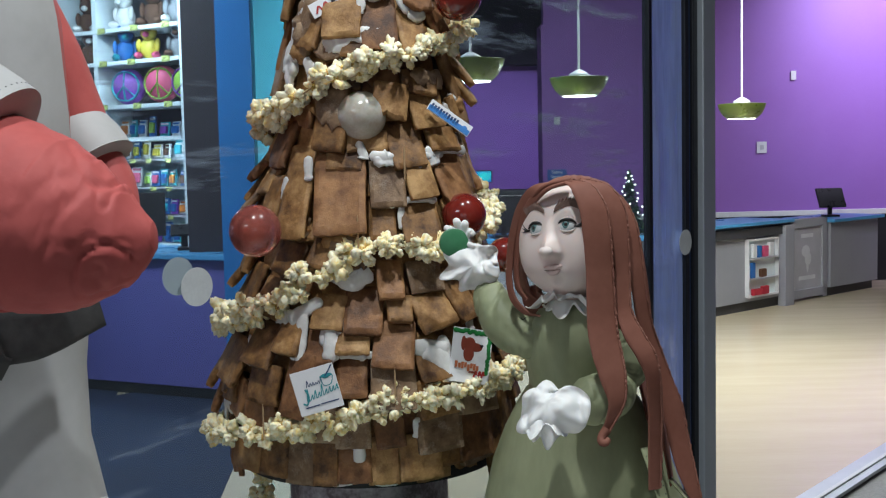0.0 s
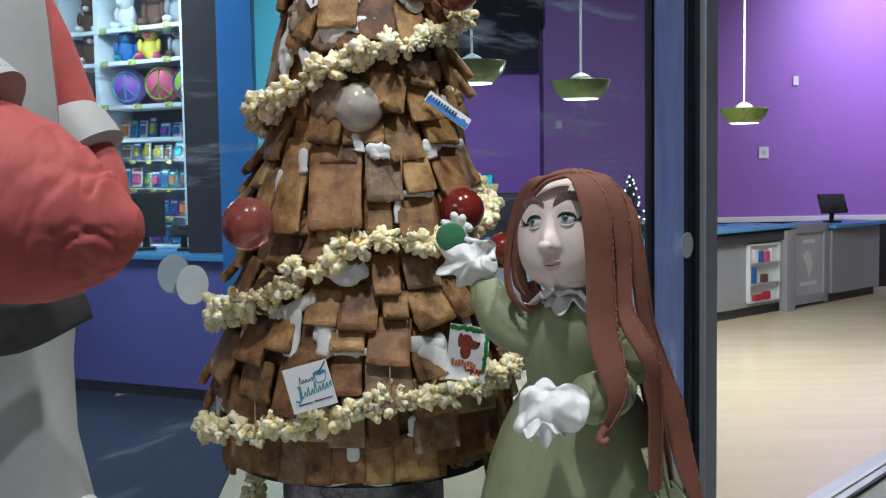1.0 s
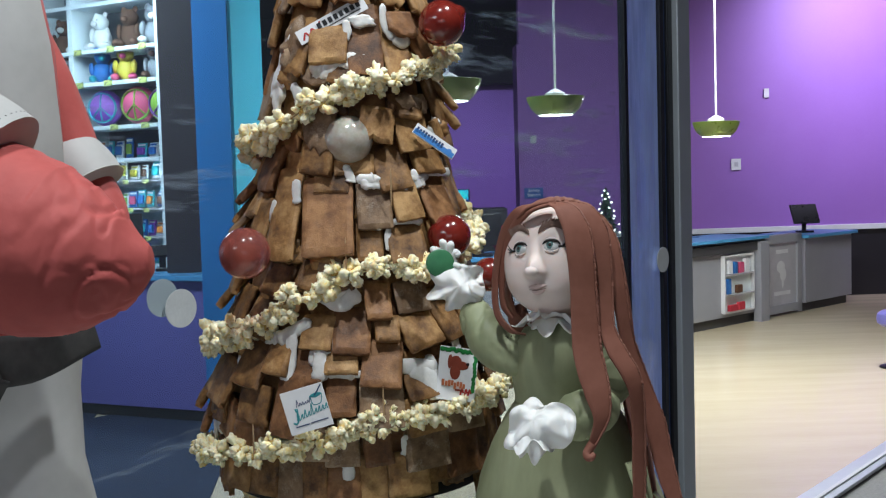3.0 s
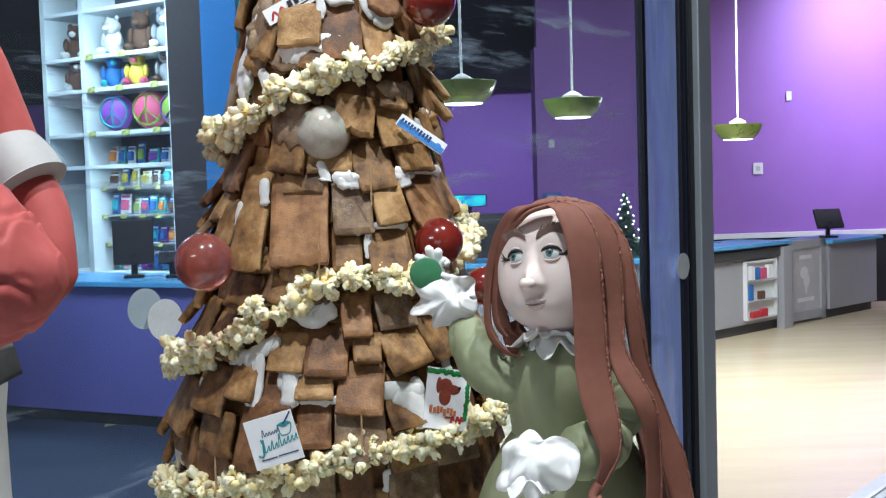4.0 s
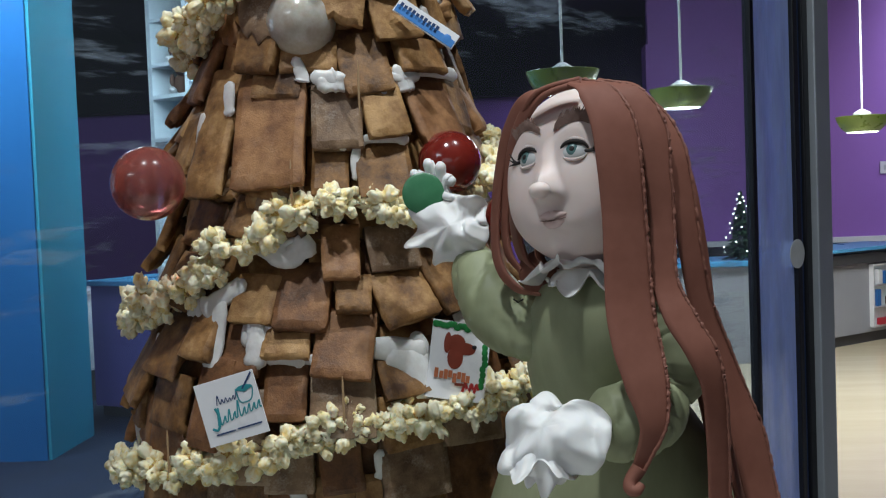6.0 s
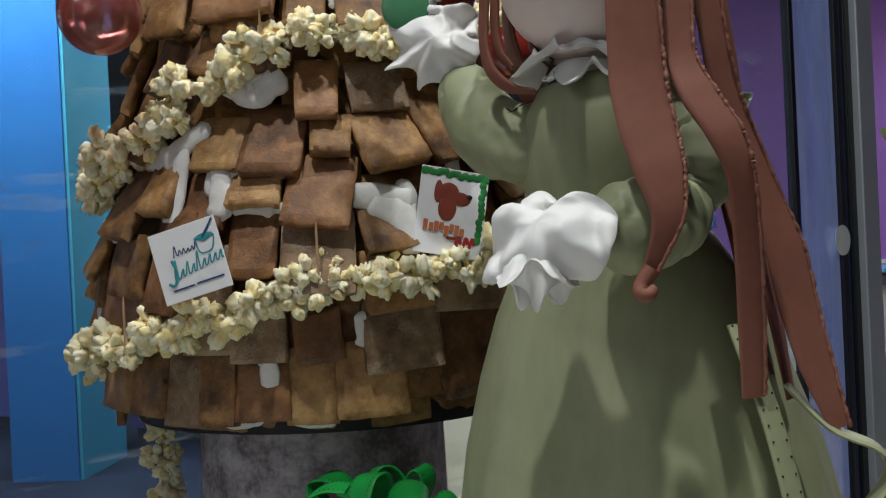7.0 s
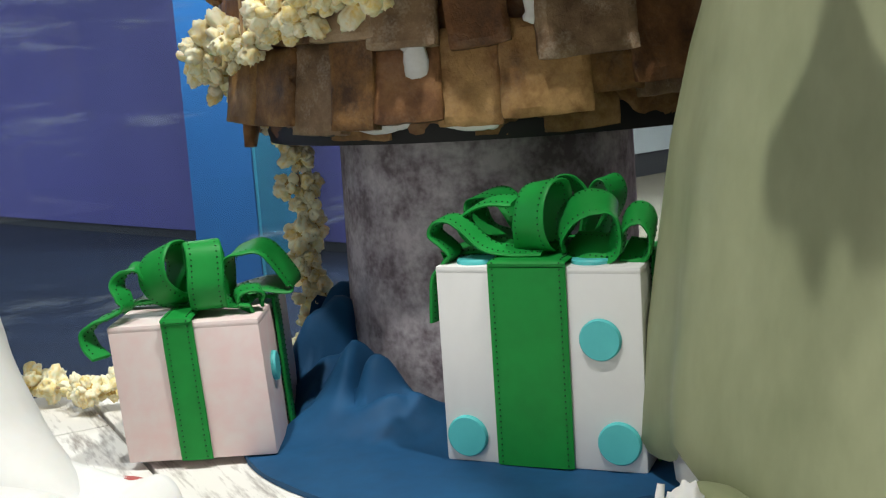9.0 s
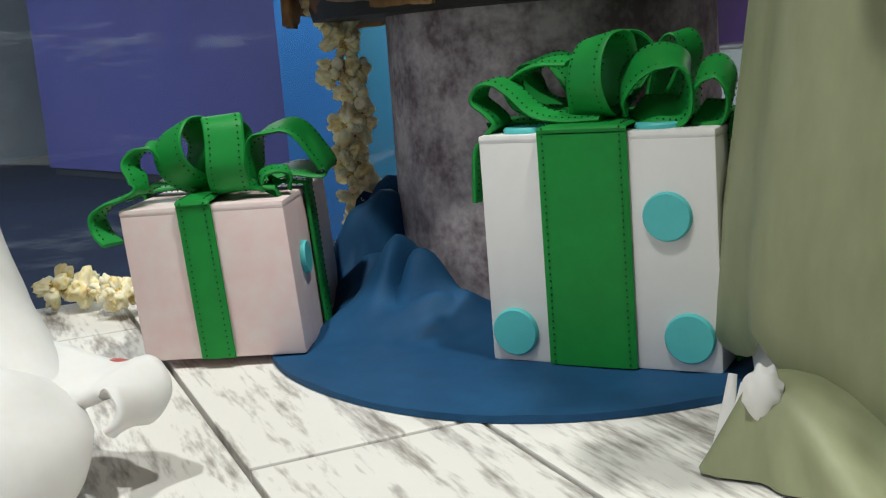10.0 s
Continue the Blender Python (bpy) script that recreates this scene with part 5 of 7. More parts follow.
# ---- girl doll: one mesh ----
def girl():
    A = Acc()
    mats = [SKIN, HAIR, DRESS, LACE, EYE_WHITE, IRIS, LASH, BROW, LIP, HAIR_EDGE]
    fw = Vector((-0.465, -0.875, 0.11)).normalized()
    up = Vector((-0.10, 0.04, 1.0))
    up = (up - fw * up.dot(fw)).normalized()
    lx = fw.cross(up)
    B = [tuple(lx), tuple(fw), tuple(up)]
    C = Vector((0.1545, 1.332, 1.6430))
    R = (0.0622, 0.0712, 0.0712)

    def g(u, d, s):
        d = np.array(d, float)
        d /= np.linalg.norm(d)
        return np.exp(-((u - d) ** 2).sum(1) / (2 * s * s))

    def face(u):
        k = np.ones(len(u))
        for sx in (-1, 1):
            k += 0.11 * g(u, (0.50 * sx, 0.72, -0.48), 0.30) - 0.060 * g(u, (0.31 * sx, 0.92, 0.14), 0.14) + 0.03 * g(u, (0.34 * sx, 0.86, 0.42), 0.16)
            k += 0.07 * g(u, (0.11 * sx, 0.96, -0.24), 0.055) + 0.03 * g(u, (0.18 * sx, 0.84, -0.54), 0.09)
        k += 0.21 * g(u, (0, 0.97, -0.19), 0.080) + 0.11 * g(u, (0, 0.98, -0.08), 0.07) + 0.03 * g(u, (0, 0.98, 0.08), 0.07) + 0.07 * g(u, (0, 0.56, -0.84), 0.20)
        k += 0.065 * g(u, (0, 0.87, -0.48), 0.10) - 0.035 * g(u, (0, 0.80, -0.62), 0.06) + 0.03 * g(u, (0, 0.80, 0.62), 0.35)
        return k

    A.add(*ball(C, R, 96, 72, B, face), 0)

    def at(x, y, z, k=1.0):
        d = Vector((x, y, z)).normalized()
        return C + lx * (d.x * R[0] * k) + fw * (d.y * R[1] * k) + up * (d.z * R[2] * k)

    def sf(x, y, z, off=0.0):
        """A place on the face itself, off metres out of it."""
        d = Vector((x, y, z)).normalized()
        k = float(face(np.array([tuple(d)]))[0])
        q = at(x, y, z, k)
        return q + (q - C).normalized() * off

    for sx in (-1, 1):
        e = at(0.31 * sx, 0.92, 0.15, 0.955)
        n = (lx * (0.36 * sx * 0.8) + fw + up * 0.2).normalized()
        ex = (lx - n * lx.dot(n)).normalized()
        eb = [tuple(ex), tuple(n), tuple(n.cross(ex) * -1)]
        ez = Vector(eb[2]) if Vector(eb[2]).dot(up) > 0 else -Vector(eb[2])
        A.add(*ball(e, (0.0092, 0.0042, 0.0062), 20, 12, eb), 4)
        A.add(*ball(e + n * 0.0026 + ez * 0.0012 + ex * 0.0012, (0.0046, 0.0020, 0.0050), 18, 10, eb), 5)
        A.add(*ball(e + n * 0.0039 + ez * 0.0014 + ex * 0.0012, (0.0022, 0.0010, 0.0024), 12, 8, eb), 6)
        lid = [e + ex * (x * 0.0108) + ez * (0.0062 * (1 - x * x) ** 0.5 + 0.0010) + n * (0.0040 - 0.0026 * x * x) for x in (-0.98, -0.7, -0.35, 0, 0.35, 0.7, 0.98)]
        A.add(*sweep(smooth_path(lid, 4), [0.0008, 0.0015, 0.0017, 0.0015, 0.0008], 8), 6)
        A.add(*sweep(smooth_path([q + ez * 0.0022 - n * 0.0008 for q in lid], 4), [0.0006, 0.0014, 0.0017, 0.0014, 0.0006], 8), 0)
        A.add(*sweep(smooth_path([e + ex * (x * 0.0100) - ez * (0.0064 * (1 - x * x) ** 0.5) + n * (0.0030 - 0.0026 * x * x) for x in (-0.98, -0.6, 0, 0.6, 0.98)], 4), [0.0004, 0.0010, 0.0012, 0.0010, 0.0004], 8), 0)
        out = e + ex * (0.0104 * sx) + n * 0.001
        for q in (0.9, 0.45, 0.0):
            A.add(*sweep(smooth_path([out - ex * (0.003 * sx), out + ex * (0.004 * sx) + ez * 0.002 * q, out + ex * (0.0085 * sx) + ez * (0.011 * q - 0.001) + n * 0.002], 4), [0.0013, 0.0010, 0.0003], 6), 6)
        br = [sf(x * sx, 0.88, z, 0.0008) for x, z in ((0.10, 0.40), (0.26, 0.50), (0.44, 0.54), (0.64, 0.46))]
        A.add(*sweep(smooth_path(br, 6), [0.0014, 0.0034, 0.0028, 0.0008], 10, 0.3, tuple(up)), 7)
        for q in range(34):
            w = q / 33
            p0 = sf((0.10 + 0.50 * w) * sx, 0.88, 0.40 + 0.14 * math.sin(2.3 * w), 0.0024)
            A.add(*sweep([p0 - up * 0.004 - lx * 0.001 * sx, p0 + up * 0.001 + lx * 0.0012 * sx, p0 + up * (0.0082 - 0.004 * w + 0.0012 * math.sin(9 * q)) + lx * (0.0042 + 0.001 * math.cos(5 * q)) * sx - fw * 0.0008], [0.0006, 0.0011, 0.0002], 5), 7)
    # lips: two soft rolls and the line between them
    A.add(*sweep(smooth_path([sf(x, 0.92, -0.440 - 0.06 * abs(x) - (0.010 if x == 0 else 0), 0.0004) for x in (-0.17, -0.10, -0.04, 0, 0.04, 0.10, 0.17)], 5), [0.0006, 0.0024, 0.0036, 0.0030, 0.0036, 0.0024, 0.0006], 10, 0.8, tuple(up)), 8)
    A.add(*sweep(smooth_path([sf(x, 0.92, -0.530 + 0.5 * x * x, 0.0002) for x in (-0.13, -0.07, 0, 0.07, 0.13)], 5), [0.0008, 0.0034, 0.0042, 0.0034, 0.0008], 10, 0.8, tuple(up)), 8)
    A.add(*sweep(smooth_path([sf(x, 0.92, -0.486 - 0.1 * x * x, 0.0026 - 0.05 * x * x) for x in (-0.16, -0.08, 0, 0.08, 0.16)], 5), [0.0003, 0.0005, 0.0006, 0.0005, 0.0003], 6), 7)
    A.add(*ball(sf(0, 0.97, -0.195, -0.0020), (0.0080, 0.0075, 0.0062), 22, 14, B), 0)
    # hair: a cap, then long flat strands over the shoulders
    def cap(u):
        k = np.full(len(u), 1.085)
        k *= np.where((u[:, 1] > 0.12) & (u[:, 2] < 0.88), 0.78, 1.0)
        return k * (1 + 0.012 * np.sin(26 * np.arctan2(u[:, 0], u[:, 1] + 0.4)))
    A.add(*ball(C - fw * 0.010 + up * 0.002, (0.0635, 0.0715, 0.0690), 96, 60, B, cap), 1)
    strands = [
        ([(0.142, 1.274, 1.714), (0.157, 1.264, 1.706), (0.168, 1.255, 1.684), (0.172, 1.250, 1.651), (0.174, 1.249, 1.614), (0.175, 1.246, 1.571), (0.176, 1.241, 1.544), (0.180, 1.235, 1.520), (0.185, 1.229, 1.496), (0.188, 1.225, 1.468), (0.177, 1.227, 1.438)], [0.016, 0.030, 0.034, 0.034, 0.033, 0.035, 0.036, 0.036, 0.032, 0.020, 0.010], (1, 0.30, 0.0)),
        ([(0.158, 1.284, 1.713), (0.181, 1.276, 1.703), (0.196, 1.270, 1.677), (0.200, 1.267, 1.643), (0.202, 1.266, 1.605), (0.202, 1.260, 1.568), (0.211, 1.252, 1.542), (0.225, 1.247, 1.517), (0.233, 1.249, 1.492), (0.236, 1.256, 1.450), (0.237, 1.262, 1.404), (0.237, 1.266, 1.358)], [0.016, 0.026, 0.026, 0.022, 0.020, 0.020, 0.025, 0.024, 0.019, 0.018, 0.018, 0.016], (0.95, 0.35, 0.1)),
        ([(0.172, 1.303, 1.708), (0.197, 1.297, 1.692), (0.212, 1.288, 1.664), (0.219, 1.284, 1.626), (0.224, 1.284, 1.584), (0.231, 1.288, 1.547), (0.240, 1.292, 1.518), (0.251, 1.294, 1.483), (0.263, 1.294, 1.448), (0.270, 1.292, 1.410), (0.278, 1.288, 1.375), (0.290, 1.284, 1.335)], [0.018, 0.026, 0.025, 0.022, 0.021, 0.022, 0.024, 0.029, 0.032, 0.031, 0.028, 0.016], (0.85, 0.55, 0)),
        ([(0.180, 1.330, 1.696), (0.207, 1.330, 1.670), (0.226, 1.324, 1.622), (0.234, 1.320, 1.574), (0.240, 1.320, 1.530), (0.250, 1.320, 1.470), (0.258, 1.315, 1.410), (0.266, 1.310, 1.350)], [0.030, 0.042, 0.046, 0.046, 0.046, 0.042, 0.036, 0.022], (0.35, 0.95, 0)),
        ([(0.186, 1.322, 1.698), (0.210, 1.317, 1.678), (0.224, 1.310, 1.646), (0.231, 1.305, 1.608), (0.237, 1.305, 1.562), (0.241, 1.308, 1.524)], [0.012, 0.015, 0.014, 0.013, 0.012, 0.009], (0.75, 0.65, 0)),
        ([(0.172, 1.365, 1.700), (0.196, 1.388, 1.645), (0.212, 1.390, 1.57), (0.236, 1.380, 1.50), (0.250, 1.360, 1.42), (0.262, 1.34, 1.36)], [0.03, 0.06, 0.065, 0.06, 0.05, 0.03], (0.3, 0.95, 0)),
        ([(0.155, 1.370, 1.711), (0.170, 1.405, 1.66), (0.180, 1.410, 1.58), (0.195, 1.412, 1.49), (0.21, 1.41, 1.42)], [0.03, 0.07, 0.075, 0.07, 0.05], (1, 0.1, 0)),
        ([(0.148, 1.278, 1.715), (0.113, 1.286, 1.707), (0.094, 1.310, 1.686), (0.084, 1.326, 1.654), (0.079, 1.330, 1.621), (0.078, 1.326, 1.592), (0.083, 1.318, 1.573), (0.096, 1.308, 1.560), (0.112, 1.303, 1.556)], [0.018, 0.016, 0.014, 0.013, 0.012, 0.011, 0.011, 0.010, 0.006], (0.55, -0.82, 0.15)),
        ([(0.148, 1.274, 1.713), (0.117, 1.280, 1.704), (0.099, 1.302, 1.682), (0.090, 1.320, 1.648), (0.086, 1.326, 1.612), (0.088, 1.324, 1.588), (0.097, 1.316, 1.574)], [0.014, 0.012, 0.010, 0.009, 0.009, 0.009, 0.005], (0.6, -0.8, 0.1)),
        ([(0.132, 1.320, 1.708), (0.101, 1.340, 1.667), (0.093, 1.350, 1.618), (0.099, 1.350, 1.582), (0.118, 1.345, 1.566)], [0.026, 0.034, 0.036, 0.038, 0.026], (0.2, -0.97, 0)),
        ([(0.120, 1.33, 1.60), (0.112, 1.335, 1.575), (0.125, 1.335, 1.558), (0.150, 1.335, 1.552)], [0.04, 0.045, 0.04, 0.03], (0.3, -0.4, 0.85)),
    ]
    for pts, wd, sd in strands:
        A.add(*strip(smooth_path(pts, 8), sd, wd, 0.0055), 1)
    rr = random.Random(4)
    for i in (0, 1, 2):
        # the torn, crumbly edge of each slab
        pts, wd, sd = strands[i]
        p = smooth_path(pts, 22)
        wv = np.interp(np.linspace(0, 1, len(p)), np.linspace(0, 1, len(wd)), wd)
        sdv = np.array(Vector(sd).normalized())
        nrm = np.cross(np.gradient(p, axis=0), sdv)
        nrm /= np.linalg.norm(nrm, axis=1)[:, None] + 1e-12
        nrm *= np.sign((nrm * (p - np.array((0.163, 1.34, 1.6)))).sum(1))[:, None]
        q = p + sdv[None] * (wv * 0.5 - 0.001)[:, None] + nrm * 0.0016
        q = q + np.array([[rr.uniform(-1, 1) * 0.00050 for c in range(3)] for k in range(len(p))])
        A.add(*sweep(q, np.array([0.0015 * rr.uniform(0.75, 1.15) for k in range(len(p))]), 8), 9)
    A.add(*sweep(smooth_path([(0.178, 1.227, 1.440), (0.172, 1.226, 1.431), (0.171, 1.223, 1.426), (0.175, 1.221, 1.425), (0.179, 1.223, 1.429)], 5), [0.0055, 0.0052, 0.0048, 0.0042, 0.003], 10), 1)
    # body: bodice, skirt with soft folds, collar
    ax = lambda z: (0.163 + 0.02 * max(0, (1.46 - z)) / 0.3, 1.335 + 0.06 * min(1, max(0, (1.56 - z) / 0.2)))
    prof = [(0.018, 1.578), (0.024, 1.572), (0.050, 1.560), (0.062, 1.540), (0.066, 1.515), (0.064, 1.490), (0.061, 1.470), (0.060, 1.458)]
    sk = [(0.046, 1.470), (0.060, 1.464), (0.066, 1.456), (0.076, 1.440), (0.094, 1.405), (0.112, 1.360), (0.127, 1.310), (0.138, 1.255), (0.148, 1.200), (0.154, 1.160), (0.157, 1.140), (0.154, 1.133)]
    seg = 96
    for pr, wob in ((prof, 0.0), (sk, 1.0)):
        vs = []
        for r, z in pr:
            cx, cy = ax(z)
            for j in range(seg):
                a = 2 * np.pi * j / seg
                k = 1.0
                if wob:
                    dz = (1.456 - z) / 0.32
                    k = 1 + dz * (0.030 * math.sin(7 * a + 0.8) + 0.022 * math.sin(13 * a + 2 * dz) + 0.02 * noise.noise((a * 2, z * 8, 4)))
                zz = z + (0.012 * math.sin(5 * a + 0.6) + 0.006 * math.sin(11 * a) if wob and z < 1.17 else 0)
                vs.append((cx + r * k * math.sin(a), cy - r * k * math.cos(a) * (0.92 if not wob else 0.95), max(zz, TZ + 0.012)))
        fs = [(i * seg + j, i * seg + (j + 1) % seg, (i + 1) * seg + (j + 1) % seg, (i + 1) * seg + j) for i in range(len(pr) - 1) for j in range(seg)]
        if not wob:
            fs.append(tuple(range(seg)))
        A.add(vs, fs, 2)
    cx, cy = ax(1.14)
    A.add(*lathe([(0.142, 1.150), (0.140, 1.132), (0.138, TZ + 0.001), (0.10, TZ + 0.001)], (cx, cy), 72, lambda a, z: 1 + 0.03 * math.sin(17 * a)), 3)
    vs, K, S = [], 14, 60
    for i in range(K):
        u = i / (K - 1)
        for j in range(S):
            a = 2 * math.pi * j / S
            r = (0.010 + 0.040 * u ** 0.8) * (1 + 0.16 * u * math.sin(5 * a + 1.0) + 0.10 * u * math.sin(9 * a))
            vs.append((0.066 + 0.026 * u + r * math.sin(a), 1.272 + 0.010 * u - r * math.cos(a), 1.150 - (1.150 - TZ - 0.0015) * u))
    A.add(vs, [(i * S + j, i * S + (j + 1) % S, (i + 1) * S + (j + 1) % S, (i + 1) * S + j) for i in range(K - 1) for j in range(S)] + [tuple(range(S))], 2)
    A.add(*ball((0.060, 1.258, 1.148), (0.0075, 0.005, 0.0105), 16, 12, None, lambda u: np.array([1 + 0.35 * noise.noise((p[0] * 2, p[1] * 2, p[2] * 2)) for p in u])), 3)
    for k, (dx, dy, r, top) in enumerate(((0.0, 0.0, 0.0034, 1.140), (0.006, -0.003, 0.0048, 1.137), (0.013, -0.008, 0.0046, 1.135), (0.020, -0.010, 0.0052, 1.131), (0.028, -0.012, 0.0044, 1.128))):
        x, y = 0.043 + dx, 1.280 + dy
        A.add(*sweep(smooth_path([(x + 0.002, y + 0.006, top + 0.006), (x, y + 0.001, (top + TZ) / 2 + 0.004), (x - 0.003 + 0.002 * (k % 2), y - 0.004, TZ + 0.002)], 5), [r * 0.6, r, r * 1.25], 12, 0.55, (1, -0.3, 0.1)), 3)
    # seam strip with stitch marks down the back of the skirt
    seam = smooth_path([(0.232, 1.292, 1.400), (0.246, 1.272, 1.350), (0.258, 1.260, 1.29), (0.268, 1.252, 1.22), (0.275, 1.248, 1.15)], 6)
    A.add(*strip(seam, (0.8, 0.6, 0), 0.017, 0.0035), 2)
    for q in seam[::1]:
        for e in (-1, 1):
            A.add(*ball(q + np.array((0.8, 0.6, 0)) * 0.0055 * e + np.array((0.0010, -0.0018, 0)), 0.0008, 5, 4), 6)
    # ruffled flap at the back hem
    A.add(*strip(smooth_path([(0.262, 1.30, 1.36), (0.285, 1.29, 1.335), (0.312, 1.285, 1.322), (0.318, 1.285, 1.305), (0.30, 1.28, 1.28), (0.285, 1.275, 1.25)], 6), (0.1, 1, 0), 0.03, 0.004), 2)
    A.add(*sweep(smooth_path([(0.15, 1.330, 1.60), (0.15, 1.335, 1.55)], 3), 0.026, 16), 0)
    # sleeves
    def sleeve(pts, rad):
        p = smooth_path(pts, 14)
        v, f = sweep(p, rad, 44)
        v = np.array(v)
        c = np.repeat(p, 44, axis=0)
        k = np.array([1 + 0.09 * noise.noise(tuple(q * 30)) + 0.03 * noise.noise(tuple(q * 110)) - 0.11 * max(0, 1 - 9 * abs(noise.noise(tuple(q * 26 + 3)))) for q in v])
        A.add(c + (v - c) * k[:, None], f, 2)
    sleeve([(0.136, 1.338, 1.545), (0.117, 1.345, 1.530), (0.101, 1.352, 1.525), (0.081, 1.368, 1.533), (0.066, 1.385, 1.553), (0.056, 1.397, 1.576), (0.053, 1.402, 1.588)], [0.020, 0.027, 0.029, 0.029, 0.027, 0.021, 0.012])
    sleeve([(0.184, 1.325, 1.552), (0.197, 1.312, 1.540), (0.209, 1.300, 1.520), (0.212, 1.291, 1.497), (0.206, 1.285, 1.478)], [0.014, 0.022, 0.026, 0.027, 0.017])
    sleeve([(0.208, 1.288, 1.486), (0.194, 1.275, 1.470), (0.175, 1.264, 1.464), (0.157, 1.258, 1.463), (0.145, 1.254, 1.462)], [0.016, 0.026, 0.030, 0.027, 0.015])
    # white frilled cuffs: fluted cones
    def frill(base, way, r0, r1, length, n, amp, seed=0.0, sharp=0.25):
        base, way = Vector(base), Vector(way).normalized()
        s = way.orthogonal().normalized()
        t2 = way.cross(s)
        K, S = 14, 96
        outer, inner = [], []
        for i in range(K):
            u = i / (K - 1)
            for j in range(S):
                a = 2 * math.pi * j / S
                w = a + 0.5 * math.sin(2 * a + seed) + 0.35 * u * noise.noise((math.cos(a) * 2, math.sin(a) * 2, seed))
                fl = math.sin(n * w + seed) + 0.18 * math.sin((2 * n + 1) * w + 2 * seed)
                r = r0 + (r1 - r0) * u ** 0.75 + amp * u * fl + 0.0022 * u * noise.noise((6 * u + seed, math.cos(a) * 5, math.sin(a) * 5))
                le = length * u * (1 + sharp * math.sin(n * w + seed + 0.4) + 0.15 * math.sin(3 * a + seed)) - 0.3 * r1 * u ** 3
                d = s * math.cos(a) + t2 * math.sin(a)
                for lst, o in ((outer, 0.0012), (inner, -0.0012)):
                    lst.append(base + way * (le - (0.0006 if i == K - 1 else 0)) + d * max(r + o * (0.5 if i == K - 1 else 1), 0.002))
        m = K * S
        fs = []
        for h in (0, m):
            fs += [(h + i * S + j, h + i * S + (j + 1) % S, h + (i + 1) * S + (j + 1) % S, h + (i + 1) * S + j) for i in range(K - 1) for j in range(S)]
        fs += [(m - S + j, m - S + (j + 1) % S, 2 * m - S + (j + 1) % S, 2 * m - S + j) for j in range(S)]
        A.add(outer + inner, fs, 3)
    def kerchief(c, way, r0, points, seed, dome=0.5, deep=0.30):
        """A small cloth gathered at its middle, with a pointed, folded outline."""
        c, way = Vector(c), Vector(way).normalized()
        s = way.cross(Vector((0, 0, 1))).normalized()
        t2 = s.cross(way)
        K, S = 18, 110
        top, low = [], []
        for i in range(K):
            u = i / (K - 1)
            for j in range(S):
                a = 2 * math.pi * j / S
                w = points * (a + 0.42 * math.sin(a + seed) + 0.20 * math.sin(2 * a + 2.3 * seed)) + seed
                am = 0.7 + 1.1 * noise.noise((1.2 * math.cos(a), 1.2 * math.sin(a), seed + 4))
                r = r0 * u * (1 + deep * am * u * math.cos(w) + 0.20 * math.sin(a + 3 * seed) + 0.10 * math.sin(2 * a + 2 * seed))
                h = r0 * (dome * (1 - u ** 1.7) + 0.24 * am * u * u * math.cos(w + 1.6) + 0.34 * noise.noise((1.4 * u * math.cos(a) + seed, 1.4 * u * math.sin(a), 6)) - 0.12 * max(0, 1 - 5 * abs(noise.noise((1.6 * u * math.cos(a) + seed, 1.6 * u * math.sin(a), 1)))) + 0.10 * noise.noise((3 * u * math.cos(a), 3 * u * math.sin(a), seed)))
                q = c + s * (r * math.cos(a)) + t2 * (r * math.sin(a))
                th = 0.0014 if i < K - 1 else 0.0006
                top.append(q + way * (h + th))
                low.append(q + way * (h - th))
        m = K * S
        fs = []
        for b in (0, m):
            fs += [(b + i * S + j, b + i * S + (j + 1) % S, b + (i + 1) * S + (j + 1) % S, b + (i + 1) * S + j) for i in range(K - 1) for j in range(S)]
        fs += [(m - S + j, m - S + (j + 1) % S, 2 * m - S + (j + 1) % S, 2 * m - S + j) for j in range(S)]
        A.add(top + low, fs, 3)
    kerchief((0.041, 1.394, 1.608), (-0.20, -0.95, 0.10), 0.034, 5, 0.5, 0.45, 0.20)
    frill((0.113, 1.246, 1.458), (-0.10, -0.26, -0.95), 0.014, 0.028, 0.036, 4, 0.0050, 1.1, 0.16)
    kerchief((0.116, 1.238, 1.463), (-0.30, -0.80, 0.42), 0.036, 4, 1.2, 0.50, 0.24)
    frill((0.144, 1.318, 1.575), (-0.15, -0.35, -0.9), 0.024, 0.042, 0.024, 6, 0.0045, 0.4, 0.28)
    frill((0.147, 1.320, 1.569), (-0.05, -0.25, -0.9), 0.022, 0.036, 0.026, 5, 0.006, 1.9, 0.35)
    # palm and fingers that hold the disc
    A.add(*ball((0.026, 1.414, 1.630), (0.012, 0.006, 0.017), 16, 12), 3)
    for x, z in ((0.006, 1.658), (0.018, 1.667), (0.028, 1.664), (0.037, 1.651)):
        A.add(*sweep(smooth_path([(0.026, 1.414, 1.630), ((x + 0.026) / 2, 1.415, 1.648), (x, 1.412, z - 0.004), (x, 1.411, z)], 4), [0.0060, 0.0056, 0.0052, 0.0020], 10), 3)
    # stitch crosses on the raised sleeve
    for c in ((0.094, 1.337, 1.547), (0.086, 1.337, 1.529)):
        for d in ((0.004, 0.001, 0.003), (0.004, 0.001, -0.003)):
            A.add(*sweep([np.array(c) - np.array(d), np.array(c), np.array(c) + np.array(d)], 0.0006, 5), 6)
    o = A.ob("girl_doll", mats, angle=60)
    return tagged(o, "fondant girl doll in a sage green dress with long brown hair", "doll")


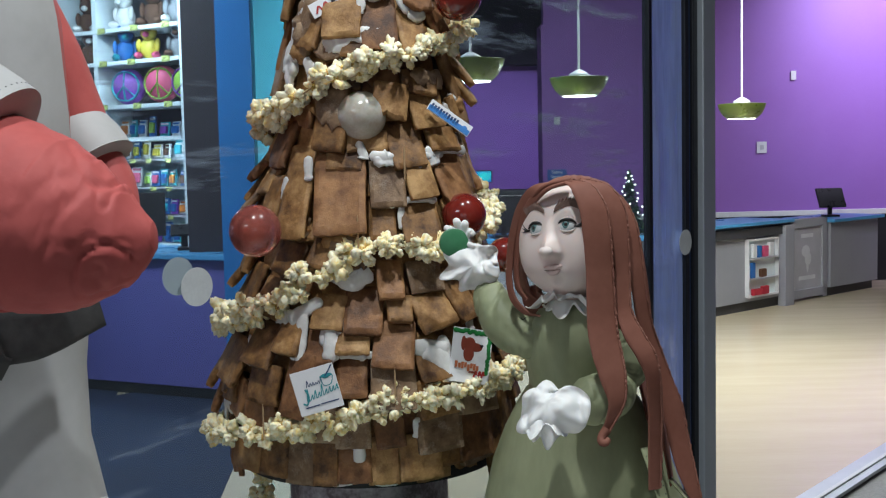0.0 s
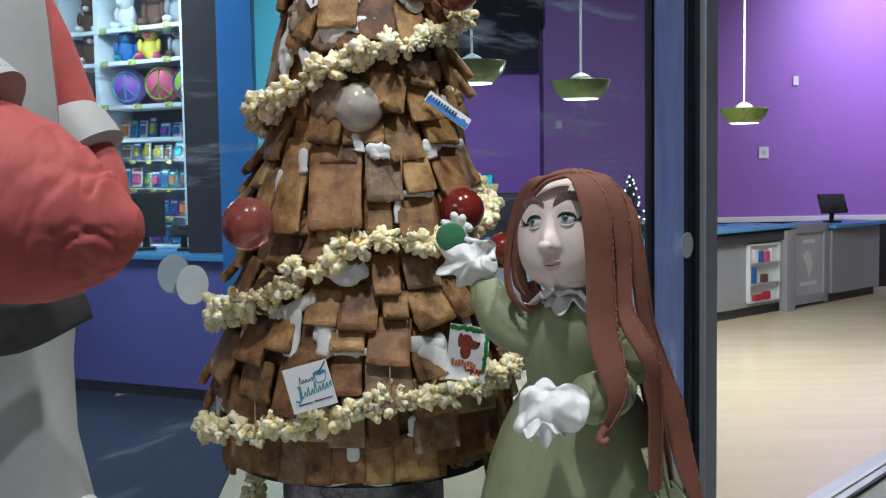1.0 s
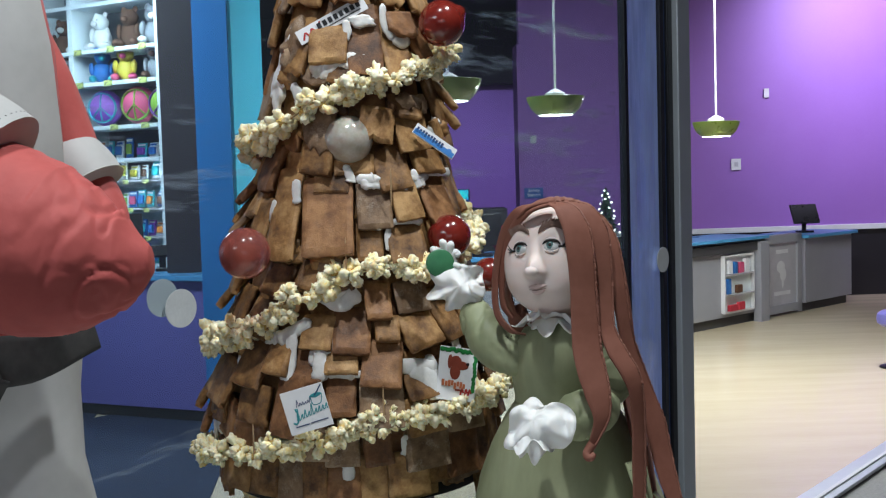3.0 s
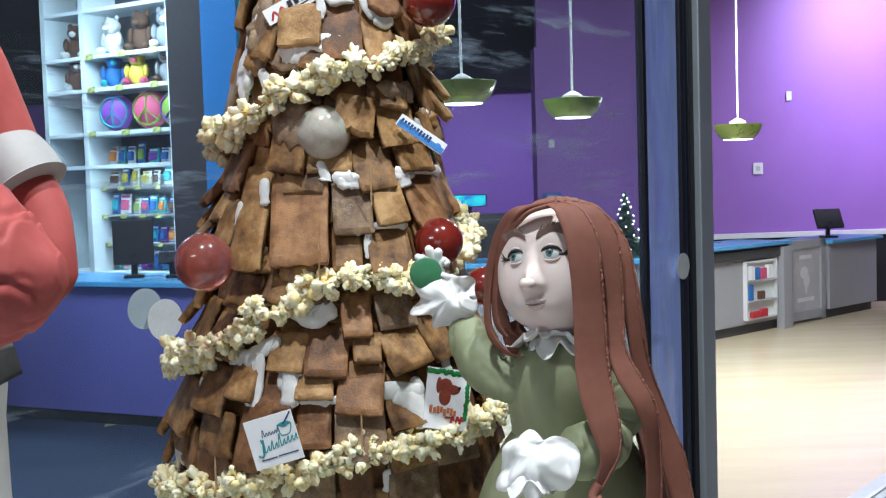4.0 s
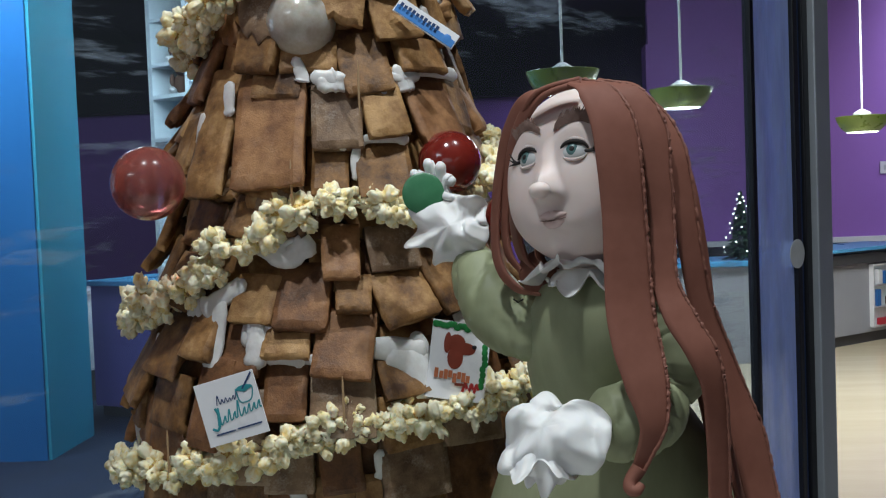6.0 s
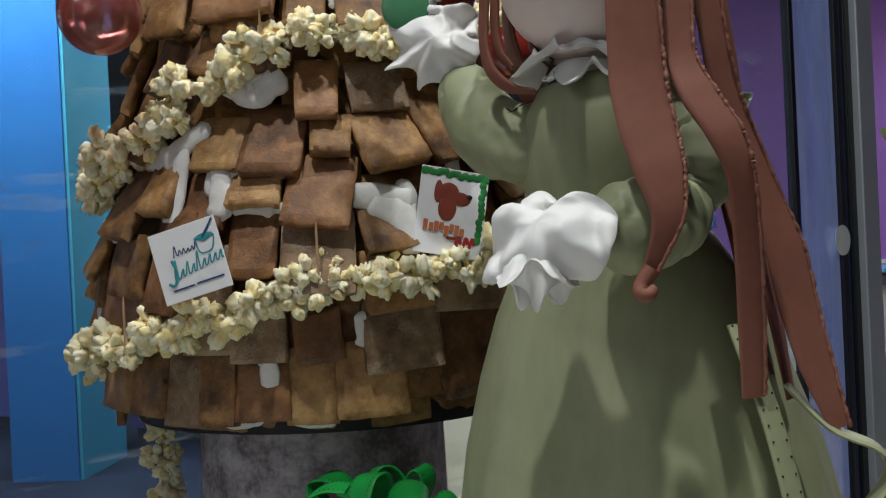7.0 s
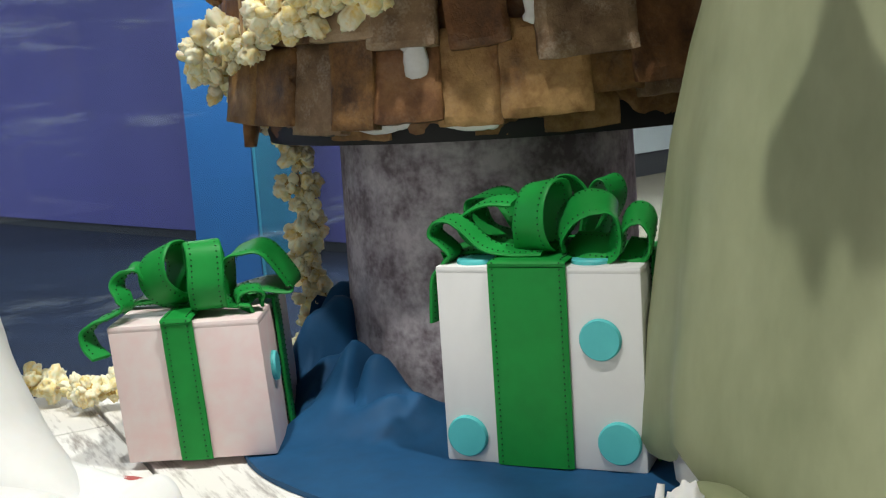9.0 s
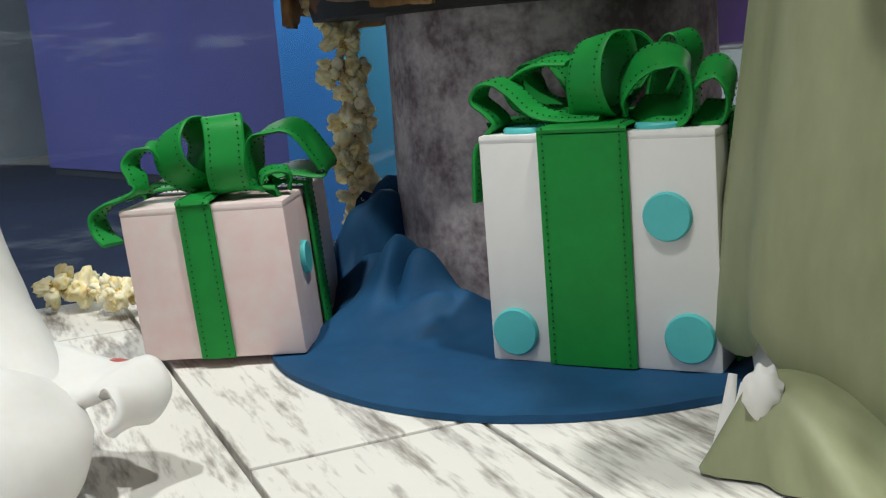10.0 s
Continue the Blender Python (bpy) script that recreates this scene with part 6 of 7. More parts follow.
girl()
disc = Acc().add(*sweep([(0, 0.004, 0), (0, 0.003, 0), (0, -0.003, 0), (0, -0.0045, 0)], [0.0168, 0.0180, 0.0180, 0.0158], 40)).ob("round_ornament", COOKIE_GREEN, angle=40)
disc.matrix_world = pose(0.0135, 1.401, 1.637, -4, 0, 8)
tagged(disc, "flat round green ornament held by the doll", "ornament")


# ---- figure in a red coat: one mesh ----
def coat_figure():
    A = Acc()
    mats = [COAT_RED, TRIM, BELT, LACE]
    nz = lambda q, s: noise.noise(tuple(np.array(q) * s))
    cx, cy = -0.535, 1.26
    def shell(prof, m, squash=0.8, wob=0.02, at=None):
        x0, y0 = at or (cx, cy)
        vs = []
        seg = 64
        for r, z in prof:
            for j in range(seg):
                a = 2 * np.pi * j / seg
                k = 1 + wob * nz((math.sin(a), math.cos(a), z * 5), 2.0)
                vs.append((x0 + r * k * math.sin(a), y0 - r * k * math.cos(a) * squash, z))
        fs = [(i * seg + j, i * seg + (j + 1) % seg, (i + 1) * seg + (j + 1) % seg, (i + 1) * seg + j) for i in range(len(prof) - 1) for j in range(seg)]
        fs += [tuple(range(seg))[::-1], tuple(range((len(prof) - 1) * seg, len(prof) * seg))]
        A.add(vs, fs, m)
    # trousers in one flowing form, widening to the foot
    shell([(0.185, TZ + 0.001), (0.183, TZ + 0.03), (0.172, TZ + 0.07), (0.150, 1.26), (0.124, 1.36), (0.108, 1.44), (0.106, 1.52), (0.112, 1.58)], 1, 0.75, 0.04, (-0.508, 1.235))
    lump2 = lambda u: np.array([1 + 0.06 * nz(p, 2.0) for p in u])
    # lower leg and foot: the same white, left lighter where light falls
    A.add(*sweep(smooth_path([(-0.515, 1.235, 1.42), (-0.465, 1.230, 1.36), (-0.415, 1.225, 1.300), (-0.382, 1.220, 1.250), (-0.345, 1.214, 1.200), (-0.295, 1.207, 1.166), (-0.248, 1.202, 1.152), (-0.222, 1.200, 1.149)], 8), [0.050, 0.062, 0.074, 0.078, 0.066, 0.046, 0.024, 0.008], 40), 3)
    A.add(*ball((-0.262, 1.155, 1.137), (0.072, 0.058, 0.040), 32, 20, None, lump2), 3)
    A.add(*strip(smooth_path([(-0.268, 1.205, 1.172), (-0.232, 1.205, 1.160), (-0.210, 1.204, 1.157), (-0.195, 1.203, 1.161), (-0.187, 1.199, 1.157), (-0.187, 1.193, 1.149), (-0.194, 1.186, 1.142)], 8), (0.25, 1, 0.25), [0.030, 0.034, 0.034, 0.032, 0.030, 0.026, 0.016], 0.009), 3)
    A.add(*ball((-0.214, 1.217, 1.158), (0.018, 0.010, 0.006), 18, 10), 0)
    # belt hanging loose
    A.add(*strip(smooth_path([(-0.60, 1.13, 1.585), (-0.50, 1.118, 1.572), (-0.42, 1.130, 1.572), (-0.362, 1.18, 1.588)], 8), (0, 0.15, 1), [0.05, 0.056, 0.052, 0.03], 0.009), 2)
    A.add(*strip(smooth_path([(-0.462, 1.112, 1.575), (-0.452, 1.112, 1.548), (-0.440, 1.116, 1.540)], 5), (1, 0, 0.2), 0.03, 0.006), 2)
    # coat, with a pale front panel
    shell([(0.108, 1.575), (0.114, 1.62), (0.118, 1.70), (0.120, 1.80), (0.115, 1.90), (0.100, 1.98), (0.06, 2.06)], 0, 0.8, 0.03)
    vs, fs = [], []
    for i in range(16):
        z = 1.60 + 0.42 * i / 15
        r = np.interp(z, [1.575, 1.62, 1.7, 1.8, 1.9, 1.98, 2.06], [0.112, 0.118, 0.122, 0.124, 0.119, 0.104, 0.065])
        edge = 92 + 6 * math.sin(z * 9)
        for j in range(24):
            a = radians(-75 + (edge + 75) * j / 23)
            vs.append((cx + r * math.sin(a), cy - r * math.cos(a) * 0.82 - 0.004, z))
    fs = [(i * 24 + j, i * 24 + j + 1, (i + 1) * 24 + j + 1, (i + 1) * 24 + j) for i in range(15) for j in range(23)]
    A.add(vs, fs, 1)
    # far arm, with its turned-up cuff and fist
    A.add(*sweep(smooth_path([(-0.508, 1.40, 1.96), (-0.478, 1.41, 1.88), (-0.456, 1.42, 1.809), (-0.438, 1.42, 1.759), (-0.414, 1.41, 1.72), (-0.405, 1.40, 1.68), (-0.400, 1.40, 1.645), (-0.404, 1.40, 1.620)], 8), [0.030, 0.034, 0.034, 0.032, 0.030, 0.030, 0.026, 0.010], 24), 0)
    p = smooth_path([(-0.458, 1.42, 1.800), (-0.442, 1.414, 1.774), (-0.426, 1.408, 1.749)], 8)
    A.add(*sweep(p, [0.030, 0.038, 0.042, 0.044, 0.044], 40), 1)
    A.add(*sweep([p[-1] + (p[-1] - p[-2]) * k for k in (0.0, 0.4, 0.8)], [0.044, 0.0455, 0.042], 40), 1)
    # near sleeve: a great crumpled mitten out of a stitched cuff
    p = smooth_path([(-0.500, 1.05, 1.768), (-0.450, 1.035, 1.738), (-0.405, 1.025, 1.710), (-0.362, 1.02, 1.690), (-0.322, 1.02, 1.680), (-0.288, 1.02, 1.676), (-0.262, 1.02, 1.677)], 26)
    v, f = sweep(p, [0.060, 0.074, 0.084, 0.084, 0.070, 0.046, 0.014], 90)
    v = np.array(v)
    c = np.repeat(p, 90, axis=0)
    def crumple(q):
        tipw = min(1, max(0, (q[0] + 0.40) / 0.10))
        tip2 = min(1, max(0, (q[0] + 0.345) / 0.06))
        crease = max(0, 1 - 9 * abs(nz(q + np.array((0.3, 0, 0)), 17))) + 0.6 * max(0, 1 - 7 * abs(nz(q + np.array((0, 0.7, 0)), 34)))
        return 1 + 0.035 * nz(q, 10) + (0.022 + 0.03 * tip2) * tipw * nz(q, 34) + 0.012 * nz(q, 95) - (0.02 + 0.07 * tip2) * crease * tipw
    A.add(c + (v - c) * np.array([crumple(q) for q in v])[:, None], f, 0)
    ax_ = np.array((0.045, 0.0, -0.038)) / 0.0589
    p = [np.array((-0.453, 1.025, 1.774)) + ax_ * d for d in (-0.02, 0.0, 0.022, 0.040, 0.044, 0.040)]
    A.add(*sweep(p, np.array([0.080, 0.083, 0.085, 0.085, 0.082, 0.076]), 60), 1)
    for k in range(60):
        a = 2 * math.pi * k / 60
        s_ = np.array((0.645, 0, 0.764)) * math.cos(a) + np.array((0, 1.0, 0)) * math.sin(a)
        A.add(*ball(np.array((-0.453, 1.025, 1.774)) + ax_ * 0.032 + s_ * 0.0848, (0.0010, 0.0010, 0.0007), 6, 4), 2)
    o = A.ob("coat_doll", mats, angle=60)
    return tagged(o, "fondant doll in a coral red coat and white trousers darkened for shade", "doll")


coat_figure()


# ---- shop: pendant lamps ----
def pendant(x, y, z, r):
    t = thing("pendant_lamp", "olive green glass pendant lamp, lit, on a white cord", "lamp", "pendant lamps", at=(x, y, z))
    prof = [(0.30, -0.50), (0.62, -0.48), (0.82, -0.30), (0.95, -0.05), (1.0, 0.12), (0.985, 0.13), (0.93, -0.03), (0.78, -0.27), (0.56, -0.42), (0.30, -0.44)]
    v, f = lathe([(a * r, b * r) for a, b in prof], (0, 0), 48, None, False)
    n = len(prof)
    f += [((n - 1) * 48 + j, (n - 1) * 48 + (j + 1) % 48, (j + 1) % 48, j) for j in range(48)]
    Acc().add(v, f).ob("shade", LAMP_GREEN, t)
    Acc().add(*lathe([(0.05 * r, -0.47 * r), (0.58 * r, -0.492 * r), (0.58 * r, -0.505 * r), (0.05 * r, -0.515 * r)], (0, 0), 40)).ob("diffuser", BULB, t, "glowing round diffuser")
    Acc().add(*sweep([(0, 0, 4.67 - z), (0, 0, 0.05), (0, 0, -0.3 * r)], 0.0085, 8)).ob("cord", CORD, t)
    Acc().add(*lathe([(0.05, 0.0), (0.07, 0.01), (0.07, 0.05), (0.02, 0.08)], (0, 0), 20)).ob("fitting", RAIL, t)
    data = bpy.data.lights.new("pendant_bulb", "POINT")
    data.energy, data.color, data.shadow_soft_size = 18, (1, 0.95, 0.85), 0.08
    o = new("pendant_bulb", data)
    o.location = (x, y, z - 0.62 * r)


pendant(2.60, 9.75, 2.13, 0.205)
pendant(0.985, 8.0, 2.265, 0.208)
pendant(0.205, 7.4, 2.35, 0.225)

# ---- ceiling downlights ----
for x, y in ((0.36, 9.0), (0.9, 14.2), (1.0, 11.0), (-1.7, 12.0), (-0.3, 16.0), (2.4, 13.6), (4.9, 13.0)):
    t = thing("downlight", "small round recessed downlight in the black ceiling", "downlight", "ceiling downlights", at=(x, y, 4.63))
    Acc().add(*lathe([(0.09, -0.012), (0.11, -0.010), (0.11, 0.02), (0.08, 0.02)], (0, 0), 28, None, False)).ob("ring", RAIL, t)
    Acc().add(*lathe([(0.01, -0.004), (0.088, -0.006), (0.088, 0.0), (0.01, 0.0)], (0, 0), 24)).ob("lens", DOWN, t)

# ---- till counters along the slanting line ----
m_till, till_ln = along(2.42, 11.31, 5.516, 14.07)


def cabinet(s0, s1, label):
    w = s1 - s0
    t = thing("till_cabinet", label, "cabinet", "till counters")
    t.matrix_world = m_till @ Matrix.Translation((s0, 0, 0))
    return t, w


t, w = cabinet(0.0, 2.06, "grey till counter with lit display shelves in its front")
Acc().add(*box((w / 2, 0.35, 0.53), (w, 0.56, 0.84), None, 0.004)).ob("body", COUNTER_GREY, t, smooth=False)
Acc().add(*box((w / 2 - 0.02, 0.36, 0.055), (w - 0.10, 0.5, 0.11))).ob("kickplate", DARK_GREY, t, smooth=False)
Acc().add(*box((w / 2, 0.05, 0.87), (w, 0.06, 0.10), None, 0.003)).ob("band", DARK_GREY, t, "darker grey band under the worktop", smooth=False)
Acc().add(*box((w - 0.09, 0.03, 0.46), (0.18, 0.10, 0.92), None, 0.006)).ob("end_post", COUNTER_GREY, t, smooth=False)
Acc().add(*box((w / 2 - 0.02, 0.32, 0.965), (w + 0.02, 0.7, 0.035), None, 0.006)).ob("worktop", COUNTER_TOP, t, smooth=False)
x0, x1 = w - 0.84, w - 0.26
bx = Acc()
for c, s in (((x0, 0.045, 0.475), (0.02, 0.05, 0.62)), ((x1, 0.045, 0.475), (0.02, 0.05, 0.62)), (((x0 + x1) / 2, 0.045, 0.785), (x1 - x0, 0.05, 0.02)), (((x0 + x1) / 2, 0.045, 0.165), (x1 - x0, 0.05, 0.02))):
    bx.add(*box(c, s))
bx.ob("display_rim", RAIL, t, smooth=False)
Acc().add(*box(((x0 + x1) / 2, 0.064, 0.475), (x1 - x0, 0.006, 0.60))).ob("display_back", SHELF_WHITE, t, smooth=False)
for z in (0.36, 0.58):
    Acc().add(*box(((x0 + x1) / 2, 0.03, z), (x1 - x0 - 0.02, 0.06, 0.012))).ob("display_shelf", FROST, t, smooth=False)
PRODUCT = [mat("product_%s" % n, c, None, 6, 0.5, 0.02) for n, c in (("pink", (0.55, 0.08, 0.18)), ("blue", (0.03, 0.14, 0.42)), ("red", (0.45, 0.03, 0.05)), ("lime", (0.25, 0.42, 0.05)), ("violet", (0.22, 0.06, 0.40)), ("yellow", (0.60, 0.50, 0.06)), ("aqua", (0.05, 0.38, 0.45)), ("white", (0.70, 0.70, 0.72)), ("brown", (0.12, 0.055, 0.03)), ("orange", (0.60, 0.20, 0.03)))]


def product(m, x, y, z, w, d, h, col, label):
    o = Acc().add(*box((0, 0, h / 2), (w, d, h), None, min(w, h) * 0.12)).ob("product_box", PRODUCT[col], smooth=False)
    o.matrix_world = m @ Matrix.Translation((x, y, z))
    tagged(o, label, "product", "goods on show")


for x, z, w_, h_, c in ((x0 + 0.10, 0.59, 0.07, 0.15, 7), (x0 + 0.20, 0.59, 0.06, 0.13, 1), (x0 + 0.32, 0.59, 0.09, 0.12, 0), (x0 + 0.43, 0.59, 0.08, 0.15, 7), (x0 + 0.07, 0.37, 0.07, 0.17, 1), (x0 + 0.28, 0.37, 0.10, 0.09, 8), (x0 + 0.16, 0.176, 0.16, 0.07, 2), (x0 + 0.32, 0.176, 0.12, 0.09, 2)):
    product(m_till, x, 0.030, z, w_, 0.045, h_, c, "small coloured pack on the counter's display shelf")

t, w = cabinet(2.10, 2.92, "grey low gate with a frosted panel between the tills")
gx = Acc()
for c, s in (((0.05, 0.10, 0.49), (0.10, 0.08, 0.94)), ((w - 0.05, 0.10, 0.49), (0.10, 0.08, 0.94)), ((w / 2, 0.10, 0.91), (w, 0.08, 0.10)), ((w / 2, 0.10, 0.09), (w, 0.08, 0.10))):
    gx.add(*box(c, s, None, 0.004))
gx.ob("gate_frame", COUNTER_GREY, t, smooth=False)
Acc().add(*box((w / 2, 0.10, 0.50), (w - 0.2, 0.03, 0.74))).ob("panel", FROST, t, "frosted grey panel", smooth=False)
sh = Acc()
for c, r in (((w / 2 - 0.03, 0.58), (0.09, 0.07)), ((w / 2 + 0.02, 0.49), (0.07, 0.08)), ((w / 2 + 0.01, 0.40), (0.025, 0.07))):
    sh.add(*ball((c[0], 0.083, c[1]), (r[0], 0.002, r[1]), 20, 10))
sh.ob("pale_emblem", RAIL, t, "pale round emblem shapes")
for z, ww in ((0.76, 0.26), (0.27, 0.36)):
    Acc().add(*box((w / 2, 0.084, z), (ww, 0.003, 0.045))).ob("text_bar", RAIL, t, smooth=False)

t, w = cabinet(2.98, till_ln - 0.02, "grey till counter with a blue worktop")
Acc().add(*box((w / 2, 0.35, 0.50), (w, 0.60, 0.78), None, 0.006)).ob("body", COUNTER_GREY, t, smooth=False)
Acc().add(*box((w / 2, 0.37, 0.055), (w - 0.06, 0.52, 0.11))).ob("kickplate", DARK_GREY, t, smooth=False)
Acc().add(*box((w / 2, 0.33, 0.91), (w + 0.08, 0.70, 0.04), None, 0.008)).ob("worktop", COUNTER_TOP, t, smooth=False)


def monitor(m, x, y, z, w, h, tilt, turn, label, lit=False):
    t = thing("monitor", label, "monitor", "till screens")
    t.matrix_world = m @ Matrix.Translation((x, y, z)) @ pose(0, 0, 0, 0, 0, turn)
    Acc().add(*box((0, 0, 0.012), (w * 0.5, 0.16, 0.024), None, 0.006)).ob("foot", SCREEN, t, smooth=False)
    Acc().add(*box((0, 0.02, 0.09), (0.05, 0.03, 0.16), None, 0.004)).ob("stand", SCREEN, t, smooth=False)
    Acc().add(*box((0, 0, 0), (w, 0.03, h), pose(0, 0, 0.10 + h / 2, tilt), 0.006)).ob("bezel", SCREEN, t, smooth=False)
    if lit:
        Acc().add(*box((0, -0.018, 0), (w * 0.93, 0.004, h * 0.86), pose(0, 0, 0.10 + h / 2, tilt))).ob("display", SCREEN_ON, t, "glowing teal and blue display", smooth=False)


monitor(m_till, 3.42, 0.30, 0.93, 0.34, 0.26, -30, -35, "black tilted till screen on the counter")
monitor(Matrix(), 0.60, 11.0, 0.96, 0.40, 0.31, -6, 5, "black till screen on the blue desk")
monitor(Matrix(), -2.30, 8.72, 1.09, 0.30, 0.34, -5, 12, "black till screen on the purple counter")
monitor(Matrix(), -1.98, 8.60, 1.09, 0.20, 0.10, -40, 10, "small black card terminal on the purple counter")
desk2 = thing("till_desk", "blue-topped desk at the back of the shop", "desk")
Acc().add(*box((0.9, 11.3, 0.45), (2.1, 0.7, 0.90), None, 0.005)).ob("body", COUNTER_GREY, desk2, smooth=False)
Acc().add(*box((0.9, 11.28, 0.93), (2.2, 0.8, 0.05), None, 0.008)).ob("worktop", COUNTER_TOP, desk2, smooth=False)
monitor(Matrix(), 0.44, 14.6, 1.32, 0.44, 0.16, 0, 0, "glowing teal screen at the back of the shop", True)
shelf_far = thing("low_unit", "dark low unit under the glowing screen", "unit")
Acc().add(*box((0.44, 14.75, 0.66), (1.4, 0.5, 1.32), None, 0.01)).ob("body", DARK_GREY, shelf_far, smooth=False)
redbag = Acc().add(*ball((0, 0, 0.14), (0.15, 0.12, 0.14), 18, 12, None, lambda u: np.array([1 + 0.2 * noise.noise(tuple(p * 2.2)) for p in u]))).ob("red_bag", PRODUCT[2])
redbag.location = (0.86, 11.2, 0.955)
tagged(redbag, "slumped red bag on the blue desk", "bag")

# ---- socket, sign, little fir ----
m_wall, wl = along(1.36, 14.72, 8.4, 15.02)


def plate(s, z, w, h, name, label):
    o = Acc().add(*box((0, -0.008, 0), (w, 0.014, h), None, 0.004)).ob(name, RAIL, smooth=False)
    o.matrix_world = m_wall @ Matrix.Translation((s, 0, z))
    tagged(o, label, "wall plate", "wall plates")
    return o


o = plate(2.86, 1.80, 0.13, 0.15, "wall_socket", "white electric socket on the purple wall")
Acc().add(*box((0, -0.018, 0), (0.05, 0.008, 0.06), None, 0.003)).ob("socket_face", FROST, o, smooth=False)
plate(3.28, 2.73, 0.07, 0.12, "wall_sensor", "small white plate on the purple wall")
plate(0.16, 2.20, 0.08, 0.10, "wall_sensor", "small grey plate on the purple wall")

sign = thing("wall_sign", "blue sign that reads Safety Station in white", "sign")
sign.matrix_world = m_wall @ Matrix.Translation((0.02, -0.012, 1.50))
Acc().add(*box((0.13, 0, 0), (0.25, 0.012, 0.14), None, 0.003)).ob("plate", SIGN_BLUE, sign, smooth=False)
for txt, z in (("Safety", 0.016), ("Station", -0.043)):
    cu = bpy.data.curves.new("sign_text", "FONT")
    cu.body, cu.size, cu.align_x, cu.extrude = txt, 0.062, "CENTER", 0.001
    cu.materials.append(WHITE_TEXT)
    o = new("sign_text", cu)
    o.parent = sign
    o.matrix_local = Matrix.Translation((0.13, -0.009, z)) @ pose(0, 0, 0, 90)

fir = thing("fir_tree", "small dark Christmas tree with white fairy lights on the counter", "christmas tree", at=(1.86, 11.15, 0.955))
rr = random.Random(5)
nv, nf = [], []
for i in range(700):
    z = 0.03 + 0.60 * rr.random() ** 1.3
    r = 0.20 * (1 - z / 0.66)
    a = rr.uniform(0, 6.283)
    d = Vector((math.cos(a), math.sin(a), -0.15))
    p0, p1 = Vector((0, 0, z)), Vector((0, 0, z)) + d * r * rr.uniform(0.7, 1.1)
    s = d.cross(Vector((0, 0, 1))).normalized() * 0.012
    k = len(nv)
    nv += [p0 + s * 0.3, p0 - s * 0.3, p1 - s, p1 + s, (p0 + p1) / 2 + Vector((0, 0, 0.012))]
    nf += [(k, k + 1, k + 4), (k + 1, k + 2, k + 4), (k + 2, k + 3, k + 4), (k + 3, k, k + 4), (k, k + 3, k + 2, k + 1)]
Acc().add(nv, nf).ob("needles", FIR, fir, smooth=False)
Acc().add(*sweep([(0, 0, 0), (0, 0, 0.3), (0, 0, 0.64)], [0.02, 0.012, 0.004], 8)).ob("trunk", CORE, fir)
for i in range(34):
    z = 0.05 + 0.56 * i / 33
    r = 0.205 * (1 - z / 0.66) + 0.004
    a = i * 2.4
    Acc().add(*ball((r * math.cos(a), r * math.sin(a), z), 0.0085, 8, 6)).ob("fairy_light", FAIRY, fir)

# ---- toy shelves at the back on the left of the shop ----
unit = thing("toy_shelf", "tall white toy shelf, half full, lit from above", "shelf")
UX0, UX1, UY = -4.05, -2.42, 10.55
UD = -3.52
m_shelf = Matrix.Translation((-2.255, 10.0, 0)) @ pose(0, 0, 0, 0, 0, -32) @ Matrix.Translation((-UX1, -UY, 0))
unit.matrix_world = m_shelf


def spread(x):
    return UX1 + (x - UX1) * 1.30


for x in (UX0, UD, UX1):
    Acc().add(*box((x, UY + 0.2, 1.9), (0.06, 0.42, 3.8), None, 0.004)).ob("upright", SHELF_WHITE, unit, smooth=False)
Acc().add(*box(((UX0 + UX1) / 2, UY + 0.40, 2.85), (UX1 - UX0, 0.03, 1.9))).ob("back_panel", SHELF_BACK, unit, smooth=False)
Acc().add(*box(((UX0 + UX1) / 2, UY + 0.40, 1.45), (UX1 - UX0, 0.03, 0.9))).ob("slatwall", SLAT_BACK, unit, smooth=False)
for z in (1.02, 2.00, 2.30, 2.70, 3.00, 3.42):
    Acc().add(*box(((UX0 + UX1) / 2, UY + 0.18, z - 0.02), (UX1 - UX0 - 0.06, 0.40, 0.035), None, 0.003)).ob("shelf_board", SHELF_WHITE, unit, smooth=False)
for z in (1.28, 1.54, 1.80):
    Acc().add(*box(((UD + UX1) / 2, UY + 0.25, z - 0.01), (UX1 - UD - 0.08, 0.26, 0.014), None, 0.002)).ob("glass_shelf", FROST, unit, smooth=False)
rr = random.Random(9)
TAG = mat("price_tag", (0.62, 0.66, 0.20), (0.05, 0.06, 0.03), 55, 0.5, 0, lo=0.46, hi=0.5)
for z in (1.02, 1.28, 1.54, 1.80, 2.30, 2.70, 3.00):
    for x in np.arange(UD + 0.1, -2.5, 0.22 if z < 2 else 0.42):
        o = Acc().add(*box((0, 0, 0), (0.07 if z < 2 else 0.10, 0.006, 0.04 if z < 2 else 0.055), None, 0.002)).ob("price_tag", TAG, smooth=False)
        o.matrix_world = m_shelf @ Matrix.Translation((x + rr.uniform(-0.04, 0.04), UY - 0.028 if z > 2 else UY + 0.11, z - 0.02))
        tagged(o, "yellow-green price tag on the toy shelf's edge", "price tag", "price tags")
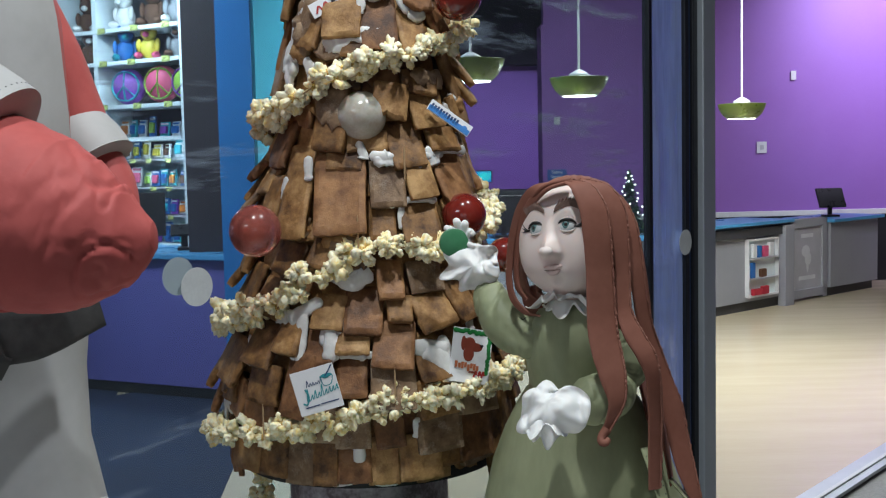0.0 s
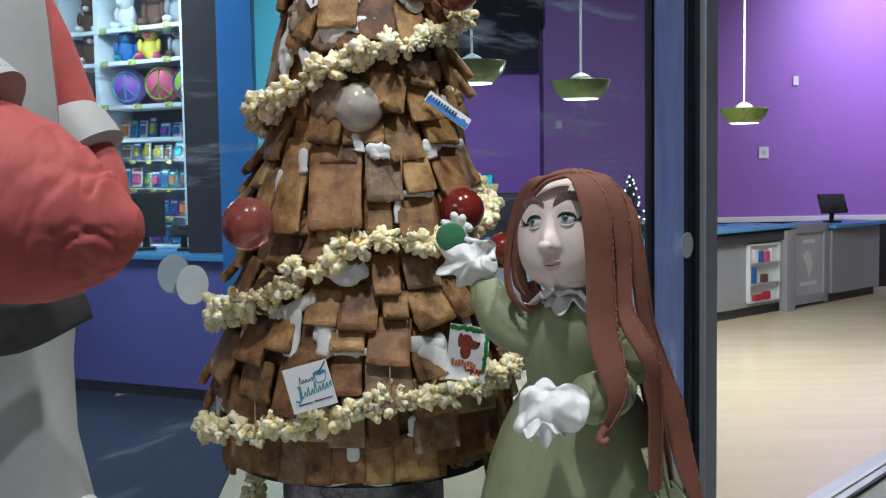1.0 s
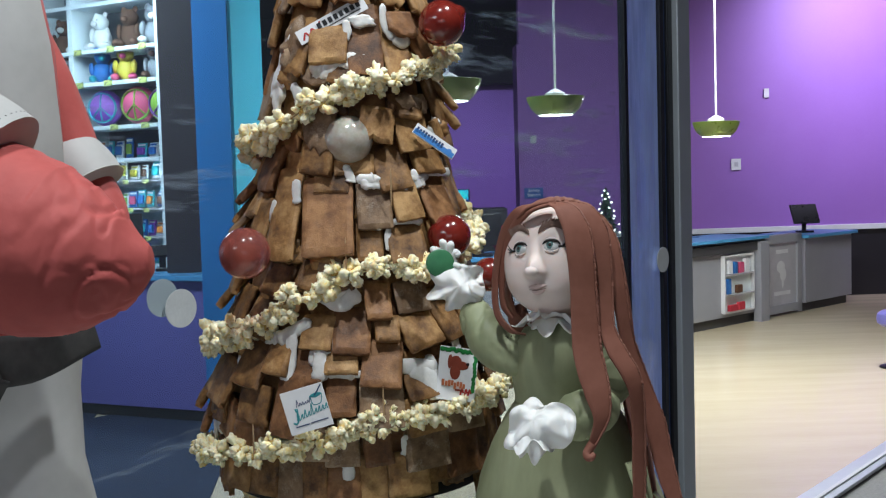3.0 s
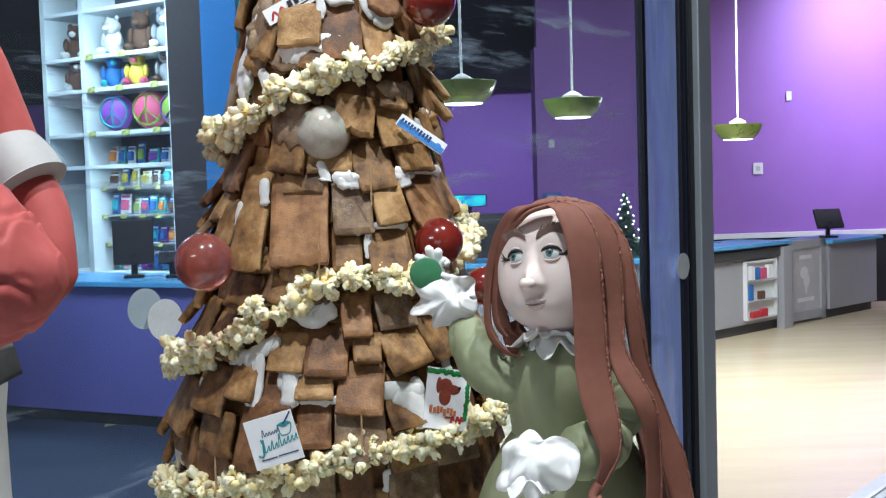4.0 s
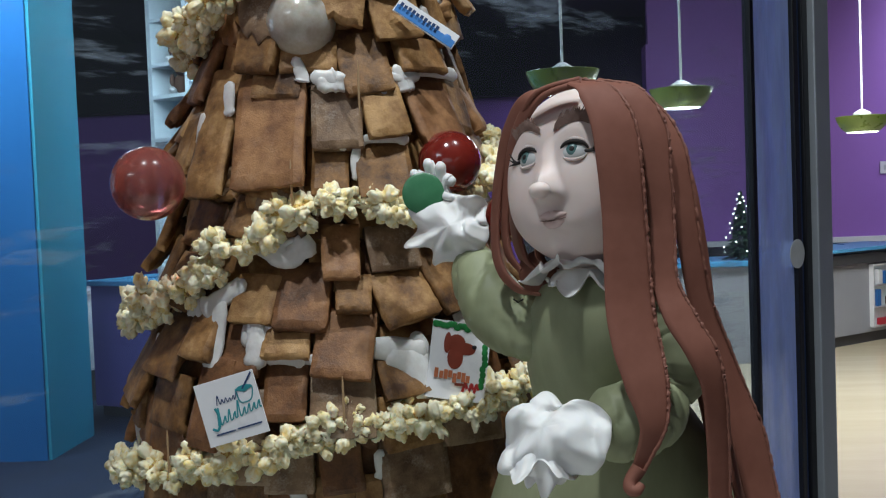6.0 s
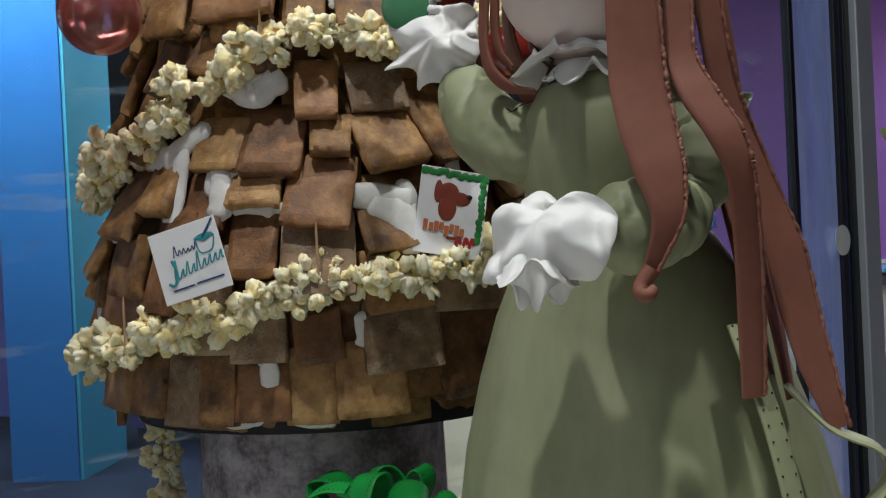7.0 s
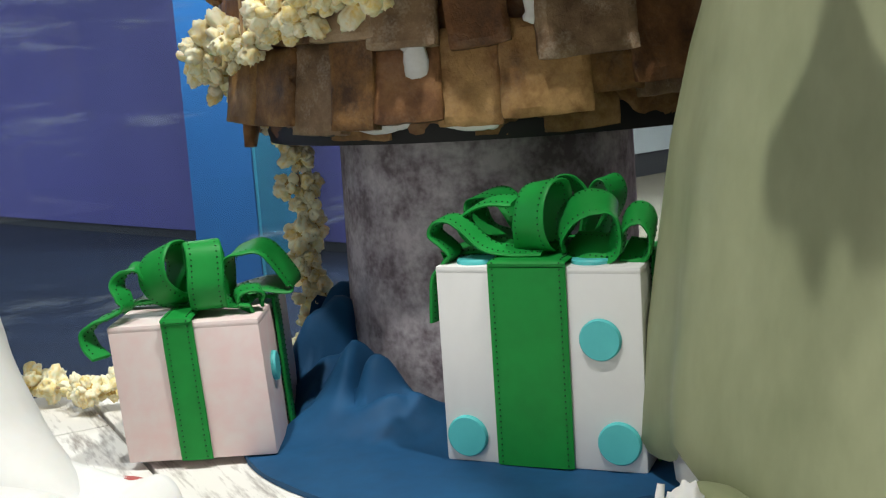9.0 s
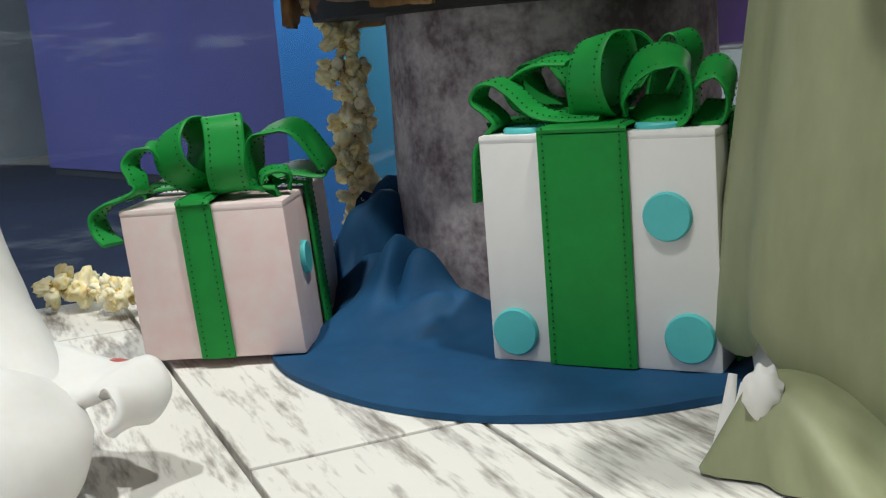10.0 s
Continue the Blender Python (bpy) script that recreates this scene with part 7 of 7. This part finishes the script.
def toy_pack(x, z, w, h, card, inner):
    t = thing("toy_pack", "small bright toy pack on the shelf", "product", "goods on show")
    t.matrix_world = m_shelf @ Matrix.Translation((x, UY + 0.20, z)) @ pose(0, 0, 0, -6, 0, rr.uniform(-14, 14))
    Acc().add(*box((0, 0.012, h / 2), (w, 0.020, h), None, 0.004)).ob("card", PRODUCT[card], t, smooth=False)
    Acc().add(*box((0, -0.010, h * 0.42), (w * 0.74, 0.030, h * 0.52), None, 0.010)).ob("blister", PRODUCT[inner], t, smooth=False)
    Acc().add(*box((0, -0.001, h * 0.86), (w * 0.80, 0.004, h * 0.12))).ob("title_bar", PRODUCT[7 if card != 7 else inner], t, smooth=False)


for z in (1.028, 1.288, 1.548, 1.808, 2.008):
    x = UD + 0.06
    while x < -2.52:
        w_ = rr.uniform(0.07, 0.13)
        toy_pack(x + w_ / 2, z, w_, rr.uniform(0.12, 0.19), rr.choice((7, 6, 6, 7, 1, 7, 4)), rr.choice((0, 1, 3, 4, 5, 6, 9, 8)))
        x += w_ + rr.uniform(0.015, 0.06)


def blob(c, r, s=0.12, seed=0):
    return ball(c, r, 18, 12, None, lambda u: np.array([1 + s * noise.noise(tuple(p * 2 + seed)) for p in u]))


def plush(x, z, k, body, second, label):
    t = Acc()
    t.add(*blob((0, 0, 0.10 * k), (0.085 * k, 0.075 * k, 0.10 * k), seed=x), 0)
    t.add(*blob((0.01 * k, -0.03 * k, 0.24 * k), (0.075 * k, 0.07 * k, 0.07 * k), seed=x + 1), 0)
    t.add(*blob((0.01 * k, -0.10 * k, 0.22 * k), (0.032 * k, 0.03 * k, 0.026 * k), seed=x + 2), 1)
    for sx in (-1, 1):
        t.add(*blob((0.055 * k * sx + 0.01 * k, -0.02 * k, 0.305 * k), (0.024 * k, 0.014 * k, 0.026 * k)), 0)
        t.add(*blob((0.085 * k * sx, -0.06 * k, 0.035 * k), (0.035 * k, 0.07 * k, 0.032 * k)), 1)
        t.add(*blob((0.09 * k * sx, -0.03 * k, 0.13 * k), (0.026 * k, 0.03 * k, 0.06 * k)), 0)
        t.add(*ball((0.028 * k * sx + 0.01 * k, -0.095 * k, 0.255 * k), 0.008 * k, 8, 6), 2)
    o = t.ob("plush_toy", [body, second, SCREEN], angle=180)
    o.matrix_world = m_shelf @ Matrix.Translation((spread(x), UY + 0.14, z)) @ pose(0, 0, 0, 0, 0, rr.uniform(0, 45))
    tagged(o, label, "plush toy", "plush toys on the shelf")


WHITE_FUR = mat("white_fur", (0.66, 0.66, 0.64), None, 40, 0.9, 0.6, 90)
BROWN_FUR = mat("brown_fur", (0.10, 0.05, 0.03), None, 40, 0.9, 0.6, 90)
GREY_FUR = mat("grey_fur", (0.22, 0.23, 0.25), None, 40, 0.9, 0.6, 90)
plush(-3.06, 3.003, 1.05, WHITE_FUR, WHITE_FUR, "white plush bear on the toy shelf")
plush(-2.78, 3.003, 1.1, BROWN_FUR, BROWN_FUR, "dark brown plush animal on the toy shelf")
plush(-2.55, 3.003, 1.1, GREY_FUR, WHITE_FUR, "pale grey plush animal on the toy shelf")
plush(-3.08, 2.703, 1.0, PRODUCT[1], PRODUCT[6], "blue plush monkey on the toy shelf")
plush(-2.84, 2.703, 1.0, PRODUCT[5], PRODUCT[0], "yellow and pink plush monkey on the toy shelf")
plush(-2.55, 2.703, 0.95, GREY_FUR, BROWN_FUR, "dark grey plush toy on the toy shelf")
plush(-3.45, 2.703, 1.0, BROWN_FUR, WHITE_FUR, "brown plush toy on the toy shelf")
plush(-3.45, 3.003, 1.0, BROWN_FUR, WHITE_FUR, "brown plush dog on the toy shelf")


def peace(x, z, r, c1, c2):
    t = thing("peace_cushion", "round cushion with a peace sign in bright colours", "cushion", "peace cushions")
    t.matrix_world = m_shelf @ Matrix.Translation((spread(x), UY + 0.10, z + r)) @ pose(0, 0, 0, 0, 0, 20)
    Acc().add(*ball((0, 0, 0), (r, 0.10, r), 32, 18)).ob("cushion", c1, t)
    ring = [(0.80 * r * math.cos(a), -0.062, 0.80 * r * math.sin(a)) for a in np.linspace(0, 2 * math.pi, 40, endpoint=False)]
    Acc().add(*sweep(ring, 0.13 * r, 8, 0.4, None, True)).ob("rim", c2, t)
    a = Acc()
    for e in ((0, -0.8), (0, 0.8), (-0.58, -0.58), (0.58, -0.58)):
        a.add(*sweep([(0, -0.100, 0), (e[0] * r * 0.6, -0.088, e[1] * r * 0.6), (e[0] * r, -0.064, e[1] * r)], 0.10 * r, 8, 0.4))
    a.ob("peace_bars", c2, t)


peace(-3.03, 2.303, 0.165, PRODUCT[4], PRODUCT[6])
peace(-2.70, 2.303, 0.170, PRODUCT[0], PRODUCT[3])
peace(-2.44, 2.303, 0.165, PRODUCT[3], PRODUCT[4])

# ---- stool by the tills ----
st = thing("stool", "low round purple stool on a black pedestal", "stool", at=(4.03, 9.45, 0))
Acc().add(*lathe([(0.02, 0.36), (0.10, 0.362), (0.135, 0.39), (0.142, 0.43), (0.135, 0.47), (0.10, 0.495), (0.02, 0.50)], (0, 0), 36)).ob("seat", PURPLE_PANEL, st)
Acc().add(*sweep([(0, 0, 0.02), (0, 0, 0.38)], 0.055, 16)).ob("pedestal", SCREEN, st)
Acc().add(*lathe([(0.115, 0.006), (0.12, 0.012), (0.10, 0.026), (0.05, 0.034)], (0, 0), 32)).ob("foot_plate", SCREEN, st)
